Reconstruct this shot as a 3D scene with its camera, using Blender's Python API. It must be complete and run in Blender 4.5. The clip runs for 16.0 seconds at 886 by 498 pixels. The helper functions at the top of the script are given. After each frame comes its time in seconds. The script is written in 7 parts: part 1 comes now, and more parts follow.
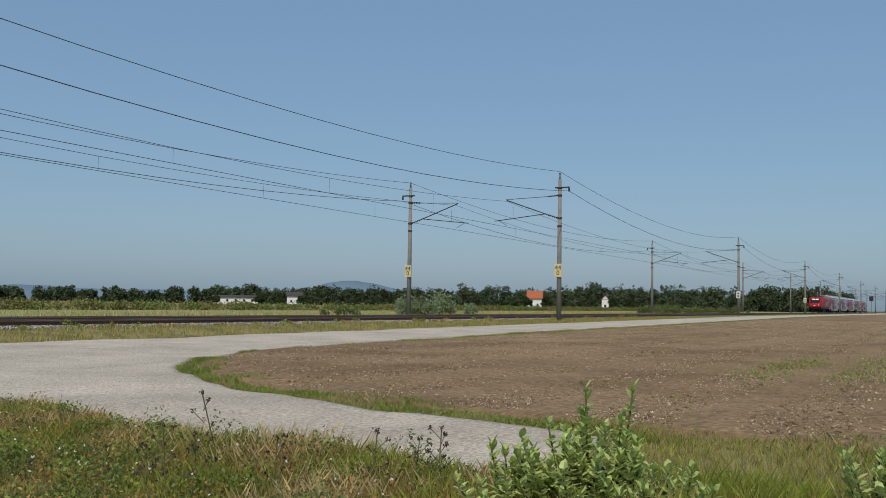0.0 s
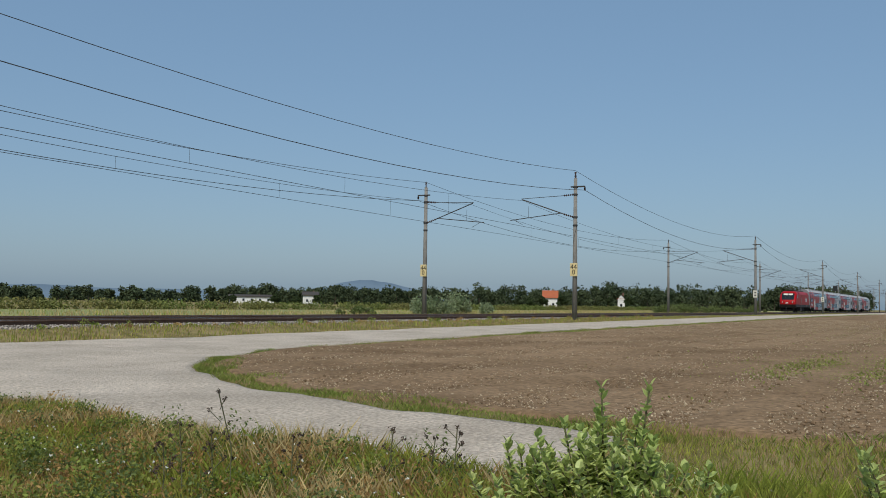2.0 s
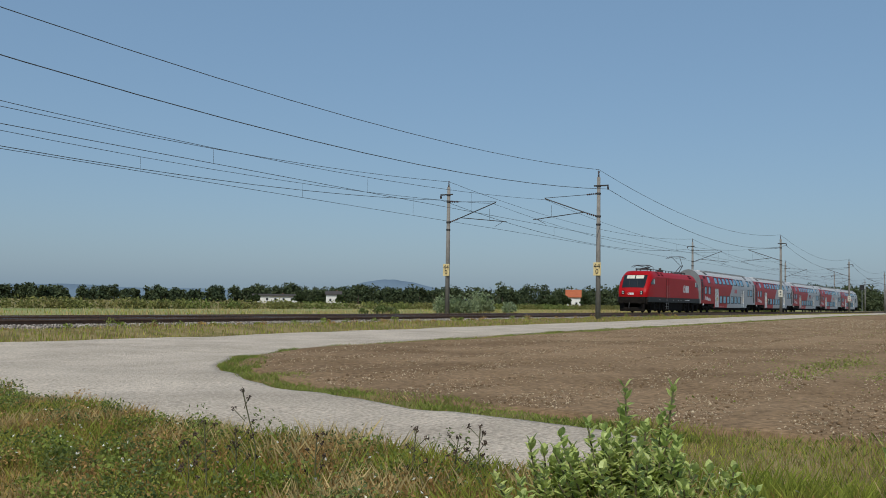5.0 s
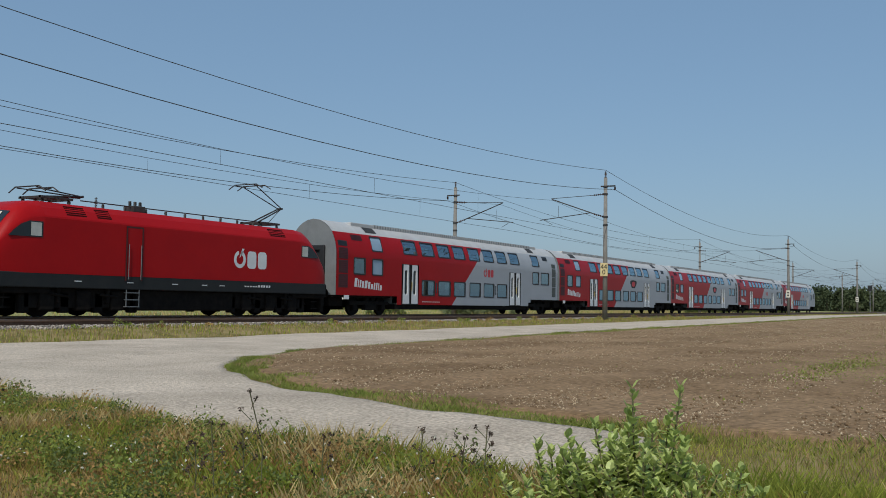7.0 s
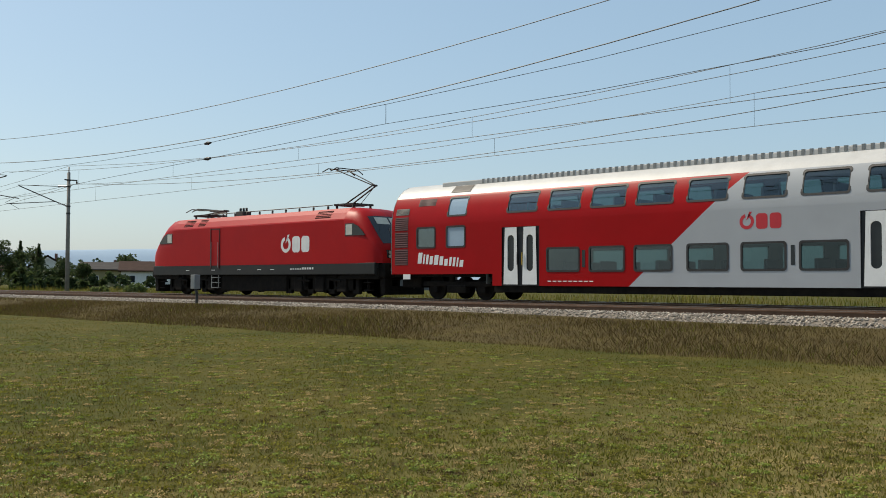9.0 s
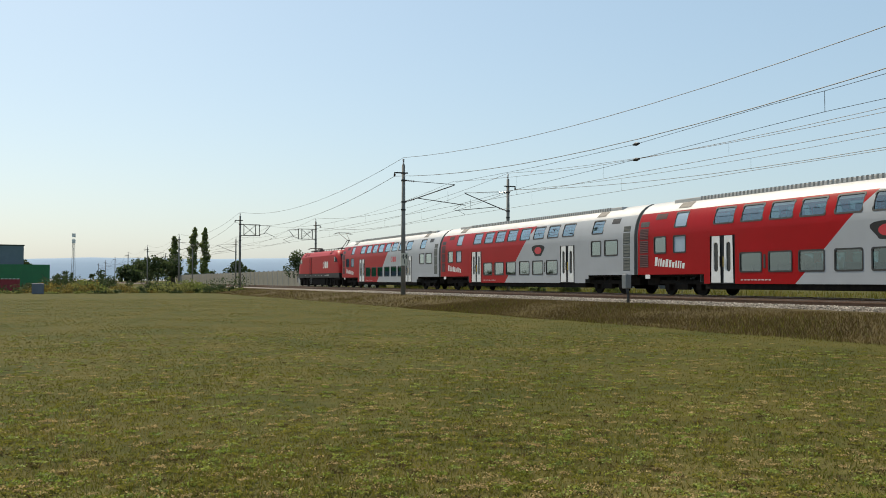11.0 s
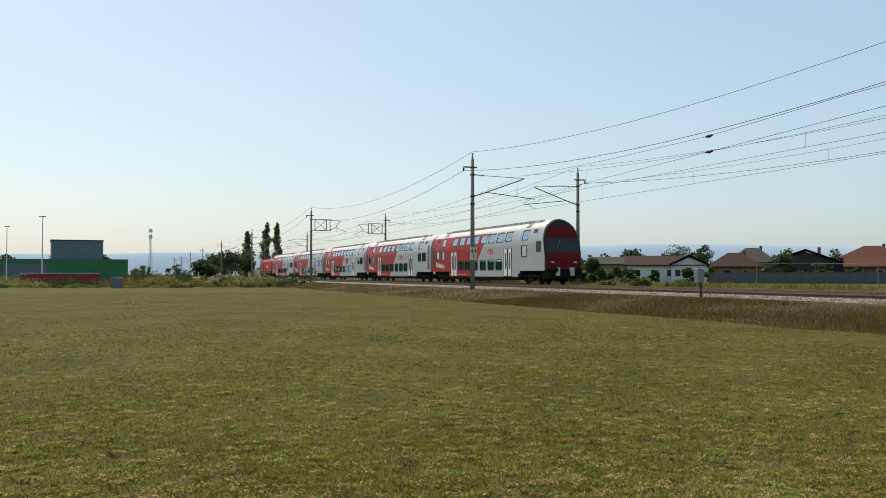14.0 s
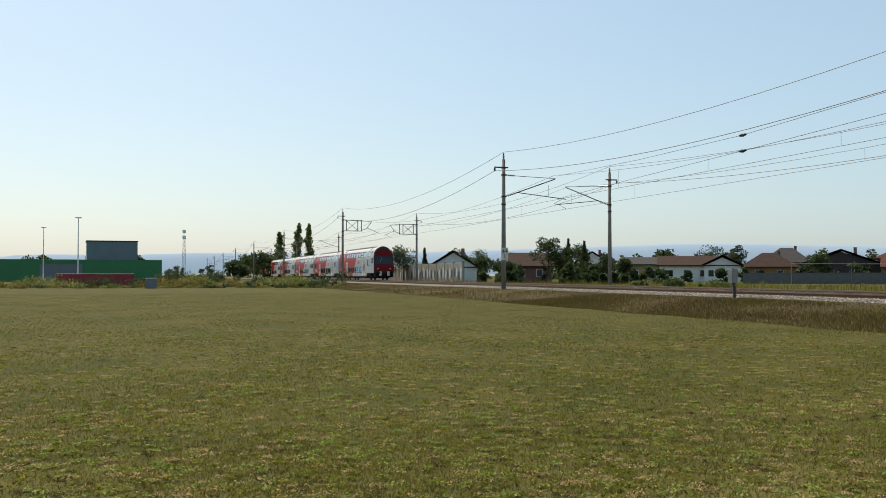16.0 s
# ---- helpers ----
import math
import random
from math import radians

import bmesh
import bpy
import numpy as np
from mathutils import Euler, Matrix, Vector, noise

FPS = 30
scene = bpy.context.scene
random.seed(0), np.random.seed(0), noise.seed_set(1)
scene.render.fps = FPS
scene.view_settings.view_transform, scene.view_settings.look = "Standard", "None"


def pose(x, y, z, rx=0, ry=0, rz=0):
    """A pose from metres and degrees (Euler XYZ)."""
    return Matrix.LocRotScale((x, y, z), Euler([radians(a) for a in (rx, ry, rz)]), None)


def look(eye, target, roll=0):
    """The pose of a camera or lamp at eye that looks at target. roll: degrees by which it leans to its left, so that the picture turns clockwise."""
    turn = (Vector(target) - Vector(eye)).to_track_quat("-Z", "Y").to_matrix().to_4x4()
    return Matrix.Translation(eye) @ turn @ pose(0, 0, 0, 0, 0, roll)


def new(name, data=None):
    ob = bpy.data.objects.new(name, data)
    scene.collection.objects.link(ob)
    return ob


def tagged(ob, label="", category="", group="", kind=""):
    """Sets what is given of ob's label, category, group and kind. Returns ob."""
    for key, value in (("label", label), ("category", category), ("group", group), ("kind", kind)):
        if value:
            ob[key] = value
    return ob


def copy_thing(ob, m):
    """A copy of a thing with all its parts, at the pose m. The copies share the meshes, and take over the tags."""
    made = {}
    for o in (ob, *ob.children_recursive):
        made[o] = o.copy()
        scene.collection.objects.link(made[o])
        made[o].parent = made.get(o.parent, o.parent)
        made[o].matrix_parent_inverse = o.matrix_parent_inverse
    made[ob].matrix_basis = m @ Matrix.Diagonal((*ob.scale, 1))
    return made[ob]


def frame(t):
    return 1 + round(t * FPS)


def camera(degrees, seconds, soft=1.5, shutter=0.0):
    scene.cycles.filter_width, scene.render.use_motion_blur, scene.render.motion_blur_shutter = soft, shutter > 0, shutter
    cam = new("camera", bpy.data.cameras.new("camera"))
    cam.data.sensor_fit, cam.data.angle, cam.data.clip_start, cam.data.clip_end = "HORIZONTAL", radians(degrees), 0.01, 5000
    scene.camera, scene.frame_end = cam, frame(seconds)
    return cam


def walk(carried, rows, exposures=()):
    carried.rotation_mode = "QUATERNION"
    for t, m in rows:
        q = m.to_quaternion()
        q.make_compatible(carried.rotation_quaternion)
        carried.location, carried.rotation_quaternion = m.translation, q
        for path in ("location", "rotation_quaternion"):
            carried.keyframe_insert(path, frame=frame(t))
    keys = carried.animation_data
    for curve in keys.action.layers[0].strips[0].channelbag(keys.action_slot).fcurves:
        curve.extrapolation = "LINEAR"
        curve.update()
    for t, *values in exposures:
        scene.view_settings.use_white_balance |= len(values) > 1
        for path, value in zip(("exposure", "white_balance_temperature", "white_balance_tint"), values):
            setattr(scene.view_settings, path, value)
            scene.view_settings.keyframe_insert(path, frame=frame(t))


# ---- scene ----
# The camera stands on a verge beside the railway and pans from the coming train to the leaving one.
# Track runs along x; +y is towards the track; rail tops lie at z = RAIL.
RAIL = 0.844
cam = camera(48.4, 16.0, soft=0.9)
# seconds, heading, tilt, lean
PATH = [
    (0, -62.87, 3.22, 0.86),
    (0.5, -62.87, 3.23, 0.86),
    (1, -62.87, 3.23, 0.86),
    (1.5, -62.63, 3.17, 0.86),
    (2, -61.97, 3.17, 0.85),
    (2.5, -61.59, 3.17, 0.85),
    (3, -61.40, 3.17, 0.85),
    (3.5, -61.19, 3.13, 0.85),
    (4, -60.98, 3.13, 0.85),
    (6.5, -60.31, 3.12, 0.84),
    (7, -60.25, 3.15, 0.84),
    (7.2, -60.23, 3.25, 0.84),
    (7.3, -56.80, 3.28, 0.82),
    (7.4, -51.15, 3.30, 0.79),
    (7.5, -45.30, 3.30, 0.75),
    (7.6, -39.07, 3.30, 0.72),
    (7.8, -23.77, 3.25, 0.63),
    (8, -7.47, 3.12, 0.53),
    (8.2, 3.69, 3.00, 0.46),
    (8.4, 14.52, 2.98, 0.40),
    (8.5, 19.90, 2.88, 0.37),
    (8.6, 25.15, 2.78, 0.34),
    (8.7, 30.89, 2.56, 0.30),
    (9, 43.53, 1.95, 0.23),
    (9.2, 49.63, 1.72, 0.19),
    (9.6, 58.88, 1.75, 0.14),
    (10, 64.21, 1.78, 0.10),
    (10.4, 66.81, 1.82, 0.09),
    (10.9, 68.02, 1.86, 0.08),
    (11.3, 68.78, 1.88, 0.08),
    (11.5, 69.34, 1.88, 0.07),
    (12, 69.80, 1.57, 0.07),
    (12.5, 70.70, 1.53, 0.07),
    (13, 72.15, 1.49, 0.06),
    (13.5, 71.71, 1.49, 0.06),
    (14, 72.19, 1.52, 0.06),
    (14.5, 71.69, 1.52, 0.06),
    (15, 70.76, 1.55, 0.07),
    (15.5, 72.95, 1.53, 0.05),
    (16, 74.00, 1.54, 0.05),
]

walk(cam, [(t, pose(0, 0, 1.5, 90 + tilt, -lean, head)) for t, head, tilt, lean in PATH],
     exposures=[(0, -0.08, 6350, 9), (7.2, -0.08, 6350, 9), (7.8, -0.03, 6450, 9), (8.1, 0.14, 6550, 9), (8.4, 0.34, 6800, 8), (9.2, 0.6, 7500, 9), (11.3, 0.65, 7560, 9), (16, 0.67, 7560, 9)])

# ---- world and sun ----
SUN_HEAD, SUN_UP = 106.0, 50.0


def make_world():
    w = bpy.data.worlds.new("sky")
    scene.world = w
    w.use_nodes = True
    nt = w.node_tree
    sky = nt.nodes.new("ShaderNodeTexSky")
    sky.sky_type = "NISHITA"
    sky.sun_disc = False
    sky.sun_elevation = radians(SUN_UP)
    sky.sun_rotation = radians(-SUN_HEAD)
    sky.altitude = 200
    sky.air_density = 1.1
    sky.dust_density = 1.7
    sky.ozone_density = 3.0
    bg = nt.nodes["Background"]
    bg.inputs[1].default_value = 0.1
    haze = nt.nodes.new("ShaderNodeMix")
    haze.data_type = "RGBA"
    haze.inputs[0].default_value = 0.5
    haze.inputs[7].default_value = (2.25, 3.75, 5.5, 1)
    nt.links.new(sky.outputs[0], haze.inputs[6])
    nt.links.new(haze.outputs[2], bg.inputs[0])
    sun = new("sun", bpy.data.lights.new("sun", "SUN"))
    sun.data.energy = 3.2
    sun.data.angle = radians(0.6)
    sun.data.color = (1.0, 0.95, 0.87)
    a, e = radians(SUN_HEAD), radians(SUN_UP)
    d = Vector((-math.sin(a) * math.cos(e), math.cos(a) * math.cos(e), math.sin(e)))
    sun.matrix_world = look(d * 50, (0, 0, 0))


make_world()


# ---- materials ----
def mat(name, c1, c2=None, scale=3.0, rough=0.7, metal=0.0, bump=0.0, bscale=None, detail=6.0, fine=0.0, spec=0.5, island=0.0, rnd=0.0, coat=0.0, fscale=14):
    """A procedural material: two colours mixed by noise at one scale, finer mottling, bump, and variation by island or object."""
    m = bpy.data.materials.new(name)
    m.use_nodes = True
    nt = m.node_tree
    L = nt.links.new
    b = nt.nodes["Principled BSDF"]
    b.inputs["Roughness"].default_value = rough
    b.inputs["Metallic"].default_value = metal
    b.inputs["Specular IOR Level"].default_value = spec
    b.inputs["Coat Weight"].default_value = coat
    b.inputs["Coat Roughness"].default_value = 0.08
    c2 = c2 or tuple(v * 0.8 for v in c1)
    tc = nt.nodes.new("ShaderNodeTexCoord")
    n1 = nt.nodes.new("ShaderNodeTexNoise")
    n1.inputs["Scale"].default_value = scale
    n1.inputs["Detail"].default_value = detail
    n1.inputs["Roughness"].default_value = 0.65
    L(tc.outputs["Object"], n1.inputs["Vector"])
    ramp = nt.nodes.new("ShaderNodeValToRGB")
    ramp.color_ramp.elements[0].position = 0.34
    ramp.color_ramp.elements[1].position = 0.66
    ramp.color_ramp.elements[0].color = (*c1, 1)
    ramp.color_ramp.elements[1].color = (*c2, 1)
    L(n1.outputs["Fac"], ramp.inputs["Fac"])
    out = ramp.outputs["Color"]
    if fine:
        n2 = nt.nodes.new("ShaderNodeTexNoise")
        n2.inputs["Scale"].default_value = scale * fscale
        n2.inputs["Detail"].default_value = 3
        L(tc.outputs["Object"], n2.inputs["Vector"])
        out = brightness(nt, out, n2.outputs["Fac"], fine)
    if island:
        g = nt.nodes.new("ShaderNodeNewGeometry")
        out = brightness(nt, out, g.outputs["Random Per Island"], island)
    if rnd:
        oi = nt.nodes.new("ShaderNodeObjectInfo")
        out = brightness(nt, out, oi.outputs["Random"], rnd)
    L(out, b.inputs["Base Color"])
    if bump:
        n3 = nt.nodes.new("ShaderNodeTexNoise")
        n3.inputs["Scale"].default_value = bscale or scale * 8
        n3.inputs["Detail"].default_value = 5
        L(tc.outputs["Object"], n3.inputs["Vector"])
        bp = nt.nodes.new("ShaderNodeBump")
        bp.inputs["Strength"].default_value = bump
        bp.inputs["Distance"].default_value = 0.03
        L(n3.outputs["Fac"], bp.inputs["Height"])
        L(bp.outputs["Normal"], b.inputs["Normal"])
    return m


def leafy(m, amount=0.4):
    """Lets light through thin leaves and blades."""
    nt = m.node_tree
    b = nt.nodes["Principled BSDF"]
    col = b.inputs["Base Color"].links[0].from_socket
    tr = nt.nodes.new("ShaderNodeBsdfTranslucent")
    hs = nt.nodes.new("ShaderNodeHueSaturation")
    hs.inputs["Value"].default_value = 1.3
    nt.links.new(col, hs.inputs["Color"])
    nt.links.new(hs.outputs["Color"], tr.inputs["Color"])
    mx = nt.nodes.new("ShaderNodeMixShader")
    mx.inputs[0].default_value = amount
    nt.links.new(b.outputs[0], mx.inputs[1])
    nt.links.new(tr.outputs[0], mx.inputs[2])
    nt.links.new(mx.outputs[0], nt.nodes["Material Output"].inputs[0])


def dry_towards_lane(m):
    """The sward is drier and paler beside the lane than out on the mown field."""
    nt = m.node_tree
    b = nt.nodes["Principled BSDF"]
    col = b.inputs["Base Color"].links[0].from_socket
    tc = nt.nodes.new("ShaderNodeTexCoord")
    sp = nt.nodes.new("ShaderNodeSeparateXYZ")
    nt.links.new(tc.outputs["Object"], sp.inputs[0])
    mr = nt.nodes.new("ShaderNodeMapRange")
    mr.inputs["From Min"].default_value = -7.5
    mr.inputs["From Max"].default_value = 3
    mr.inputs["To Max"].default_value = 0.85
    nt.links.new(sp.outputs["X"], mr.inputs["Value"])
    mx = nt.nodes.new("ShaderNodeMix")
    mx.data_type = "RGBA"
    nt.links.new(mr.outputs[0], mx.inputs[0])
    nt.links.new(col, mx.inputs[6])
    n = nt.nodes.new("ShaderNodeTexNoise")
    n.inputs["Scale"].default_value = 1.2
    n.inputs["Detail"].default_value = 8
    nt.links.new(tc.outputs["Object"], n.inputs["Vector"])
    r = nt.nodes.new("ShaderNodeValToRGB")
    r.color_ramp.elements[0].color = (0.15, 0.13, 0.042, 1)
    r.color_ramp.elements[1].color = (0.32, 0.25, 0.115, 1)
    r.color_ramp.elements[0].position, r.color_ramp.elements[1].position = 0.35, 0.65
    nt.links.new(n.outputs["Fac"], r.inputs["Fac"])
    nt.links.new(r.outputs["Color"], mx.inputs[7])
    nt.links.new(mx.outputs[2], b.inputs["Base Color"])


def brightness(nt, col, fac, amount):
    mr = nt.nodes.new("ShaderNodeMapRange")
    mr.inputs["To Min"].default_value = 1 - amount
    mr.inputs["To Max"].default_value = 1 + amount
    nt.links.new(fac, mr.inputs["Value"])
    hs = nt.nodes.new("ShaderNodeHueSaturation")
    nt.links.new(mr.outputs[0], hs.inputs["Value"])
    nt.links.new(col, hs.inputs["Color"])
    return hs.outputs["Color"]


def glass_mat(name, tint, rough=0.02):
    m = bpy.data.materials.new(name)
    m.use_nodes = True
    nt = m.node_tree
    nt.nodes.remove(nt.nodes["Principled BSDF"])
    tr = nt.nodes.new("ShaderNodeBsdfTransparent")
    tr.inputs[0].default_value = (*tint, 1)
    gl = nt.nodes.new("ShaderNodeBsdfGlossy")
    gl.inputs["Roughness"].default_value = rough
    gl.inputs["Color"].default_value = (0.78, 0.95, 1.0, 1)
    fr = nt.nodes.new("ShaderNodeLayerWeight")
    fr.inputs["Blend"].default_value = 0.5
    pw = nt.nodes.new("ShaderNodeMath")
    pw.operation = "POWER"
    pw.inputs[1].default_value = 1.6
    nt.links.new(fr.outputs["Facing"], pw.inputs[0])
    ma = nt.nodes.new("ShaderNodeMath")
    ma.operation = "MULTIPLY_ADD"
    ma.inputs[1].default_value = 0.85
    ma.inputs[2].default_value = 0.05
    nt.links.new(pw.outputs[0], ma.inputs[0])
    mx = nt.nodes.new("ShaderNodeMixShader")
    nt.links.new(ma.outputs[0], mx.inputs[0])
    nt.links.new(tr.outputs[0], mx.inputs[1])
    nt.links.new(gl.outputs[0], mx.inputs[2])
    nt.links.new(mx.outputs[0], nt.nodes["Material Output"].inputs[0])
    return m


def livery_mat():
    """Red paint forward of a slanting line, silver behind it, pale roof: by the coach's own x and z."""
    m = mat("coach_livery", (0.335, 0.004, 0.006), (0.30, 0.004, 0.005), 0.8, 0.36, 0, spec=0.12, coat=0.0)
    nt = m.node_tree
    L = nt.links.new
    b = nt.nodes["Principled BSDF"]
    red = b.inputs["Base Color"].links[0].from_socket
    tc = nt.nodes.new("ShaderNodeTexCoord")
    sp = nt.nodes.new("ShaderNodeSeparateXYZ")
    L(tc.outputs["Object"], sp.inputs[0])
    k = nt.nodes.new("ShaderNodeMath")
    k.operation = "MULTIPLY_ADD"
    k.inputs[1].default_value = -1.175
    L(sp.outputs["Z"], k.inputs[0])
    L(sp.outputs["X"], k.inputs[2])
    gt = nt.nodes.new("ShaderNodeMath")
    gt.operation = "GREATER_THAN"
    gt.inputs[1].default_value = 10.76
    L(k.outputs[0], gt.inputs[0])
    mx = nt.nodes.new("ShaderNodeMix")
    mx.data_type = "RGBA"
    L(gt.outputs[0], mx.inputs[0])
    L(red, mx.inputs[6])
    n = nt.nodes.new("ShaderNodeTexNoise")
    n.inputs["Scale"].default_value = 1.1
    L(tc.outputs["Object"], n.inputs["Vector"])
    hs = brightness(nt, mx.outputs[2], n.outputs["Fac"], 0.08)
    mx.inputs[7].default_value = (0.34, 0.36, 0.38, 1)
    L(hs, b.inputs["Base Color"])
    return m


M = {}


def materials():
    M["grass_ground"] = mat("grass_ground", (0.043, 0.049, 0.008), (0.090, 0.074, 0.016), 0.5, 0.95, 0, 0.8, 25, fine=0.55, spec=0.1)
    dry_towards_lane(M["grass_ground"])
    M["lawn_blade"] = mat("lawn_blade", (0.078, 0.090, 0.012), (0.138, 0.120, 0.023), 0.25, 0.8, island=0.35, spec=0.2)
    M["lawn_tuft"] = mat("lawn_tuft", (0.135, 0.145, 0.020), (0.20, 0.175, 0.036), 0.4, 0.8, island=0.35, spec=0.2)
    M["dry_blade"] = mat("dry_blade", (0.32, 0.22, 0.10), (0.42, 0.32, 0.15), 0.5, 0.85, island=0.35, spec=0.2)
    M["lawn_straw"] = mat("lawn_straw", (0.112, 0.088, 0.021), (0.165, 0.128, 0.037), 0.3, 0.85, island=0.4, spec=0.2)
    M["bank_blade"] = mat("bank_blade", (0.062, 0.043, 0.017), (0.10, 0.072, 0.028), 0.4, 0.85, island=0.25, spec=0.2)
    M["green_blade"] = mat("green_blade", (0.20, 0.25, 0.03), (0.38, 0.36, 0.075), 0.8, 0.75, island=0.35, spec=0.25)
    M["straw_blade"] = mat("straw_blade", (0.58, 0.45, 0.21), (0.42, 0.31, 0.13), 0.8, 0.8, island=0.3, spec=0.2)
    M["soil"] = mat("soil", (0.165, 0.105, 0.055), (0.29, 0.195, 0.112), 0.3, 0.97, 0, 1.0, 20, fine=0.95, fscale=48, spec=0.1)
    M["bank_soil"] = mat("bank_thatch", (0.058, 0.042, 0.017), (0.092, 0.070, 0.026), 0.8, 0.95, 0, 0.8, 18, fine=0.6, fscale=20, spec=0.1)
    M["rust_blade"] = mat("withered_blade", (0.30, 0.17, 0.06), (0.44, 0.29, 0.11), 0.9, 0.85, island=0.4, spec=0.2)
    M["meadow_ground"] = mat("meadow_sward", (0.20, 0.25, 0.085), (0.32, 0.27, 0.12), 0.05, 0.95, 0, 0.5, 8, fine=0.3, spec=0.1)
    M["soil_pale"] = mat("soil_pale", (0.50, 0.40, 0.27), (0.36, 0.28, 0.18), 0.5, 0.95, island=0.3, spec=0.1)
    M["soil_clod"] = mat("soil_clod", (0.18, 0.118, 0.066), (0.27, 0.185, 0.11), 0.5, 0.95, island=0.3, spec=0.1)
    M["asphalt"] = mat("asphalt", (0.40, 0.335, 0.26), (0.56, 0.475, 0.375), 0.6, 0.92, 0, 1.0, 40, fine=0.8, fscale=45, spec=0.2)
    M["concrete"] = mat("concrete", (0.50, 0.46, 0.38), (0.22, 0.18, 0.12), 1.1, 0.9, 0, 0.5, 20, fine=0.2)
    M["mast_concrete"] = mat("mast_concrete", (0.235, 0.22, 0.195), (0.17, 0.16, 0.14), 2.5, 0.9, 0, 0.3, 30, fine=0.1)
    M["galv"] = mat("galvanised_steel", (0.27, 0.28, 0.28), (0.20, 0.21, 0.21), 4, 0.5, 0.5)
    M["dark_steel"] = mat("dark_steel", (0.06, 0.055, 0.05), (0.035, 0.033, 0.03), 5, 0.6, 0.3)
    M["wire"] = mat("wire_metal", (0.07, 0.075, 0.07), (0.05, 0.05, 0.05), 5, 0.6, 0.3)
    M["insulator"] = mat("brown_porcelain", (0.05, 0.025, 0.02), (0.07, 0.035, 0.025), 5, 0.25)
    M["rail_side"] = mat("rusty_rail", (0.11, 0.058, 0.034), (0.16, 0.09, 0.055), 4, 0.8, 0.2, fine=0.2)
    M["rail_top"] = mat("polished_rail", (0.5, 0.48, 0.46), (0.4, 0.39, 0.38), 6, 0.25, 0.9)
    M["ballast"] = mat("ballast", (0.20, 0.165, 0.13), (0.11, 0.09, 0.07), 4, 0.95, 0, 1.0, 22, fine=0.5)
    M["stone"] = mat("ballast_stone", (0.36, 0.31, 0.255), (0.20, 0.17, 0.135), 2, 0.9, island=0.55)
    M["sleeper"] = mat("sleeper_concrete", (0.33, 0.31, 0.28), (0.25, 0.23, 0.2), 2, 0.9, 0, 0.2, 30)
    M["loco_red"] = mat("locomotive_red", (0.36, 0.005, 0.006), (0.32, 0.004, 0.006), 0.7, 0.42, 0, fine=0.05, spec=0.14)
    M["loco_grey"] = mat("locomotive_grey", (0.015, 0.017, 0.017), (0.022, 0.023, 0.022), 1.5, 0.55, fine=0.15, spec=0.25)
    M["under"] = mat("running_gear", (0.007, 0.006, 0.0055), (0.017, 0.014, 0.011), 3, 0.9, 0.0, fine=0.25, spec=0.12)
    M["livery"] = livery_mat()
    M["roof_pale"] = mat("coach_roof_pale", (0.48, 0.48, 0.47), (0.41, 0.41, 0.40), 1.2, 0.5, fine=0.06)
    M["end_grey"] = mat("coach_end_grey", (0.20, 0.21, 0.21), (0.16, 0.17, 0.17), 1.0, 0.5, fine=0.1)
    M["white_paint"] = mat("white_paint", (0.72, 0.73, 0.72), (0.62, 0.63, 0.62), 2, 0.4, coat=0.2)
    M["red_mark"] = mat("red_marking", (0.50, 0.02, 0.03), (0.45, 0.02, 0.03), 2, 0.4)
    # livery red darkened: shade of the cab front is in the colour
    M["coach_red_shaded"] = mat("coach_red_shaded", (0.15, 0.004, 0.006), (0.125, 0.004, 0.005), 0.8, 0.4, spec=0.15)
    M["vent_red"] = mat("vent_red", (0.065, 0.004, 0.004), (0.05, 0.004, 0.004), 3, 0.6)
    # near-black red paints the shade inside the shoulder grilles
    M["vent_recess_shade"] = mat("vent_recess_shade", (0.045, 0.004, 0.004), (0.03, 0.004, 0.004), 3, 0.7, spec=0.1)
    M["rubber"] = mat("black_rubber", (0.012, 0.012, 0.013), (0.02, 0.02, 0.02), 3, 0.6)
    M["dark_glass"] = mat("dark_glass", (0.012, 0.016, 0.018), (0.017, 0.021, 0.024), 1, 0.06, spec=0.4)
    M["pane"] = glass_mat("tinted_pane", (0.24, 0.35, 0.35))
    # milky glass whose painted blue also stands for reflected sky
    M["pane_milky"] = mat("milky_pane_sky_tint", (0.28, 0.38, 0.47), (0.22, 0.31, 0.40), 0.6, 0.12, spec=0.6)
    M["seat"] = mat("seat_cloth", (0.03, 0.04, 0.06), (0.05, 0.06, 0.08), 4, 0.9)
    M["interior"] = mat("interior_lining", (0.10, 0.11, 0.10), (0.07, 0.08, 0.075), 2, 0.8)
    M["yellow"] = mat("yellow_plastic", (0.55, 0.38, 0.03), (0.5, 0.33, 0.03), 3, 0.5)
    M["plate"] = mat("plate_enamel", (0.62, 0.60, 0.50), (0.55, 0.52, 0.42), 3, 0.5)
    M["plate_yellow"] = mat("plate_yellowed", (0.66, 0.54, 0.27), (0.58, 0.46, 0.22), 3, 0.5)
    M["black"] = mat("black_paint", (0.015, 0.015, 0.015), (0.02, 0.02, 0.02), 3, 0.5)
    M["lamp_glass"] = mat("lamp_glass", (0.5, 0.5, 0.45), (0.4, 0.4, 0.36), 3, 0.1)

    for k in ("lawn_blade", "lawn_tuft", "lawn_straw", "bank_blade", "dry_blade", "rust_blade", "green_blade", "straw_blade"):
        leafy(M[k])


materials()


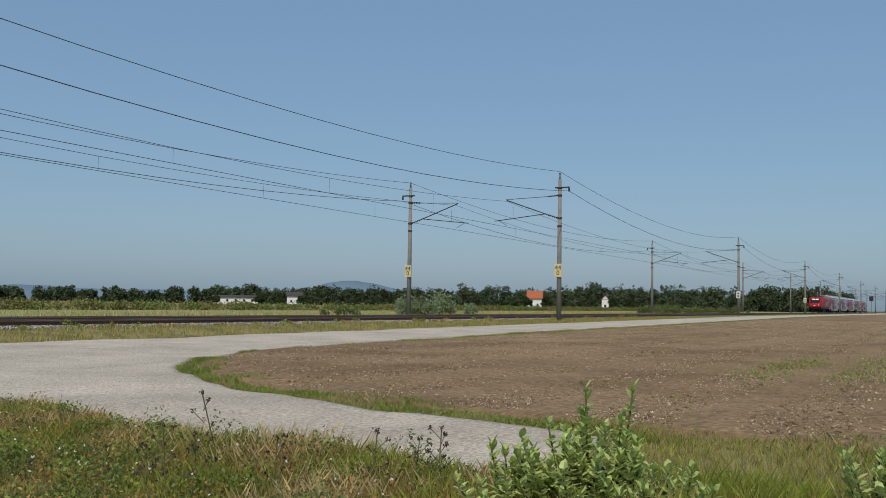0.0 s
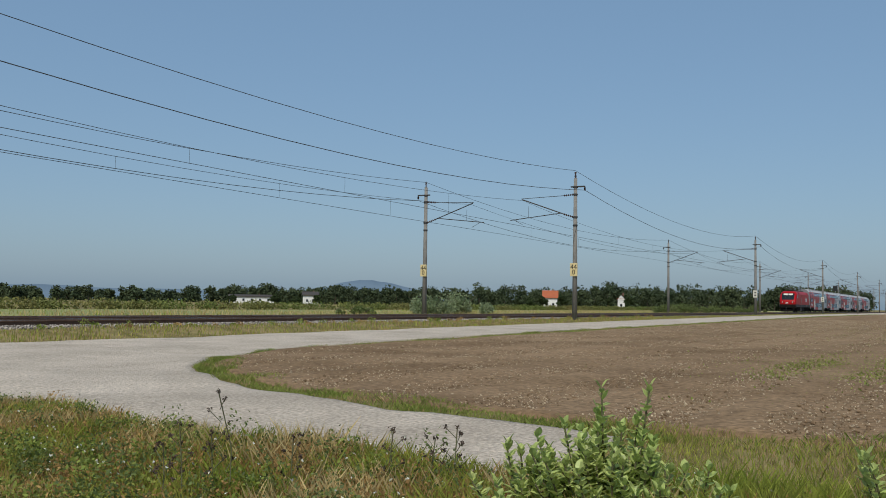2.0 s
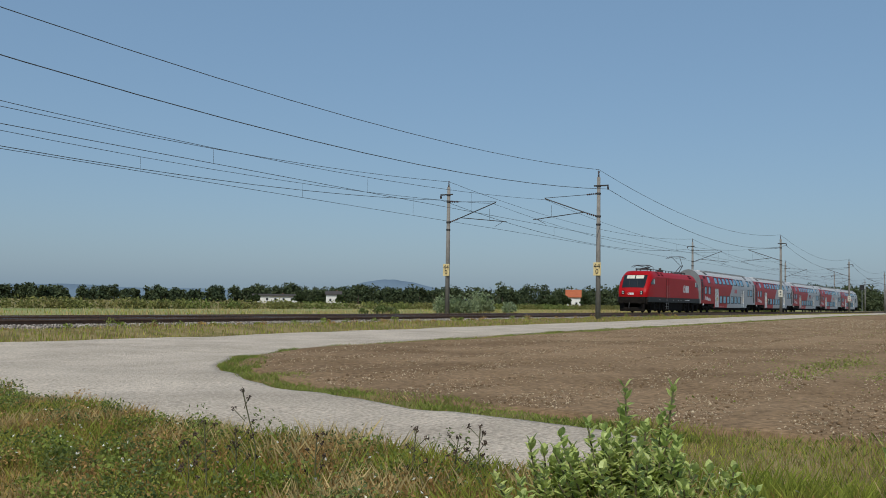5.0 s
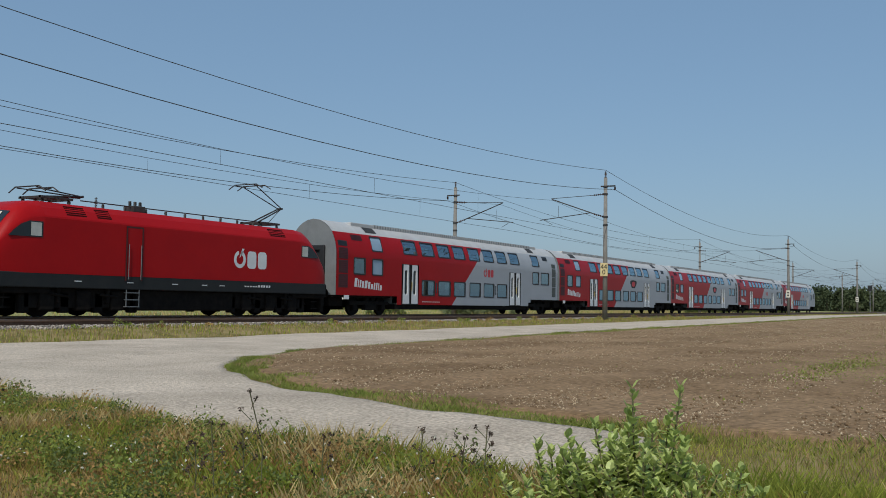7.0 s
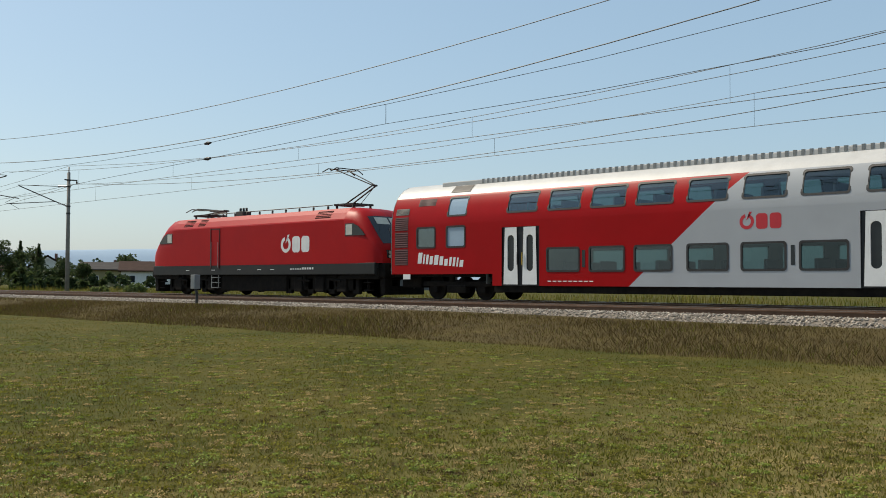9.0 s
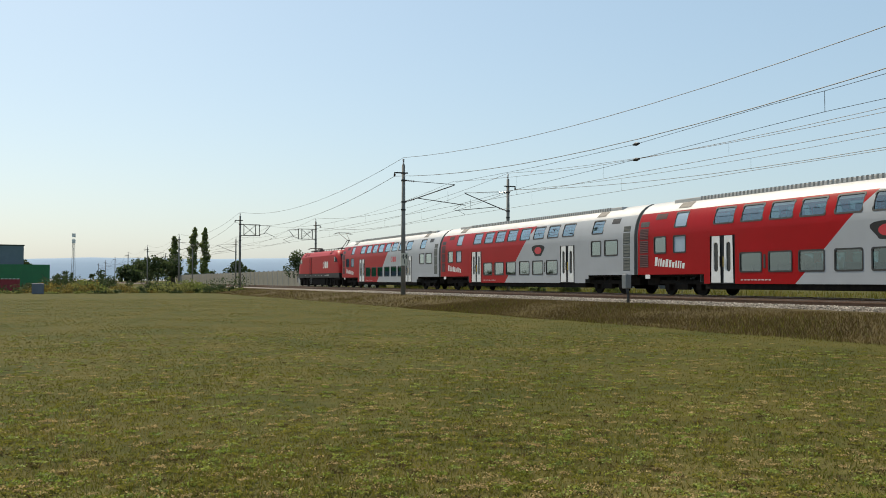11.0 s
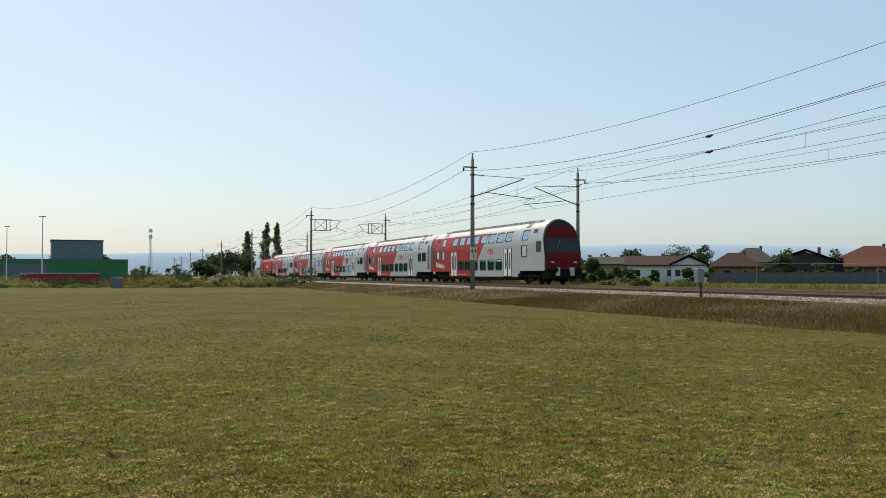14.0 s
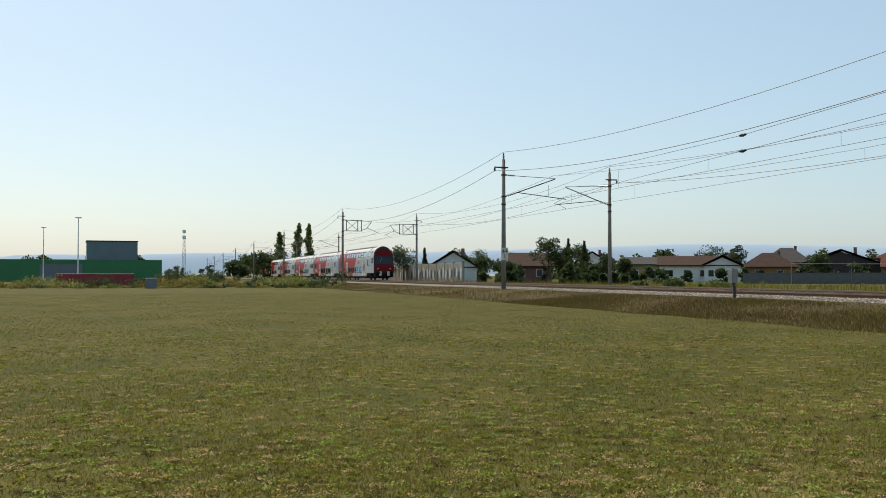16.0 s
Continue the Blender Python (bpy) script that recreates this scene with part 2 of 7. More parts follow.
# ---- mesh helpers ----
def finish(bm, name, material, parent=None, label="", smooth=False):
    me = bpy.data.meshes.new(name)
    bm.to_mesh(me)
    bm.free()
    for m in material if isinstance(material, (list, tuple)) else [material]:
        me.materials.append(m)
    if smooth:
        me.polygons.foreach_set("use_smooth", [True] * len(me.polygons))
    ob = new(name, me)
    if parent:
        ob.parent = parent
    if label:
        tagged(ob, label)
    return ob


def part(name, bm, material, parent, label="", smooth=False):
    return finish(bm, name, material, parent, label, smooth)


def thing(name, m, label, category, group="", kind=""):
    ob = new(name)
    ob.matrix_basis = m
    ob.empty_display_size = 0.1
    return tagged(ob, label, category, group, kind)


def box(bm, x0, x1, y0, y1, z0, z1, bevel=0.0):
    vs = [bm.verts.new((x, y, z)) for x in (x0, x1) for y in (y0, y1) for z in (z0, z1)]
    fs = [bm.faces.new([vs[i] for i in q]) for q in ((0, 1, 3, 2), (4, 6, 7, 5), (0, 4, 5, 1), (2, 3, 7, 6), (0, 2, 6, 4), (1, 5, 7, 3))]
    if bevel:
        es = list({e for f in fs for e in f.edges})
        bmesh.ops.bevel(bm, geom=es, offset=bevel, segments=2, affect="EDGES", profile=0.6)
    return vs


def cyl(bm, a, b, r0, r1=None, n=10, caps=True):
    """A tapered round bar from a to b."""
    a, b = Vector(a), Vector(b)
    r1 = r0 if r1 is None else r1
    d = (b - a).normalized()
    u = d.orthogonal().normalized()
    v = d.cross(u)
    ra, rb = [], []
    for i in range(n):
        c, s = math.cos(2 * math.pi * i / n), math.sin(2 * math.pi * i / n)
        ra.append(bm.verts.new(a + (u * c + v * s) * r0))
        rb.append(bm.verts.new(b + (u * c + v * s) * r1))
    for i in range(n):
        j = (i + 1) % n
        bm.faces.new((ra[i], ra[j], rb[j], rb[i]))
    if caps:
        bm.faces.new(ra[::-1])
        bm.faces.new(rb)


def tube(bm, pts, r, n=6):
    for a, b in zip(pts, pts[1:]):
        cyl(bm, a, b, r, n=n)


def cable(bm, pts, r, n=5):
    """One unbroken thin tube through the points, which run mostly level."""
    rings = []
    for i, p in enumerate(pts):
        d = (Vector(pts[min(i + 1, len(pts) - 1)]) - Vector(pts[max(i - 1, 0)])).normalized()
        u = d.cross(Vector((0, 0, 1))).normalized()
        v = u.cross(d)
        rings.append([bm.verts.new(Vector(p) + (u * math.cos(6.2832 * k / n) + v * math.sin(6.2832 * k / n)) * r) for k in range(n)])
    for a, b in zip(rings, rings[1:]):
        for k in range(n):
            j = (k + 1) % n
            bm.faces.new((a[k], a[j], b[j], b[k]))


def prism(bm, pts, y0, y1):
    """A plate: outline of (x, z) points, from y0 to y1."""
    a = [bm.verts.new((x, y0, z)) for x, z in pts]
    b = [bm.verts.new((x, y1, z)) for x, z in pts]
    n = len(pts)
    bm.faces.new(a)
    bm.faces.new(b[::-1])
    for i in range(n):
        j = (i + 1) % n
        bm.faces.new((a[i], b[i], b[j], a[j]))


def rounded(x0, x1, z0, z1, r, n=4):
    pts = []
    for cx, cz, a0 in ((x1 - r, z1 - r, 0), (x0 + r, z1 - r, 90), (x0 + r, z0 + r, 180), (x1 - r, z0 + r, 270)):
        for i in range(n + 1):
            a = radians(a0 + 90 * i / n)
            pts.append((cx + r * math.cos(a), cz + r * math.sin(a)))
    return pts


def mesh_arrays(name, verts, faces_per, material, kind="", label="", category="", parent=None):
    """A mesh from an array of vertices in which every faces_per vertices make one face."""
    me = bpy.data.meshes.new(name)
    nv = len(verts)
    nf = nv // faces_per
    me.vertices.add(nv)
    me.vertices.foreach_set("co", np.ascontiguousarray(verts, dtype=np.float32).ravel())
    me.loops.add(nv)
    me.loops.foreach_set("vertex_index", np.arange(nv, dtype=np.int32))
    me.polygons.add(nf)
    me.polygons.foreach_set("loop_start", np.arange(0, nv, faces_per, dtype=np.int32))
    me.materials.append(material)
    me.update(calc_edges=True)
    ob = new(name, me)
    if parent:
        ob.parent = parent
    return tagged(ob, label, category, "", kind)


def sm(a, b, v):
    t = np.clip((np.asarray(v, float) - a) / (b - a), 0, 1)
    return t * t * (3 - 2 * t)


def ground_z(x, y):
    """Height of the ground sheet: lawn, verge, track formation, fields."""
    x, y = np.asarray(x, float), np.asarray(y, float)
    base = 0.16 + 0.26 * sm(2, 9, x) + 0.0029 * np.clip(x - 20, 0, 90)
    a = 15.2 + 4.4 * sm(3, 9, x)
    up = np.clip((y - a) / (21.6 - a), 0, 1)
    up = up * up * (3 - 2 * up) * (1 - sm(35.5, 41, y))
    far = sm(36, 60, y)
    base = base * (1 - far) + 0.45 * far
    z = base * (1 - up) + (0.60 - 0.08 * sm(-22, -10, x) + 0.12 * sm(3, 8, x)) * up
    near = np.exp(-(np.hypot(x, y) / 45) ** 2)
    z = z + near * 0.03 * np.sin(x * 0.9 + 1.3 * np.sin(y * 0.7)) * np.cos(y * 0.8 + x * 0.3) * (1 - up)
    return z


# ---- ground, road, field ----
def grid_mesh(name, xs, ys, zf, material, label, category="", kind="structure"):
    X, Y = np.meshgrid(xs, ys)
    return sheet(name, X, Y, zf(X, Y), material, label, category, kind)


def sheet(name, X, Y, Z, material, label, category="", kind="structure"):
    r, c = X.shape
    verts = np.stack([X, Y, Z], -1).reshape(-1, 3)
    i = np.arange(r * c).reshape(r, c)
    faces = np.stack([i[:-1, :-1], i[:-1, 1:], i[1:, 1:], i[1:, :-1]], -1).reshape(-1, 4)
    me = bpy.data.meshes.new(name)
    me.from_pydata(verts.tolist(), [], faces.tolist())
    me.polygons.foreach_set("use_smooth", [True] * len(me.polygons))
    me.materials.append(material)
    return tagged(new(name, me), label, category, "", kind)


def spaced(fine, half, far):
    a = list(np.arange(0, half, fine))
    v, step = half, fine
    while v < far:
        a.append(v)
        step *= 1.22
        v += step
    a.append(far)
    a = np.array(a)
    return np.concatenate([-a[:0:-1], a])


LEFT_EDGE = ((-60, 5.7), (0, 5.8), (3, 6.0), (5, 6.2), (6.6, 6.6), (8.6, 7.0), (11.5, 7.7), (15, 8.3), (18, 9.2), (19.4, 11.5))
RIGHT_EDGE = ((-60, 7.9), (0, 7.9), (3.25, 8.0), (4.7, 8.25), (5.7, 8.65), (7.35, 9.45), (9.0, 10.35), (10.9, 12.0), (12.4, 14.1), (13.4, 17.5), (14.2, 27), (14.5, 40))


def edge(table, y):
    return np.interp(y, [a for a, b in table], [b for a, b in table])


def ragged(y, k):
    return 0.04 * np.sin(y * 5.1 + k) + 0.02 * np.sin(y * 8.3 + 2 * k) + 0.06 * np.sin(y * 2.3 + 3 * k)


def skirted(X, Y, Z):
    """Adds a sunk border column at both ends of each row."""
    add = lambda a, l, r: np.concatenate([a[:, :1] + l, a, a[:, -1:] + r], 1)
    return add(X, -0.06, 0.06), add(Y, 0, 0), add(Z, -0.12, -0.12)


def build_ground():
    g = spaced(0.5, 40, 4900)
    grid_mesh("ground", g, g + 10, ground_z, M["grass_ground"], "dry grassland reaching to the horizon", "ground")
    ys = np.arange(2.5, 15.1, 0.25)
    u = np.linspace(0, 1, 24)
    lo = edge(LEFT_EDGE, ys) + ragged(ys, 1)
    hi = edge(RIGHT_EDGE, ys) + ragged(ys, 4)
    X = lo[:, None] + (hi - lo)[:, None] * u[None]
    Y = np.repeat(ys[:, None], 24, 1)
    Z = ground_z(X, Y) + 0.035
    X, Y, Z = skirted(X, Y, Z)
    sheet("road", X, Y, Z, M["asphalt"], "pale worn asphalt side lane fading into grass", "road")
    ys = np.linspace(14.27, 19.4, 14)
    xs = np.concatenate([np.linspace(0, 30, 60), 30 * 1.09 ** np.arange(1, 36)])
    lo = edge(LEFT_EDGE, ys)
    X = lo[:, None] + xs[None]
    Y = np.repeat(ys[:, None], len(xs), 1)
    rag = ragged(X, 2) * np.where((Y > 19.3) | ((Y < 14.3) & (X > 16)), 1, 0)
    Z = ground_z(X, Y + 0 * X) + 0.039
    Z[0] -= 0.06
    Y = Y + rag
    sheet("road", X, Y, Z, M["asphalt"], "pale worn asphalt lane running beside the railway", "road")
    # embankment of dead grass below the track
    ys = np.linspace(15.95, 22.1, 16)
    xs = np.concatenate([-40 - 160 * np.linspace(1, 0, 60) ** 1.5, np.arange(-39.5, 3.6, 0.5)])
    X, Y = np.meshgrid(xs, ys)
    X = X + (0.8 * np.sin(Y * 1.1) + 0.4 * np.sin(Y * 2.3 + 1)) * sm(-9, 3.5, X)
    Y = Y + 5 * ragged(X * 0.5, 3) * np.linspace(0.35, 0, 16)[:, None]
    Z = ground_z(X, Y) + 0.02
    Z[0] -= 0.06
    Z[:, -1] -= 0.06
    sheet("embankment", X, Y, Z, M["bank_soil"], "dark brown thatch of dead grass on the railway bank", "embankment")
    # pale meadow beyond the tracks
    grid_mesh("meadow", np.linspace(-5, 420, 90), np.linspace(42, 73, 16), lambda a, b: ground_z(a, b) + 0.05 - 0.3 * (np.abs(b - 57.5) > 15), M["meadow_ground"], "pale green and straw-yellow meadow beyond the tracks", "meadow")
    # ploughed field
    ys = np.concatenate([-np.geomspace(8, 900, 30)[::-1], np.arange(-7.5, 13.7, 0.3)])
    xs = np.concatenate([np.linspace(0, 40, 110), 40 * 1.1 ** np.arange(1, 34)])
    lo = edge(RIGHT_EDGE, ys) + 0.6 + ragged(ys, 6) * 1.5
    X = lo[:, None] + xs[None]
    Y = np.repeat(ys[:, None], len(xs), 1)
    Z = ground_z(X, Y) + 0.03 + 0.02 * np.sin(Y * 4 + 0.4 * np.sin(X)) * np.exp(-X / 60)
    X, Y, Z = skirted(X, Y, Z)
    sheet("field", X, Y, Z, M["soil"], "bare brown stony ploughed field beside the lane", "field")
    # broken concrete slab in three pieces
    slab = thing("concrete_slab", pose(0, 0, 0), "cracked pale concrete slab lying in the verge", "slab", "", "structure")
    for pts in ([(4.7, 14.6), (5.3, 15.2), (6.2, 15.4), (7.2, 15.9), (7.15, 14.7), (6.2, 14.2), (5.4, 14.0)], [(4.3, 13.2), (4.6, 14.45), (5.35, 13.9), (6.2, 14.1), (7.05, 14.5), (6.75, 13.5), (6.2, 12.6), (5.2, 12.4)],
                [(4.15, 13.0), (5.15, 12.3), (6.1, 12.4), (5.4, 11.3), (4.7, 10.5), (4.05, 9.7), (3.85, 10.4), (4.1, 11.6)]):
        bm = bmesh.new()
        rng = np.random.default_rng(len(pts) + int(pts[0][1] * 10))
        worn = []
        for (x0, y0), (x1, y1) in zip(pts, pts[1:] + pts[:1]):
            worn.append((x0, y0))
            for u in (0.2, 0.4, 0.6, 0.8):
                worn.append((x0 + (x1 - x0) * u + rng.uniform(-0.05, 0.05), y0 + (y1 - y0) * u + rng.uniform(-0.05, 0.05)))
        pts = worn
        top = [bm.verts.new((x, y, float(ground_z(x, y)) + 0.045)) for x, y in pts]
        bot = [bm.verts.new((x, y, float(ground_z(x, y)) - 0.08)) for x, y in pts]
        bm.faces.new(top)
        for i in range(len(pts)):
            j = (i + 1) % len(pts)
            bm.faces.new((top[i], bot[i], bot[j], top[j]))
        part("slab_piece", bm, M["concrete"], slab)
    # bare gravel patch at the lawn's edge
    a = np.linspace(0, 2 * math.pi, 25)
    r = np.linspace(0, 1, 6)[:, None]
    wob = 1 + 0.15 * np.sin(3 * a) + 0.1 * np.cos(5 * a)
    X, Y = 1.6 + r * 2.3 * wob * np.cos(a), 15.5 + r * 0.7 * wob * np.sin(a)
    sheet("gravel_patch", X, Y, ground_z(X, Y) + 0.02 - 0.05 * r ** 4, M["soil"], "bare gravelly patch in the grass", "gravel")


build_ground()

# ---- the railway ----
TRACKS = (24.7, 28.9)


def build_track():
    xs = np.concatenate([-60 * 1.12 ** np.arange(24, 0, -1), np.arange(-60, 60.1, 1.0), 60 * 1.12 ** np.arange(1, 25)])
    prof = [(21.45, 0.34), (22.0, 0.52), (22.5, 0.66), (22.9, 0.70), (26.8, 0.70), (30.7, 0.70), (31.1, 0.66), (31.7, 0.50)]
    X = np.repeat(xs[None], len(prof), 0)
    Y = np.repeat(np.array([[p[0]] for p in prof]), len(xs), 1)
    Z = np.repeat(np.array([[p[1]] for p in prof]), len(xs), 1)
    sheet("ballast_bed", X, Y, Z, M["ballast"], "grey crushed-stone ballast bed under the two tracks", "ballast")
    for yc in TRACKS:
        for side in (-0.7535, 0.7535):
            rail = thing("rail", pose(0, yc + side, 0), "rusty steel rail with a polished top on the ballast", "rail", "rails of the tracks", "structure")
            bm = bmesh.new()
            box(bm, -900, 900, -0.07, 0.07, RAIL - 0.172, RAIL - 0.145)
            box(bm, -900, 900, -0.012, 0.012, RAIL - 0.145, RAIL - 0.04)
            box(bm, -900, 900, -0.036, 0.036, RAIL - 0.04, RAIL - 0.004)
            part("rail_body", bm, M["rail_side"], rail)
            bm = bmesh.new()
            box(bm, -900, 900, -0.026, 0.026, RAIL - 0.004, RAIL)
            part("rail_head", bm, M["rail_top"], rail, "polished running surface")
    bm = bmesh.new()
    box(bm, -0.13, 0.13, -1.3, 1.3, -0.2, 0, 0.02)
    first = finish(bm, "sleeper", M["sleeper"])
    tagged(first, "grey concrete sleeper set in the ballast", "sleeper", "sleepers of the tracks", "structure")
    first.matrix_basis = pose(-45, TRACKS[0], RAIL - 0.172)
    for yc in TRACKS:
        for i in range(150):
            if yc == TRACKS[0] and i == 0:
                continue
            copy_thing(first, pose(-45 + i * 0.6, yc, RAIL - 0.172))
    # loose stones on the shoulder nearest the lane
    rng = np.random.default_rng(5)
    n = 27000
    x = rng.uniform(-75, 62, n)
    y = 21.65 + rng.beta(1.5, 1.4, n) * 1.6
    z = np.interp(y, [21.45, 22.0, 22.5, 22.9, 23.4], [0.34, 0.52, 0.66, 0.70, 0.70])
    stones("ballast_stones", x, y, z, rng.uniform(0.025, 0.055, n), M["stone"], rng, "loose pale ballast stones on the track shoulder", "gravel")


def stones(name, x, y, z, r, material, rng, label, category):
    """Many small irregular octahedra."""
    n = len(x)
    axes = np.array([[1, 0, 0], [0, 1, 0], [-1, 0, 0], [0, -1, 0], [0, 0, 0.75], [0, 0, -0.75]], float)
    ang = rng.uniform(0, 6.28, n)
    pts = axes[None] * rng.uniform(0.6, 1.3, (n, 6, 1)) * r[:, None, None]
    c, s = np.cos(ang)[:, None], np.sin(ang)[:, None]
    px = pts[..., 0] * c - pts[..., 1] * s + x[:, None]
    py = pts[..., 0] * s + pts[..., 1] * c + y[:, None]
    pz = pts[..., 2] + (z + r * 0.3)[:, None]
    v = np.stack([px, py, pz], -1).reshape(-1, 3)
    f = np.array([(0, 1, 4), (1, 2, 4), (2, 3, 4), (3, 0, 4), (1, 0, 5), (2, 1, 5), (3, 2, 5), (0, 3, 5)])
    faces = (np.arange(n)[:, None, None] * 6 + f[None]).reshape(-1, 3)
    me = bpy.data.meshes.new(name)
    me.vertices.add(len(v))
    me.vertices.foreach_set("co", v.astype(np.float32).ravel())
    me.loops.add(faces.size)
    me.loops.foreach_set("vertex_index", faces.astype(np.int32).ravel())
    me.polygons.add(len(faces))
    me.polygons.foreach_set("loop_start", np.arange(0, faces.size, 3, dtype=np.int32))
    me.materials.append(material)
    me.update(calc_edges=True)
    return tagged(new(name, me), label, category, "", "stuff")


build_track()


# ---- catenary masts and wires ----
MAST_TOP, ARM_Z = 9.5, 8.62
NEAR_Y, FAR_Y = 21.2, 32.3
NEAR_X = [-3.3, 56.9, 114.8, 173, 231, 290, 348, 407, 466, 525, -59.8, -118, -177, -236, -295, -354, -413, -472]
FAR_X = [-3.4, 58.0, 119.1, 179, 238, 297, 356, 415, 474, 533, -67.4, -125.2, -184, -243, -302, -361, -420]


# masts set deeper or higher than the rest
SET = {56.9: 0.1, -59.8: -0.22}


def insulator(bm, a, b, r=0.05):
    a, b = Vector(a), Vector(b)
    cyl(bm, a, b, 0.02, n=6)
    for i in range(5):
        p = a.lerp(b, (i + 0.5) / 5)
        d = (b - a).normalized() * 0.02
        cyl(bm, p - d, p + d, r, r * 0.6, n=8)


def build_mast(m, frame_arm=False):
    """A mast whose cantilever reaches towards +y."""
    mast = thing("catenary_mast", m, "grey concrete railway mast carrying overhead wires", "mast", "masts along the railway")
    bm = bmesh.new()
    cyl(bm, (0, 0, 0.1), (0, 0, MAST_TOP - 0.3), 0.165, 0.105, n=14)
    part("pole", bm, M["mast_concrete"], mast, smooth=True)
    for z in (8.66, 8.2, 6.8, 6.3):
        bm = bmesh.new()
        cyl(bm, (0, 0, z - 0.05), (0, 0, z + 0.05), 0.15, n=12)
        part("clamp_band", bm, M["dark_steel"], mast)
    bm = bmesh.new()
    insulator(bm, (0, 0, MAST_TOP - 0.3), (0, 0, MAST_TOP + 0.1), 0.085)
    part("top_insulator", bm, M["insulator"], mast)
    bm = bmesh.new()
    box(bm, -0.05, 0.05, -0.62, 0.3, ARM_Z + 0.02, ARM_Z + 0.1)
    box(bm, -0.03, 0.03, -0.62, -0.57, ARM_Z - 0.02, ARM_Z + 0.03)
    part("crossarm", bm, M["dark_steel"], mast)
    bm = bmesh.new()
    insulator(bm, (0, -0.6, ARM_Z - 0.02), (0, -0.6, ARM_Z - 0.2), 0.07)
    part("arm_insulator", bm, M["insulator"], mast)
    if frame_arm:
        bm = bmesh.new()
        for z in (6.9, 8.2):
            box(bm, -0.05, 0.05, 0.12, 2.4, z - 0.04, z + 0.04)
        for y in (0.45, 1.85, 2.3):
            box(bm, -0.04, 0.04, y - 0.04, y + 0.04, 6.9, 8.2)
        cyl(bm, (0, 0.45, 6.95), (0, 1.85, 8.15), 0.03, n=6)
        cyl(bm, (0, 0.45, 8.15), (0, 1.85, 6.95), 0.03, n=6)
        part("bracket_frame", bm, M["dark_steel"], mast, "dark steel lattice bracket")
        y0, za, zb = 2.3, 7.0, 8.14
    else:
        y0, za, zb = 0.13, 6.82, 8.2
    for z0, z1 in ((za, za + 0.2), (zb, zb - 0.04)):
        bm = bmesh.new()
        insulator(bm, (0, y0, z0), (0, y0 + 0.65, z1), 0.075)
        part("cantilever_insulator", bm, M["insulator"], mast)
    for a, b, r in (((0, y0 + 0.6, za + 0.19), (0, 3.55, 8.02), 0.034), ((0, y0 + 0.6, zb - 0.04), (0, 3.6, 8.06), 0.018),
                    ((0, y0 + 0.75, za + 0.27), (0, 4.35, 6.72), 0.026), ((0, 4.1, 6.74), (0, 3.5, 6.42), 0.014), ((0, 3.1, 6.87), (0, 3.1, 7.6), 0.010)):
        bm = bmesh.new()
        cyl(bm, a, b, r, n=8)
        part("cantilever_tube", bm, M["dark_steel"], mast, "thin tubular steel cantilever")
    return mast


def number_plate(mast, side, lines, yellow):
    """A kilometre plate on the mast, turned along the track towards side."""
    bm = bmesh.new()
    box(bm, -0.03, 0.03, -0.23, 0.23, -0.40, 0.40, 0.008)
    ob = part("kilometre_plate", bm, M["plate_yellow"] if yellow else M["plate"], mast, "pale kilometre plate with dark figures")
    ob.matrix_basis = pose(side * 0.19, 0, 3.58 if yellow else 3.1)
    for i, text in enumerate(lines):
        if text == "bar":
            bm = bmesh.new()
            box(bm, -0.004, 0.004, -0.09, 0.09, -0.08, 0.08)
            q = part("figure_bar", bm, M["black"], ob)
            q.matrix_basis = pose(side * 0.034, 0, 0.15 - 0.3 * i)
            continue
        cu = bpy.data.curves.new("figure", "FONT")
        cu.body = text
        cu.size = 0.42
        cu.extrude = 0.004
        cu.align_x, cu.align_y = "CENTER", "CENTER"
        cu.materials.append(M["black"])
        q = new("figure", cu)
        q.parent = ob
        q.matrix_basis = pose(side * 0.036, 0, 0.16 - 0.32 * i, 90, 0, 90 if side > 0 else -90)


CONTACT, MESSENGER_SAG = 6.43, 1.08


def span(a, b, sag, n=14):
    """Points of a wire that sags from a to b, without the last."""
    pts = []
    for i in range(n):
        u = i / n
        pts.append((a[0] + (b[0] - a[0]) * u, a[1] + (b[1] - a[1]) * u, a[2] + (b[2] - a[2]) * u - sag * 4 * u * (1 - u)))
    return pts


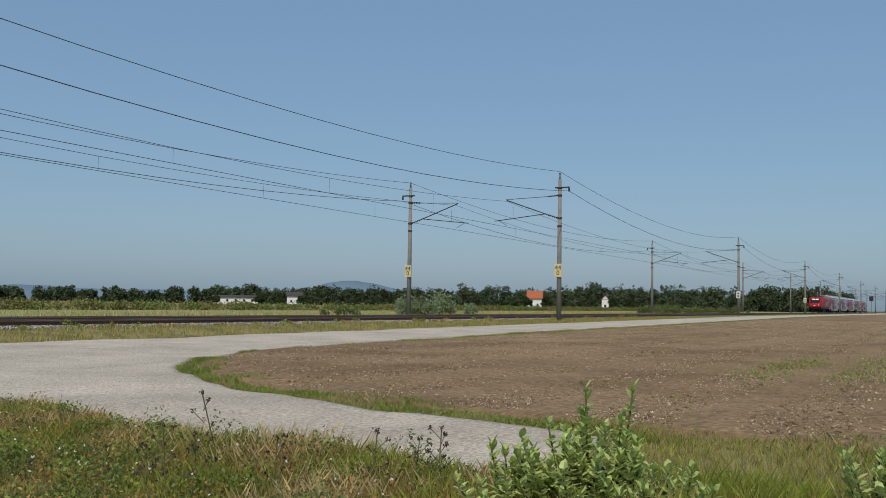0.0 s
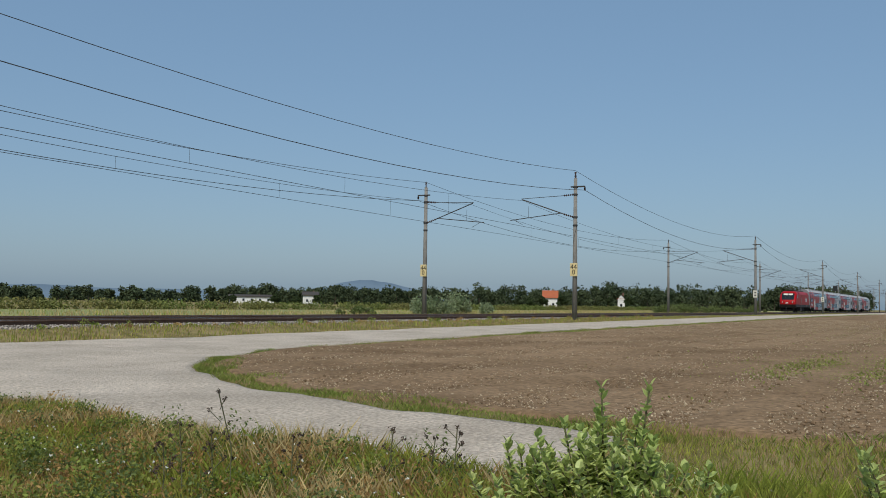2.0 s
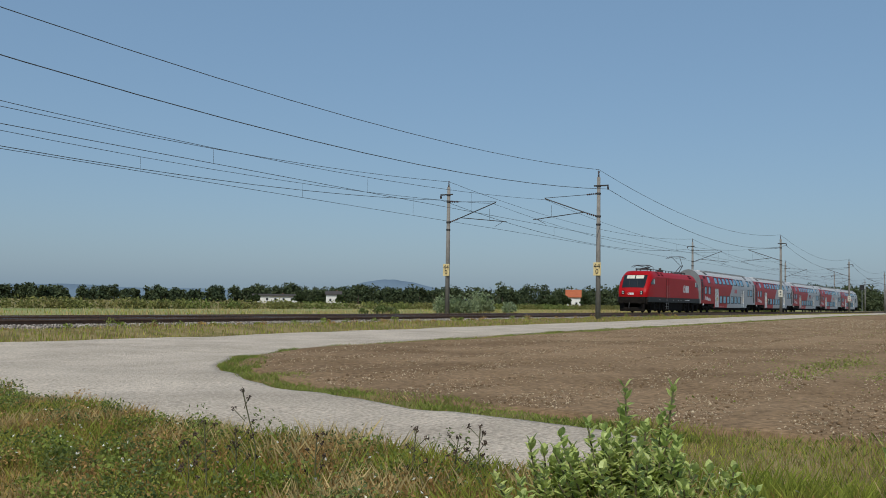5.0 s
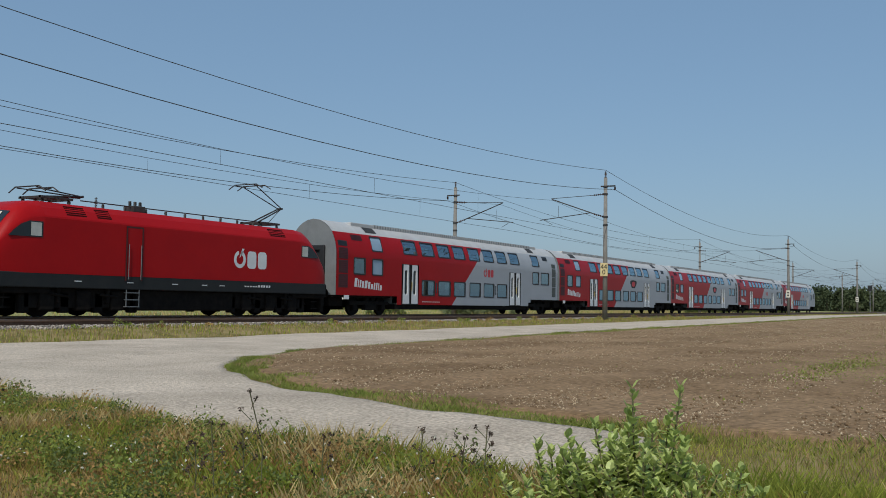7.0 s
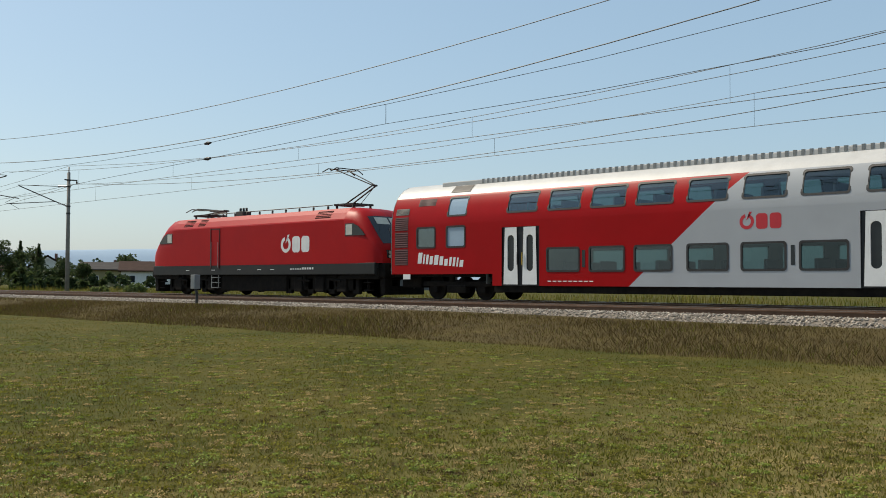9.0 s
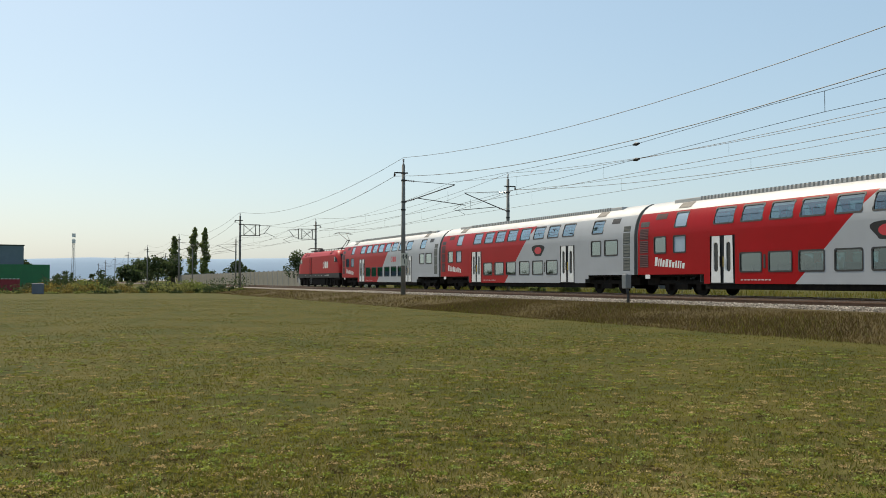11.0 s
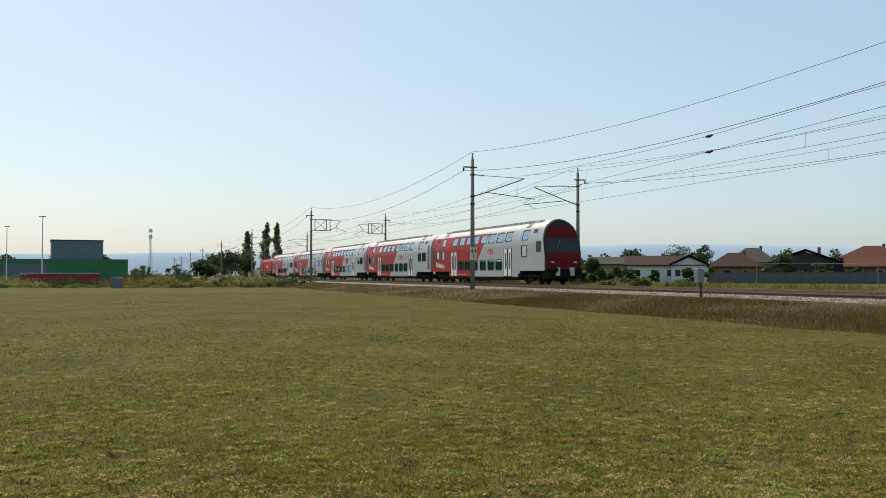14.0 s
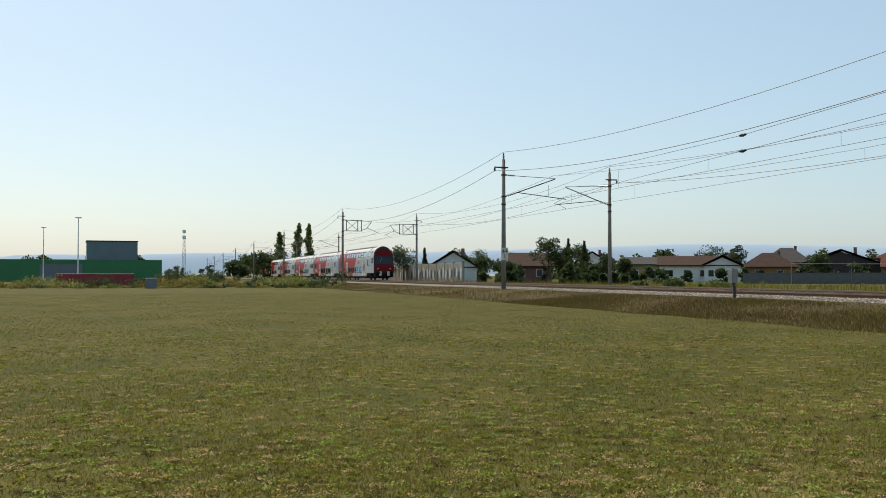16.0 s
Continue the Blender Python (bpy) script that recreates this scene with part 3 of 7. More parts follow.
def build_overhead():
    near_plain = build_mast(pose(NEAR_X[0], NEAR_Y, 0))
    near_frame = build_mast(pose(NEAR_X[11], NEAR_Y, 0), True)
    made = {}
    for x in NEAR_X:
        made["n", x] = near_plain if x == NEAR_X[0] else near_frame if x == NEAR_X[11] else copy_thing(near_plain, pose(x, NEAR_Y, SET.get(x, 0), 0, 0, 0))
    for x in FAR_X:
        made["f", x] = copy_thing(near_frame if x == -125.2 else near_plain, pose(x, FAR_Y, 0.12 if x > -50 else 0, 0, 0, 180))
    number_plate(made["n", 56.9], -1, ("44", "0"), True)
    number_plate(made["f", 58.0], 1, ("44", "0"), True)
    number_plate(made["n", -59.8], 1, ("44", "1"), False)
    number_plate(made["n", 114.8], -1, ("bar", "bar"), False)
    number_plate(made["n", 173], -1, ("bar", "bar"), False)
    for row, xs, yc, side in (("near", NEAR_X, NEAR_Y, 1), ("far", FAR_X, FAR_Y, -1)):
        xs = sorted(xs)
        track = TRACKS[0] if row == "near" else TRACKS[1]
        near = row == "near"
        for what, y, z, sag, r in (("top_feeder_wire", yc, MAST_TOP + 0.17, 1.32 if near else 1.12, 0.013), ("arm_feeder_wire", yc - side * 0.6, ARM_Z - 0.17, 1.48 if near else 1.28, 0.015),
                                   ("messenger_wire", track, 8.05, MESSENGER_SAG, 0.010), ("contact_wire", track, CONTACT, 0.02, 0.011)):
            bm = bmesh.new()
            pts = []
            for a, b in zip(xs, xs[1:]):
                low = lambda x: SET.get(x, 0) if near and "feeder" in what else 0
                pts += span((a, y, z + low(a)), (b, y, z + low(b)), sag, 16 if abs(a) < 130 else 8)
            cable(bm, pts + [(xs[-1], y, z)], r, 5)
            ob = finish(bm, what, M["wire"])
            tagged(ob, "thin dark overhead wire sagging between the masts", "wire", "overhead wires")
        bm = bmesh.new()
        for a, b in zip(xs, xs[1:]):
            if a < -200 or a > 190:
                continue
            for i in range(1, 6):
                u = i / 6
                cyl(bm, (a + (b - a) * u, track, CONTACT), (a + (b - a) * u, track, 8.05 - MESSENGER_SAG * 4 * u * (1 - u)), 0.005, n=4, caps=False)
        tagged(finish(bm, "dropper_wires", M["wire"]), "thin vertical droppers between messenger and contact wire", "wire", "", "stuff")
    # the raised pair of an overlap span, led off to its anchor mast
    for z in ((8.25, 8.35, 8.25, 8.05, 8.02, 7.72, 7.75, 8.0), (7.2, 7.24, 7.3, 7.33, 7.26, 7.02, 6.8, 6.5)):
        bm = bmesh.new()
        cable(bm, [(x, y, h) for x, y, h in zip((-3.3, -9.4, -17, -26.4, -29.3, -38.1, -48, -59.8), (21.35, 23.5, 24.5, 24.7, 24.7, 24.7, 24.75, 24.9), z)], 0.010, 5)
        tagged(finish(bm, "anchored_wire", M["wire"]), "thin dark raised wire led to an anchor mast", "wire", "overhead wires")
    bm = bmesh.new()
    cyl(bm, (-26.4, 24.7, 7.32), (-26.4, 24.7, 8.06), 0.011, n=5)
    tagged(finish(bm, "dropper_rod", M["dark_steel"]), "dark vertical rod between two overhead wires", "wire")
    # guy stays of the masts beside the lawn
    for name, a, b, sleeve in (("near", (-3.2, NEAR_Y, 7.45), (2.35, NEAR_Y, 0.6), True), ("far", (-3.4, FAR_Y, 8.5), (2.05, FAR_Y, 0.5), False)):
        stay = thing("guy_stay", pose(0, 0, 0), "slanting steel guy wire holding a mast", "stay", "guy stays")
        bm = bmesh.new()
        cyl(bm, a, b, 0.014, n=6)
        part("guy_wire", bm, M["wire"], stay)
        if sleeve:
            a, b = Vector(a), Vector(b)
            d = (b - a)
            for i in range(9):
                u0 = 0.83 + 0.018 * i
                bm = bmesh.new()
                cyl(bm, a + d * u0, a + d * (u0 + 0.018), 0.05, n=8)
                part("sleeve_band", bm, M["yellow"] if i % 2 else M["black"], stay, "yellow plastic band" if i % 2 else "black band")


build_overhead()


# ---- double-deck coaches ----
COACH = 26.8
PROFILE = [(1.385, 0.55), (1.385, 0.98), (1.385, 1.8), (1.385, 2.9), (1.365, 3.15), (1.30, 3.5), (1.20, 3.78), (1.08, 4.02), (0.92, 4.22), (0.68, 4.42), (0.36, 4.57), (0.0, 4.63)]
UPPER = [(3.23, 4.20)] + [(a, a + 1.36) for a in (6.21, 8.08, 9.88, 11.66, 13.52, 15.38, 17.20, 19.05)] + [(22.40, 23.55)]
LOWER = [(a, a + 1.36) for a in (8.06, 9.86, 11.63, 13.55, 15.36, 17.16)]
MIDDLE = [(1.62, 2.60), (3.22, 4.17), (22.40, 23.40), (23.78, 25.08)]
DOORS = [(5.99, 7.72), (18.86, 20.56)]


def side_y(z):
    return float(np.interp(z, [q[1] for q in PROFILE], [q[0] for q in PROFILE]))


def openings(cab):
    w = [(a, b, 3.22, 3.93) for a, b in UPPER] + [(a, b, 1.07, 1.87) for a, b in LOWER]
    w += [(a, b, 2.02, 2.80) for a, b in (MIDDLE[:3] if cab else MIDDLE)]
    return w


def wheelset(bm, x, r):
    for y in (-0.75, 0.75):
        s = -1 if y < 0 else 1
        cyl(bm, (x, y, r), (x, y + s * 0.13, r), r, n=24)
        cyl(bm, (x, y + s * 0.13, r), (x, y + s * 0.2, r), 0.16, n=12)
    cyl(bm, (x, -0.75, r), (x, 0.75, r), 0.09, n=8)


def bogie(parent, xc, base, r):
    bm = bmesh.new()
    for s in (-1, 1):
        y = s * 1.02
        box(bm, xc - base / 2 - 0.55, xc + base / 2 + 0.55, y - 0.08, y + 0.08, r + 0.05, r + 0.24, 0.03)
        box(bm, xc - 0.5, xc + 0.5, y - 0.12, y + 0.12, r - 0.2, r + 0.1, 0.04)
        for d in (-base / 2, base / 2):
            box(bm, xc + d - 0.18, xc + d + 0.18, y - 0.06, y + 0.14, r - 0.2, r + 0.2, 0.04)
        for d in (-0.3, 0.3):
            cyl(bm, (xc + d, y, r + 0.2), (xc + d, y, r + 0.5), 0.11, n=10)
    box(bm, xc - 0.35, xc + 0.35, -1.0, 1.0, r, r + 0.3)
    ob = part("bogie", bm, M["under"], parent, "black bogie frame")
    for d in (-base / 2, base / 2):
        bm = bmesh.new()
        wheelset(bm, xc + d, r)
        part("wheelset", bm, M["under"], ob, smooth=False)


def coach_shell(bm, cab):
    win = openings(cab)
    cut = [(a, b, 0.55, 2.68) for a, b in DOORS]
    xs = {0.18, 26.62, 5.55, 21.35, 21.75, 22.1}
    for a, b, c, d in win + cut:
        xs |= {a, b}
    zs = {q[1] for q in PROFILE} | {1.07, 1.87, 2.02, 2.80, 3.22, 3.93, 2.68, 0.78}
    xs = sorted(xs)
    zs = sorted(zs)
    fine = []
    for a, b in zip(xs, xs[1:]):
        fine.append(a)
    fine.append(xs[-1])
    V = {}

    def vert(x, z, s):
        k = (round(x, 4), round(z, 4), s if side_y(z) > 1e-6 else 0)
        if k not in V:
            V[k] = bm.verts.new((cab_x(z) if cab and x > 26.6 else x, s * side_y(z), z))
        return V[k]

    for s in (-1, 1):
        for a, b in zip(fine, fine[1:]):
            xm = (a + b) / 2
            for c, d in zip(zs, zs[1:]):
                zm = (c + d) / 2
                if any(p < xm < q and u < zm < v for p, q, u, v in win + cut):
                    continue
                low = 0.98 if xm < 5.55 or xm > 22.1 else 0.78 if xm > 21.75 else 0.55
                if zm < low:
                    continue
                q = [vert(a, c, s), vert(b, c, s), vert(b, d, s), vert(a, d, s)]
                f = bm.faces.new(q if s < 0 else q[::-1])
                f.material_index = 1 if zm > 4.02 else 0
                f.smooth = zm > 2.9


def curved_plate(bm, x0, x1, z0, z1, s, off, n=4):
    """A plate that follows the side's curve, off metres proud."""
    zs = np.linspace(z0, z1, n + 1)
    rows = [[bm.verts.new((x, s * (side_y(z) + off), z)) for x in (x0, x1)] for z in zs]
    for a, b in zip(rows, rows[1:]):
        q = [a[0], a[1], b[1], b[0]]
        bm.faces.new(q if s < 0 else q[::-1])


def window_ring(bm, x0, x1, z0, z1, s):
    out = rounded(x0 - 0.035, x1 + 0.035, z0 - 0.035, z1 + 0.035, 0.10)
    inn = rounded(x0 + 0.03, x1 - 0.03, z0 + 0.03, z1 - 0.03, 0.07)
    a = [bm.verts.new((x, s * (side_y(z) + 0.012), z)) for x, z in out]
    b = [bm.verts.new((x, s * (side_y(z) + 0.012), z)) for x, z in inn]
    c = [bm.verts.new((x, s * (side_y(z) - 0.03), z)) for x, z in inn]
    e = [bm.verts.new((x, s * (side_y(z) - 0.01), z)) for x, z in out]
    n = len(out)
    for i in range(n):
        j = (i + 1) % n
        for q in ((a[i], a[j], b[j], b[i]), (b[i], b[j], c[j], c[i]), (e[i], e[j], a[j], a[i])):
            bm.faces.new(q)


def door_leaf(parent, x0, x1, s, k):
    y = 1.385
    zs = 0.60, 2.66
    xc = (x0 + x1) / 2
    hole = rounded(xc - 0.15, xc + 0.15, 1.08, 2.38, 0.14)
    bm = bmesh.new()
    n = len(hole)
    outer = []
    for hx, hz in hole:
        dx, dz = hx - xc, hz - 1.73
        f = min((x1 - xc) / abs(dx) if abs(dx) > 1e-6 else 1e9, (zs[1] - 1.73) / dz if dz > 1e-6 else 1e9, (zs[0] - 1.73) / dz if dz < -1e-6 else 1e9)
        outer.append((xc + dx * f, 1.73 + dz * f))
    pos = lambda p, d: bm.verts.new((p[0], s * (y + d), p[1]))
    o = [pos(p, 0.01) for p in outer]
    h = [pos(p, 0.01) for p in hole]
    g = [pos(p, -0.03) for p in hole]
    for i in range(n):
        j = (i + 1) % n
        bm.faces.new((o[i], o[j], h[j], h[i]))
        bm.faces.new((h[i], h[j], g[j], g[i]))
    cs = {(x0, zs[0]), (x0, zs[1]), (x1, zs[0]), (x1, zs[1])}
    for cx, cz in cs:
        best = sorted(range(n), key=lambda i: abs(outer[i][0] - cx) + abs(outer[i][1] - cz))
        side = [i for i in best if abs(outer[i][0] - cx) < 1e-4][:1]
        top = [i for i in best if abs(outer[i][1] - cz) < 1e-4][:1]
        if side and top and side[0] != top[0]:
            bm.faces.new((pos((cx, cz), 0.01), o[side[0]], o[top[0]]))
    leaf = part("door_leaf", bm, M["white_paint"], parent, "white sliding door leaf with a tall rounded window")
    bm = bmesh.new()
    prism(bm, rounded(xc - 0.16, xc + 0.16, 1.07, 2.39, 0.14), s * (y - 0.03), s * (y - 0.035))
    part("pane", bm, M["dark_glass"], leaf)
    bm = bmesh.new()
    hx = x1 - 0.1 if k == 0 else x0 + 0.1
    cyl(bm, (hx, s * (y + 0.04), 1.3), (hx, s * (y + 0.04), 1.75), 0.015, n=6)
    part("handle", bm, M["dark_steel"] if k == 0 else M["yellow"], leaf)


def louvre_panel(parent, x0, x1, z0, z1, s, material, slats=7):
    bm = bmesh.new()
    curved_plate(bm, x0, x1, z0, z1, s, 0.004)
    for i in range(slats):
        z = z0 + (z1 - z0) * (i + 0.3) / slats
        dz = (z1 - z0) / slats * 0.4
        a = [bm.verts.new((x, s * (side_y(z) + o), zz)) for x in (x0 + 0.02, x1 - 0.02) for o, zz in ((0.006, z + dz), (0.014, z))]
        bm.faces.new((a[0], a[1], a[3], a[2]))
    part("louvre", bm, material, parent)


def brand_shapes(bm, x, z, h, y, d):
    """Ring with a tick and two rounded blocks."""
    r = h / 2
    n = 28
    ring = []
    for i in range(n + 1):
        a = radians(75 - 330 * i / n)
        ring.append((math.cos(a), math.sin(a)))
    for (c0, s0), (c1, s1) in zip(ring, ring[1:]):
        q = [(x + r + r * c0 * k0, z + r + r * s0 * k0, c0) for k0 in (1, 0.58)]
        w = [(x + r + r * c1 * k0, z + r + r * s1 * k0, c1) for k0 in (0.58, 1)]
        f = bm.faces.new([bm.verts.new((px, y, pz)) for px, pz, _ in q + w])
    f = bm.faces.new([bm.verts.new((x + r + px * r, y, z + r + pz * r)) for px, pz in ((-0.1, 0.15), (0.15, 0.35), (0.75, 1.25), (0.35, 1.25))])
    for k in (0, 1):
        x0 = x + h * (1.14 + 0.92 * k)
        w = h * 0.78
        bm.faces.new([bm.verts.new((px, y, pz)) for px, pz in rounded(x0, x0 + w, z, z + h, h * 0.22)])
        for zz in (0.2, 0.6):
            bm.faces.new([bm.verts.new((px, y + d, pz)) for px, pz in rounded(x0 + w * 0.32, x0 + w * 0.68, z + h * zz, z + h * (zz + 0.2), h * 0.08)])


def name_bars(parent, x0, x1, z0, y, h):
    """A slanting row of bars in place of a product name."""
    wid = [0.9, 0.35, 0.5, 0.7, 0.9, 0.75, 0.75, 0.5, 0.5, 0.35, 0.75]
    tall = [1.25, 1.1, 1.1, 0.95, 1.1, 1.0, 0.75, 1.0, 1.0, 1.0, 0.75]
    unit = (x1 - x0) / (sum(wid) + 0.3 * len(wid))
    x = x0
    for w, t in zip(wid, tall):
        drop = -0.16 * (x - x0) / (x1 - x0)
        a, b, top = x, x + w * unit, h * t
        bm = bmesh.new()
        bm.faces.new([bm.verts.new((px, y, pz + drop + z0)) for px, pz in ((a, 0), (b, 0), (b + 0.15 * top, top), (a + 0.15 * top, top))])
        part("name_bar", bm, M["white_paint"], parent, "white slanting marking bar")
        x = b + 0.3 * unit


def build_coach(m, cab=False):
    c = thing("double_deck_coach", m, "red and silver double-deck railway coach with " + ("driving cab" if cab else "white doors"), "railway coach", "coaches of the train")
    bm = bmesh.new()
    coach_shell(bm, cab)
    part("body_shell", bm, [M["livery"], M["roof_pale"]], c)
    # floors, inner walls and seats seen through the glass
    bm = bmesh.new()
    box(bm, 5.6, 21.7, -1.33, 1.33, 0.56, 0.62)
    box(bm, 5.0, 22.0, -1.33, 1.33, 2.72, 2.80)
    box(bm, 0.3, 5.0, -1.33, 1.33, 1.3, 1.36)
    box(bm, 22.0, 26.4, -1.33, 1.33, 1.3, 1.36)
    for x in (5.2, 8.0, 18.7, 21.6):
        box(bm, x - 0.02, x + 0.02, -1.3, 1.3, 0.62, 2.72)
    part("deck", bm, M["interior"], c)
    bm = bmesh.new()
    box(bm, -0.22, 0.22, -0.45, 0.45, 0, 0.12, 0.03)
    box(bm, 0.1, 0.22, -0.45, 0.45, 0.1, 0.5, 0.04)
    proto = part("seat", bm, M["seat"], c)
    proto.matrix_basis = pose(6.9, -0.75, 3.05)
    for i in range(15):
        for y in (-0.75, 0.75):
            for z, x in ((3.05, 6.9 + 1.84 * i), (0.9, 8.5 + 1.84 * i)):
                if (i, y, z) == (0, -0.75, 3.05) or x > 20.2 or (z < 2 and x > 18.5):
                    continue
                q = new("seat", proto.data)
                q.parent = c
                q.matrix_basis = pose(x, y, z, 0, 0, 180 * (i % 2))
    for s in (-1, 1):
        for x0, x1, z0, z1 in openings(cab):
            bm = bmesh.new()
            window_ring(bm, x0, x1, z0, z1, s)
            fr = part("window_frame", bm, M["rubber"], c)
            bm = bmesh.new()
            curved_plate(bm, x0, x1, z0, z1, s, -0.02)
            milky = (x0, z0) in ((3.22, 2.02), (3.23, 3.22))
            pane = part("pane", bm, M["pane_milky" if milky else "pane"], fr)
            pane.visible_shadow = False
        for x0, x1 in DOORS:
            xm = (x0 + x1) / 2
            door_leaf(c, x0 + 0.01, xm - 0.014, s, 0)
            door_leaf(c, xm + 0.014, x1 - 0.01, s, 1)
            bm = bmesh.new()
            box(bm, x0, x1, s * 1.33 - 0.01, s * 1.33 + 0.01, 0.55, 2.68)
            part("door_recess", bm, M["rubber"], c)
        for z0, z1 in ((1.34, 1.98), (2.04, 2.66), (2.72, 3.26), (3.34, 3.6)):
            louvre_panel(c, 0.36, 1.12, z0, z1, s, M["vent_red"] if z0 < 3.3 else M["black"])
            if not cab:
                # pale grey slats coloured darker to hold the shade of their gaps
                louvre_panel(c, 25.62, 26.26, z0 - 0.15, z1 - 0.12, s, M["interior"], 4)
        louvre_panel(c, 1.56, 2.5, 3.66, 3.94, s, M["vent_red"])
        louvre_panel(c, 24.3, 25.1, 3.66, 3.94, s, M["black"] if not cab else M["dark_glass"])
        bm = bmesh.new()
        box(bm, 5.55, 21.6, s * 1.25 - 0.03, s * 1.25 + 0.03, 0.32, 0.56)
        part("sill_skirt", bm, M["under"], c, "black lower skirt")
        bm = bmesh.new()
        curved_plate(bm, 9.55, 9.68, 1.2, 1.78, s, 0.006)
        part("display", bm, M["dark_glass"], c)
        bm = bmesh.new()
        curved_plate(bm, 16.88, 17.0, 1.2, 1.78, s, 0.006)
        part("display", bm, M["dark_glass"], c)
        for k in range(9):
            bm = bmesh.new()
            box(bm, 8.1 + k * 0.22, 8.1 + k * 0.22 + 0.15, s * 1.389 - 0.003, s * 1.389 + 0.003, 0.70, 0.735)
            part("lettering_bar", bm, M["white_paint"], c)
        name_bars(c, 1.66, 4.15, 1.40, s * 1.391, 0.34)
        bm = bmesh.new()
        box(bm, 0.85, 1.25, s * 1.38 - 0.01, s * 1.38 + 0.01, 0.78, 0.98)
        part("label_plate", bm, M["white_paint"], c)
    # roof hump with ribs and grilles
    bm = bmesh.new()
    box(bm, 2.3, 24.4, -0.66, 0.66, 4.40, 4.61, 0.04)
    part("roof_hump", bm, M["roof_pale"], c)
    bm = bmesh.new()
    for i in range(76):
        box(bm, 4.4 + i * 0.25, 4.5 + i * 0.25, -0.668, 0.668, 4.45, 4.622)
    tagged(part("roof_ribs", bm, M["end_grey"], c), kind="stuff")
    for x0, x1 in ((3.1, 4.1), (22.4, 23.3)):
        for s in (-1, 1):
            bm = bmesh.new()
            curved_plate(bm, x0, x1, 4.14, 4.42, s, 0.02)
            part("roof_grille", bm, M["dark_steel"], c)
    # underframe, bogies, buffers
    bm = bmesh.new()
    box(bm, 0.2, 5.6, -1.2, 1.2, 0.88, 1.06)
    box(bm, 21.6, 26.6, -1.2, 1.2, 0.88, 1.06)
    box(bm, 5.55, 21.6, -1.2, 1.2, 0.3, 0.56)
    box(bm, 0.3, 1.4, -0.9, 0.9, 0.45, 0.9, 0.05)
    box(bm, 25.5, 26.4, -0.9, 0.9, 0.45, 0.9, 0.05)
    part("underframe", bm, M["under"], c)
    bogie(c, 3.5, 2.5, 0.46)
    bogie(c, 23.6, 2.5, 0.46)
    ends = ((0.18, -1),) if cab else ((0.18, -1), (26.62, 1))
    for xe, d in ends:
        bm = bmesh.new()
        ring = [(s * y, z) for s, seq in ((-1, PROFILE[1:]), (1, PROFILE[-2:0:-1])) for y, z in seq]
        prism(bm, ring, 0, 0.02)
        for v in bm.verts:
            v.co = Vector((xe + d * 0.02 + v.co.y * d, v.co.x, v.co.z))
        part("end_wall", bm, M["end_grey"], c, "grey end wall")
        bm = bmesh.new()
        for s in (-1, 1):
            box(bm, min(xe, xe + d * 0.17), max(xe, xe + d * 0.17), s * 0.62 - 0.13, s * 0.62 + 0.13, 1.0, 3.3, 0.04)
        box(bm, min(xe, xe + d * 0.17), max(xe, xe + d * 0.17), -0.74, 0.74, 3.1, 3.35, 0.04)
        box(bm, min(xe, xe + d * 0.06), max(xe, xe + d * 0.06), -0.5, 0.5, 1.0, 3.1)
        part("gangway", bm, M["rubber"], c, "black rubber gangway bellows")
        bm = bmesh.new()
        for s in (-1, 1):
            cyl(bm, (xe, s * 0.875, 1.06), (xe + d * 0.16, s * 0.875, 1.06), 0.09, n=10)
        part("buffer", bm, M["under"], c)
    if cab:
        cab_end(c)
    return c


def cab_x(z):
    """Where the driving end's raked front lies."""
    return 26.62 - 0.30 * max(0.0, z - 2.2)


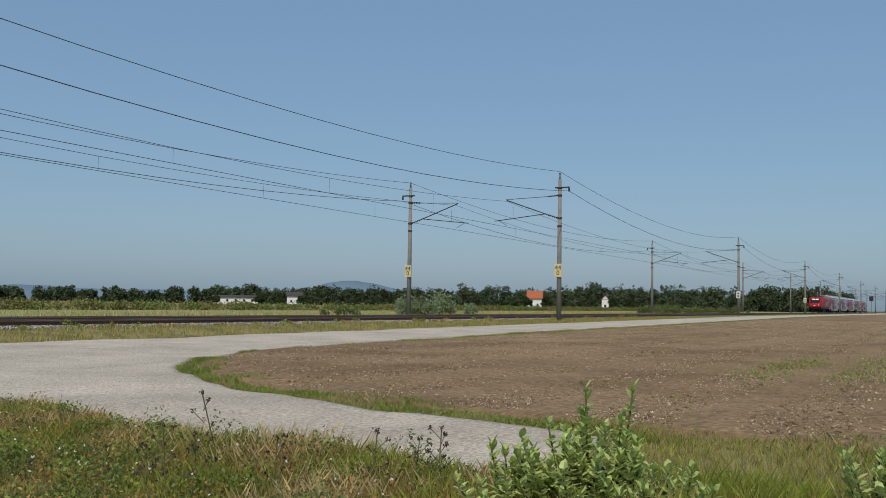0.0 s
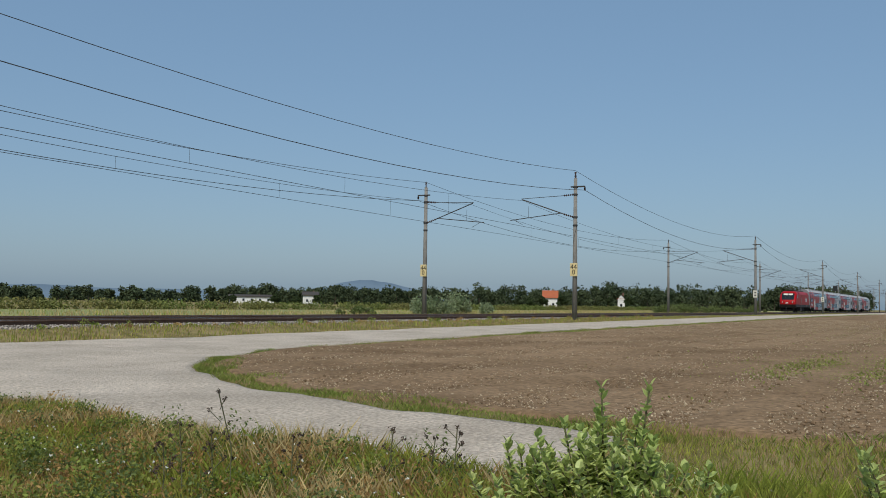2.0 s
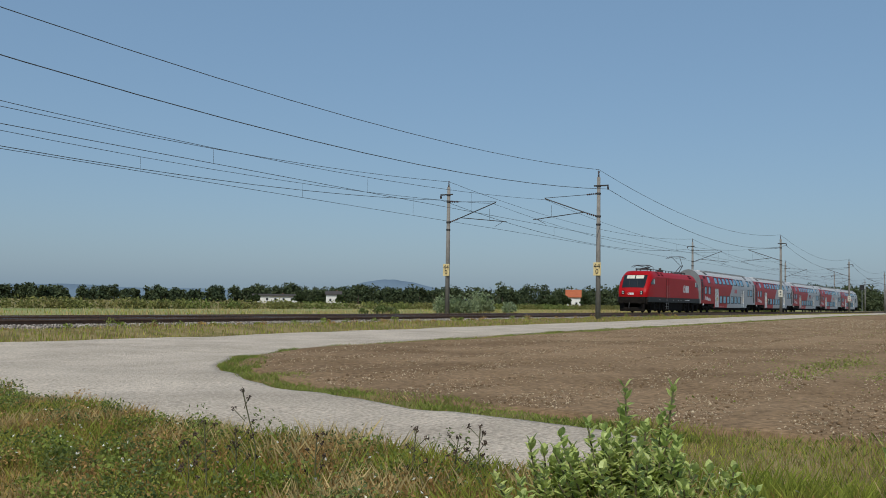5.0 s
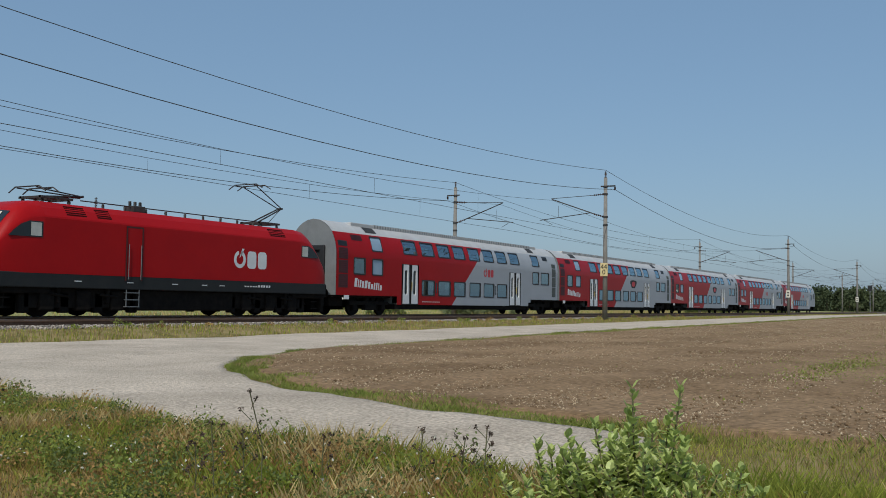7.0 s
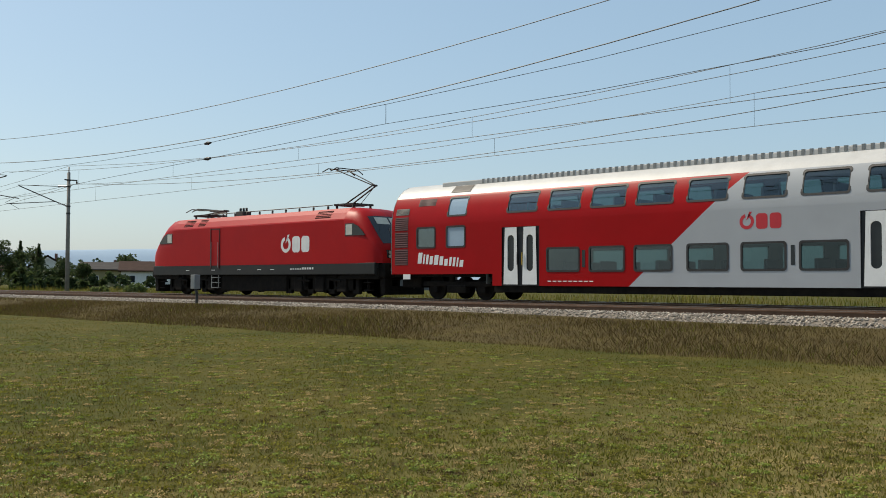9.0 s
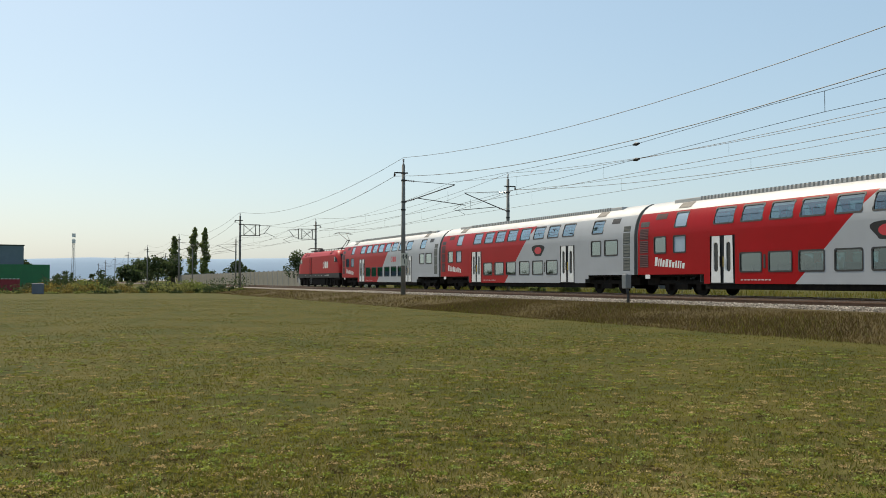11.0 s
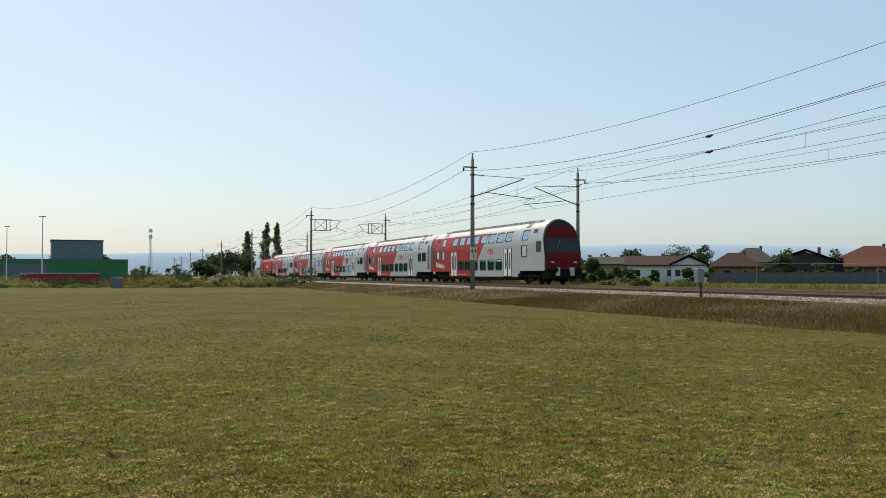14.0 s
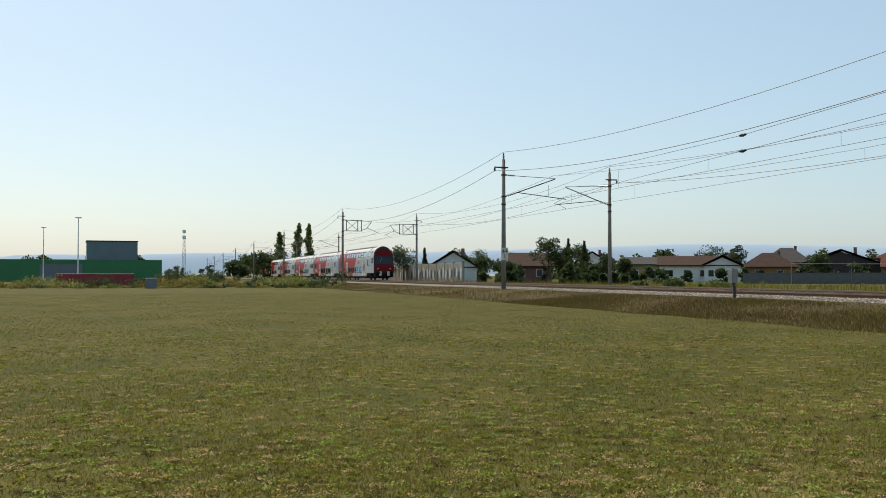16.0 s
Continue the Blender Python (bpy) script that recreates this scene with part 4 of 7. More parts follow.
def cab_end(c):
    """The driving end: red front with its shade painted in, dark window band, dark crown and skirt."""
    ring = PROFILE[1:]
    full = [(-y, z) for y, z in ring] + [(y, z) for y, z in ring[-2::-1]]
    rows = [[(cab_x(z) + dx, y * f, 2.5 + (z - 2.5) * g) for y, z in full] for dx, f, g in ((0, 1, 1), (0.1, 0.985, 0.99), (0.2, 0.90, 0.96))]
    for name, lo, hi, material in (("front_panel", 0.9, 2.25, M["coach_red_shaded"]), ("front_brow", 3.25, 4.1, M["coach_red_shaded"]), ("windscreen", 2.25, 3.25, M["dark_glass"]), ("front_crown", 4.1, 4.7, M["loco_grey"])):
        bm = bmesh.new()
        rr = [[bm.verts.new(p) for p in r] for r in rows]
        for a, b in zip(rr, rr[1:]):
            for i in range(len(full) - 1):
                f = bm.faces.new((a[i], a[i + 1], b[i + 1], b[i]))
                f.material_index = 1
        bm.faces.new(rr[-1])
        for z, keep in ((lo, 1), (hi, -1)):
            geom = bm.verts[:] + bm.edges[:] + bm.faces[:]
            bmesh.ops.bisect_plane(bm, geom=geom, plane_co=(0, 0, z), plane_no=(0, 0, -keep), clear_outer=True)
        part(name, bm, [material, M["loco_grey"]], c)
    bm = bmesh.new()
    box(bm, 25.9, 27.0, -1.25, 1.25, 0.42, 0.98, 0.06)
    part("front_skirt", bm, M["under"], c, "black front skirt")
    for s in (-1, 1):
        bm = bmesh.new()
        box(bm, 26.82, 27.03, s * 0.55 - 0.16, s * 0.55 + 0.16, 0.62, 1.2, 0.02)
        part("front_plate", bm, M["plate"], c, "pale plate")
        bm = bmesh.new()
        cyl(bm, (26.9, s * 0.875, 1.02), (27.35, s * 0.875, 1.02), 0.09, n=10)
        cyl(bm, (27.32, s * 0.875, 1.02), (27.38, s * 0.875, 1.02), 0.2, n=14)
        part("buffer", bm, M["under"], c)
        bm = bmesh.new()
        box(bm, 26.7, 26.83, s * 0.85 - 0.12, s * 0.85 + 0.12, 1.5, 1.62, 0.02)
        part("tail_lamp", bm, M["lamp_glass"], c)
        bm = bmesh.new()
        box(bm, 25.15, 26.0, s * 1.39 - 0.004, s * 1.39 + 0.004, 2.3, 3.05)
        part("cab_side_window", bm, M["rubber"], c)
    bm = bmesh.new()
    cyl(bm, (26.80, -0.55, 2.45), (26.60, -0.25, 3.1), 0.02, n=6)
    part("wiper", bm, M["galv"], c)


# ---- locomotive ----
def loco_section(u):
    """Half-width, roof height and roundness at u metres from an end."""
    w = float(np.interp(u, [0.32, 0.45, 0.7, 1.1, 1.7, 2.4], [1.22, 1.33, 1.41, 1.45, 1.47, 1.475]))
    top = float(np.interp(u, [0.32, 0.40, 0.52, 0.68, 0.90, 1.15, 1.4, 1.7, 2.0, 2.4], [1.9, 2.08, 2.28, 2.50, 2.78, 3.12, 3.43, 3.68, 3.82, 3.88]))
    k = float(np.interp(u, [0.3, 1.4, 2.4], [0.55, 0.4, 0]))
    return w, top, k


SQ = [(1, 0), (1, 0.35), (1, 0.76), (0.985, 0.785), (0.86, 0.90), (0.72, 0.985), (0.4, 1.0), (0, 1.0)]
RD = [(1, 0), (1, 0.35), (0.99, 0.66), (0.965, 0.78), (0.90, 0.89), (0.78, 0.965), (0.42, 0.995), (0, 1.0)]
LOCO_L = 17.9


def loco_ring(x, inset=0.0):
    u = LOCO_L / 2 - abs(x) + 0.3
    w, top, k = loco_section(u)
    pts = []
    for (a, b), (c, d) in zip(SQ, RD):
        f, g = a + (c - a) * k, b + (d - b) * k
        pts.append(((w + inset) * f, 1.45 + (top + inset - 1.45) * g))
    return [(-y, z) for y, z in pts] + [(y, z) for y, z in pts[-2::-1]]


def pantograph(parent, x, up, d):
    """A half-pantograph on the roof; d: the way its knee points."""
    bm = bmesh.new()
    box(bm, x - 0.65, x + 0.65, -0.55, -0.45, 4.05, 4.12)
    box(bm, x - 0.65, x + 0.65, 0.45, 0.55, 4.05, 4.12)
    for dx in (-0.6, 0.0, 0.6):
        box(bm, x + dx - 0.05, x + dx + 0.05, -0.6, 0.6, 4.03, 4.11)
    for dx in (-0.55, 0.55):
        for y in (-0.5, 0.5):
            insulator(bm, (x + dx, y, 3.85), (x + dx, y, 4.06), 0.07)
    knee = (x + d * 1.35, 4.86) if up else (x + d * 1.45, 4.28)
    head = (x - d * 0.75, 5.66) if up else (x - d * 0.5, 4.36)
    for y in (-0.18, 0.18):
        cyl(bm, (x - d * 0.35, y, 4.12), (knee[0], y * 0.6, knee[1]), 0.035, n=8)
    for y in (-0.1, 0.1):
        cyl(bm, (knee[0], y, knee[1]), (head[0], y * 4, head[1]), 0.024, n=8)
    cyl(bm, (x + d * 0.5, 0, 4.12), (knee[0], 0, knee[1] - 0.06), 0.015, n=6)
    cyl(bm, (knee[0], -0.15, knee[1]), (knee[0], 0.15, knee[1]), 0.045, n=8)
    for dx in (-0.28, 0.0, 0.28):
        pts = [(head[0] + dx, -0.95, head[1] - 0.12), (head[0] + dx, -0.62, head[1] + 0.06), (head[0] + dx, 0.62, head[1] + 0.06), (head[0] + dx, 0.95, head[1] - 0.12)]
        if abs(dx) > 0.1:
            tube(bm, pts, 0.024, 6)
    for y in (-0.5, 0.5):
        cyl(bm, (head[0] - 0.3, y, head[1] + 0.02), (head[0] + 0.3, y, head[1] + 0.02), 0.02, n=6)
    part("pantograph", bm, M["dark_steel"], parent, "raised half-arm pantograph" if up else "folded half-arm pantograph")


def build_loco(m):
    c = thing("electric_locomotive", m, "red electric locomotive with dark grey skirt and rounded cabs", "locomotive")
    half = LOCO_L / 2
    us = [0.02, 0.06, 0.12, 0.22, 0.36, 0.5, 0.66, 0.85, 1.02, 1.2, 1.4, 1.7, 2.2]
    xs = [-half + u for u in us] + list(np.linspace(-half + 3.2, half - 3.2, 12)) + [half - u for u in us[::-1]]
    bm = bmesh.new()
    rows = [[bm.verts.new((x, y, z)) for y, z in loco_ring(x)] for x in xs]
    for a, b in zip(rows, rows[1:]):
        for i in range(len(a) - 1):
            bm.faces.new((a[i], a[i + 1], b[i + 1], b[i]))
    bm.faces.new(rows[0])
    bm.faces.new(rows[-1][::-1])
    bmesh.ops.recalc_face_normals(bm, faces=bm.faces)
    for f in bm.faces:
        f.smooth = abs(f.calc_center_median().x) > half - 2.6
    part("body_shell", bm, M["loco_red"], c)
    for d in (-1, 1):
        # windscreen lies on the sloping nose
        bm = bmesh.new()
        rr = []
        for u in (0.22, 0.36, 0.5, 0.66, 0.85, 1.02, 1.14):
            x = d * (half - u)
            ring = loco_ring(x, 0.012)[5:-5]
            rr.append([bm.verts.new((x, y, z)) for y, z in ring])
        for a, b in zip(rr, rr[1:]):
            for i in range(len(a) - 1):
                bm.faces.new((a[i], a[i + 1], b[i + 1], b[i]))
        ws = part("windscreen", bm, M["dark_glass"], c, "sloping dark windscreen", True)
        # two pale patches laid on the upper windscreen, one each side
        for y0, y1 in ((-0.80, -0.05), (0.05, 0.80)):
            bm = bmesh.new()
            q = []
            for u in (0.84, 0.96, 1.08):
                zc = loco_ring(d * (half - u), 0.02)[7][1] - 0.006
                q.append([bm.verts.new((d * (half - u), y, zc)) for y in (y0, y1)])
            for a, b in zip(q, q[1:]):
                bm.faces.new((a[0], a[1], b[1], b[0]))
            part("windscreen_pale_patch", bm, M["plate"], ws, "pale patch on the upper windscreen")
        bm = bmesh.new()
        for y in (-0.45, 0.3):
            a, b = loco_ring(d * (half - 0.26), 0.03)[7], loco_ring(d * (half - 0.7), 0.03)[7]
            cyl(bm, (d * (half - 0.26), y, a[1] - 0.02), (d * (half - 0.7), y + 0.2, b[1]), 0.012, n=6)
        part("wiper", bm, M["black"], ws)
        for s in (-1, 1):
            bm = bmesh.new()
            pts = [(0.85, 2.62), (2.12, 2.62), (2.12, 3.14), (1.6, 3.14), (1.3, 3.02), (1.02, 2.8)]
            if s * d > 0:
                pts = pts[::-1]
            prism(bm, [(d * (half - q[0]), q[1]) for q in pts], s * 1.44, s * 1.485)
            win = part("cab_window", bm, M["dark_glass"], c, "black cab side window")
            bm = bmesh.new()
            box(bm, min(d * (half - 1.66), d * (half - 2.06)), max(d * (half - 1.66), d * (half - 2.06)), s * 1.488 - 0.003, s * 1.488 + 0.003, 2.66, 3.10)
            # pale base colour stands in for the pane's bright reflection
            part("window_pane", bm, M["lamp_glass"], win, "pale pane with a reflection put into its colour")
            bm = bmesh.new()
            cyl(bm, (d * (half - 0.75), s * 1.37, 1.6), (d * (half - 0.95), s * 1.42, 2.3), 0.014, n=6)
            part("handrail", bm, M["white_paint"], c)
            bm = bmesh.new()
            box(bm, d * half - 0.12 if d > 0 else -half - 0.02, half + 0.02 if d > 0 else -half + 0.12, s * 0.86 - 0.14, s * 0.86 + 0.14, 1.66, 2.0, 0.04)
            lamp = part("headlight_cluster", bm, M["dark_glass"], c)
            bm = bmesh.new()
            for zz in (1.74, 1.90):
                cyl(bm, (d * (half + 0.0), s * 0.86, zz), (d * (half + 0.035), s * 0.86, zz), 0.07, n=12)
            part("lens", bm, M["lamp_glass"], lamp)
            bm = bmesh.new()
            cyl(bm, (d * (half - 0.1), s * 0.875, 1.06), (d * (half + 0.42), s * 0.875, 1.06), 0.10, n=12)
            cyl(bm, (d * (half + 0.38), s * 0.875, 1.06), (d * (half + 0.44), s * 0.875, 1.06), 0.24, n=16)
            part("buffer", bm, M["under"], c)
        bm = bmesh.new()
        brand_shapes(bm, -0.42, 1.62, 0.2, 0, -0.004)
        for v in bm.verts:
            v.co = Vector((d * (half + 0.006 - v.co.y), d * v.co.x, v.co.z))
        part("nose_badge", bm, M["white_paint"], c)
        bm = bmesh.new()
        x0, x1 = sorted((d * (half - 0.15), d * (half - 2.6)))
        box(bm, x0, x1, -1.36, 1.36, 0.78, 1.25, 0.08)
        x0, x1 = sorted((d * (half + 0.12), d * (half - 0.4)))
        box(bm, x0, x1, -1.25, 1.25, 0.85, 1.45, 0.06)
        x0, x1 = sorted((d * (half + 0.05), d * (half - 0.25)))
        box(bm, x0, x1, -1.15, 1.15, 0.14, 0.5, 0.05)
        for y in (-0.95, 0.95):
            box(bm, x0, x1, y - 0.22, y + 0.22, 0.45, 0.9, 0.04)
        for y in (-1.2, 1.2):
            for z in (0.3, 0.62):
                box(bm, d * (half - 0.9) - 0.22, d * (half - 0.9) + 0.22, y - 0.1, y + 0.1, z, z + 0.05)
            box(bm, d * (half - 0.9) - 0.02, d * (half - 0.9) + 0.02, y - 0.06, y + 0.06, 0.3, 0.9)
        box(bm, x0, x1, -0.3, 0.3, 0.85, 1.2, 0.05)
        part("front_skirt", bm, M["under"], c, "black front skirt and plough")
        bm = bmesh.new()
        tube(bm, [(d * (half + 0.1), 0.2, 0.9), (d * (half + 0.3), 0.2, 0.55), (d * (half + 0.42), 0.15, 0.42), (d * (half + 0.5), 0.1, 0.5)], 0.03, 6)
        part("brake_hose", bm, M["rubber"], c)
    bm = bmesh.new()
    box(bm, -half + 0.25, half - 0.25, -1.47, 1.47, 0.98, 1.47, 0.03)
    part("side_skirt", bm, M["loco_grey"], c, "dark grey lower body band")
    for s in (-1, 1):
        for x, w, top in [(3.1 + k * 0.17, 0.10, 1.26 if k < 5 else 1.30) for k in range(10)] + [(x, 0.3, 1.24) for x in (-5.5, -3.2, -1.0, 0.6, 1.6)]:
            bm = bmesh.new()
            box(bm, x, x + w, s * 1.474 - 0.004, s * 1.474 + 0.004, 1.21, top)
            part("lettering_bar", bm, M["white_paint"], c)
        bm = bmesh.new()
        brand_shapes(bm, 2.40, 1.98, 0.72, s * 1.479, s * 0.004)
        part("side_badge", bm, M["white_paint"], c, "large white maker badge drawn as plain shapes")
        bm = bmesh.new()
        for x0, x1 in ((-3.3, -3.25), (-2.55, -2.5)):
            box(bm, x0, x1, s * 1.48 - 0.02, s * 1.48 + 0.02, 1.3, 3.26)
        box(bm, -3.25, -2.55, s * 1.47 - 0.008, s * 1.47 + 0.008, 3.2, 3.26)
        d_ = part("machine_door", bm, M["vent_red"], c)
        bm = bmesh.new()
        for x in (-3.18, -2.6):
            cyl(bm, (x, s * 1.52, 1.35), (x, s * 1.52, 2.6), 0.014, n=6)
        part("door_handrail", bm, M["galv"], d_)
        bm = bmesh.new()
        for z in (0.35, 0.6, 0.85):
            box(bm, -3.2, -2.6, s * 1.4 - 0.08, s * 1.4 + 0.08, z, z + 0.03)
        for x in (-3.2, -2.6):
            box(bm, x - 0.015, x + 0.015, s * 1.45 - 0.01, s * 1.45 + 0.01, 0.35, 1.0)
        part("step_ladder", bm, M["galv"], c)
        for x0, x1 in ((4.7, 5.9), (-5.9, -4.9), (-4.6, -3.8)):
            bm = bmesh.new()
            y0, z0, y1, z1 = 1.40, 3.40, 1.14, 3.74
            a = [bm.verts.new(p) for p in ((x0, s * y0, z0 + 0.01), (x1, s * y0, z0 + 0.01), (x1 - 0.1, s * (y1 + 0.02), z1), (x0 - 0.0, s * (y1 + 0.02), z1))]
            bm.faces.new(a)
            for k in range(5):
                f0, f1 = (k + 0.2) / 5, (k + 0.7) / 5
                p = lambda x, f, o: bm.verts.new((x, s * (y0 + (y1 - y0) * f + o), z0 + (z1 - z0) * f + o))
                bm.faces.new((p(x0 + 0.04, f0, 0.02), p(x1 - 0.12, f0, 0.02), p(x1 - 0.12, f1, 0.035), p(x0 + 0.04, f1, 0.035)))
            part("shoulder_grille", bm, M["vent_recess_shade"], c, "louvre with a recess's shade in its dark colour")
    # running gear
    for d in (-4.95, 4.95):
        for s in (-1, 1):
            bm = bmesh.new()
            box(bm, d - 2.35, d + 2.35, s * 1.16 - 0.06, s * 1.16 + 0.06, 0.30, 0.98, 0.05)
            for k in (-1.5, 0, 1.5):
                box(bm, d + k - 0.3, d + k + 0.3, s * 1.2 - 0.12, s * 1.2 + 0.12, 0.22, 0.9, 0.06)
            for k in (-2.3, -0.72, 0.72, 2.3):
                box(bm, d + k - 0.2, d + k + 0.2, s * 1.12 - 0.1, s * 1.12 + 0.1, 0.14, 0.85, 0.05)
            for k in (-1.05, 1.05):
                cyl(bm, (d + k - 0.4, s * 1.32, 0.78), (d + k + 0.4, s * 1.32, 0.70), 0.045, n=8)
                cyl(bm, (d + k, s * 1.26, 0.5), (d + k, s * 1.26, 0.98), 0.09, n=10)
            part("bogie_side", bm, M["under"], c, "black bogie side frame")
    bm = bmesh.new()
    box(bm, -2.6, 2.6, -1.3, 1.3, 0.22, 1.0, 0.06)
    box(bm, -7.6, 7.6, -1.1, 1.1, 0.75, 1.0)
    part("equipment_case", bm, M["under"], c)
    bogie(c, -4.95, 3.0, 0.575)
    bogie(c, 4.95, 3.0, 0.575)
    # roof equipment
    pantograph(c, 5.7, True, 1)
    pantograph(c, -5.6, False, 1)
    bm = bmesh.new()
    for x in np.linspace(-3.6, 4.6, 9):
        insulator(bm, (x, -0.55, 3.85), (x, -0.55, 4.05), 0.06)
    cyl(bm, (-4.6, -0.55, 4.08), (4.9, -0.55, 4.08), 0.022, n=6)
    box(bm, -2.3, -1.7, -0.7, -0.2, 3.87, 4.12, 0.03)
    for x in (-2.25, -2.0, -1.75):
        insulator(bm, (x, -0.45, 4.1), (x, -0.45, 4.3), 0.07)
    insulator(bm, (-3.7, -0.3, 3.87), (-3.7, -0.3, 4.3), 0.06)
    part("roof_busbar", bm, M["dark_steel"], c, "dark roof conductor on insulators")
    return c


TRAIN_Y = 28.9
TRAIN = []


def sticker(coach):
    """Dark round picture with a red spot in place of a figure."""
    for s in (-1, 1):
        bm = bmesh.new()
        pts = [(16.1 + 0.75 * math.cos(a) * (1 + 0.25 * math.sin(3 * a)), 2.5 + 0.42 * math.sin(a) * (1 + 0.2 * math.cos(2 * a))) for a in np.linspace(0, 6.28, 22)[:-1]]
        bm.faces.new([bm.verts.new((x, s * 1.389, z)) for x, z in pts])
        big = part("picture_patch", bm, M["loco_grey"], coach, "dark picture patch drawn as a plain shape")
        bm = bmesh.new()
        bm.faces.new([bm.verts.new((16.1 + 0.45 * math.cos(a), s * 1.392, 2.5 + 0.22 * math.sin(a))) for a in np.linspace(0, 6.28, 16)[:-1]])
        part("red_spot", bm, M["red_mark"], big)


def badge(coach):
    for s in (-1, 1):
        bm = bmesh.new()
        brand_shapes(bm, 15.30, 2.28, 0.46, s * 1.389, s * 0.004)
        part("side_badge", bm, M["red_mark"], coach, "red maker badge drawn as plain shapes")


def build_train():
    at = lambda dx: pose(300 + dx, TRAIN_Y, RAIL)
    first = build_coach(at(0))
    coaches = [first] + [copy_thing(first, at(COACH * k)) for k in (1, 2, 3)] + [build_coach(at(COACH * 4), True)]
    for k, c in enumerate(coaches):
        sticker(c) if k in (1, 2) else badge(c)
    TRAIN.append((build_loco(at(-9.45)), -9.45))
    TRAIN.extend((c, COACH * k) for k, c in enumerate(coaches))


build_train()


# ---- plants ----
def env_materials():
    M["leaf_dark"] = mat("tree_leaves", (0.035, 0.055, 0.02), (0.065, 0.085, 0.03), 0.15, 0.7, island=0.45, spec=0.2)
    M["leaf_mid"] = mat("bush_leaves", (0.11, 0.145, 0.04), (0.17, 0.20, 0.065), 0.5, 0.65, island=0.4, spec=0.25)
    M["leaf_pale"] = mat("willow_leaves", (0.19, 0.24, 0.11), (0.27, 0.31, 0.17), 0.6, 0.6, island=0.35, spec=0.25)
    M["leaf_hedge"] = mat("hedge_leaves", (0.14, 0.19, 0.045), (0.20, 0.17, 0.06), 0.08, 0.75, island=0.4, spec=0.2)
    M["leaf_far"] = mat("far_leaves", (0.040, 0.058, 0.030), (0.072, 0.088, 0.040), 0.03, 0.8, island=0.35, spec=0.1)
    M["leaf_herb"] = mat("herb_leaves", (0.16, 0.21, 0.035), (0.26, 0.28, 0.065), 1.5, 0.65, island=0.4, spec=0.25)
    M["leaf_near"] = mat("shrub_leaves", (0.33, 0.41, 0.11), (0.50, 0.53, 0.19), 2.0, 0.45, island=0.3, spec=0.4)
    M["bark"] = mat("bark", (0.10, 0.075, 0.05), (0.06, 0.045, 0.03), 4, 0.9, 0, 0.5, 20)
    M["stem"] = mat("plant_stem", (0.12, 0.13, 0.05), (0.10, 0.08, 0.04), 8, 0.8)
    M["seed_head"] = mat("seed_heads", (0.05, 0.035, 0.025), (0.08, 0.05, 0.03), 8, 0.9, island=0.3)
    M["flower"] = mat("small_flowers", (0.65, 0.62, 0.45), (0.6, 0.6, 0.55), 8, 0.8)
    # aerial haze is put into these blue-grey hill base colours
    M["hill"] = mat("far_wooded_hill_haze_tint", (0.15, 0.205, 0.255), (0.13, 0.18, 0.23), 0.004, 1.0, spec=0.0)
    M["hill_pale"] = mat("far_hill_haze_tint", (0.31, 0.40, 0.49), (0.29, 0.37, 0.46), 0.002, 1.0, spec=0.0)
    M["tile_brown"] = mat("brown_roof_tiles", (0.065, 0.038, 0.03), (0.048, 0.03, 0.024), 1.2, 0.85, 0, 0.4, 6, fine=0.2, spec=0.08)
    M["tile_red"] = mat("red_roof_tiles", (0.11, 0.045, 0.032), (0.08, 0.034, 0.026), 1.2, 0.85, 0, 0.4, 6, fine=0.2, spec=0.08)
    M["tile_grey"] = mat("grey_roof_tiles", (0.08, 0.073, 0.068), (0.06, 0.054, 0.05), 1.2, 0.85, 0, 0.4, 6, fine=0.2, spec=0.08)
    M["tile_orange"] = mat("orange_roof_tiles", (0.42, 0.13, 0.06), (0.33, 0.10, 0.05), 1.2, 0.85, 0, 0.4, 6, fine=0.2, spec=0.1)
    M["render_white"] = mat("white_render", (0.76, 0.75, 0.71), (0.66, 0.65, 0.60), 0.8, 0.9, fine=0.05)
    M["render_orange"] = mat("orange_render", (0.36, 0.20, 0.08), (0.31, 0.17, 0.07), 0.8, 0.9, fine=0.05)
    M["render_yellow"] = mat("yellow_render", (0.30, 0.26, 0.13), (0.26, 0.23, 0.11), 0.8, 0.9, fine=0.05)
    M["render_pink"] = mat("reddish_render", (0.22, 0.11, 0.085), (0.18, 0.09, 0.07), 0.8, 0.9, fine=0.05)
    M["wood_dark"] = mat("dark_boarding", (0.06, 0.045, 0.04), (0.04, 0.03, 0.03), 2, 0.8)
    M["green_clad"] = mat("green_cladding", (0.012, 0.17, 0.055), (0.012, 0.14, 0.05), 0.6, 0.5, fine=0.05)
    M["grey_clad"] = mat("grey_cladding", (0.13, 0.15, 0.18), (0.11, 0.13, 0.155), 0.6, 0.5, fine=0.05)
    M["container_red"] = mat("container_red", (0.30, 0.02, 0.03), (0.24, 0.018, 0.025), 1.5, 0.55, fine=0.1)
    M["barrier"] = mat("noise_barrier", (0.40, 0.36, 0.29), (0.30, 0.27, 0.22), 0.7, 0.9, 0, 0.3, 12, fine=0.12)
    M["spray_pale"] = mat("spray_paint_pale", (0.55, 0.57, 0.60), (0.45, 0.48, 0.52), 2, 0.7)
    M["spray_dark"] = mat("spray_paint_dark", (0.06, 0.06, 0.08), (0.05, 0.05, 0.06), 2, 0.7)
    M["fence_grey"] = mat("weathered_fence", (0.13, 0.13, 0.13), (0.09, 0.09, 0.09), 1.5, 0.9, fine=0.1)

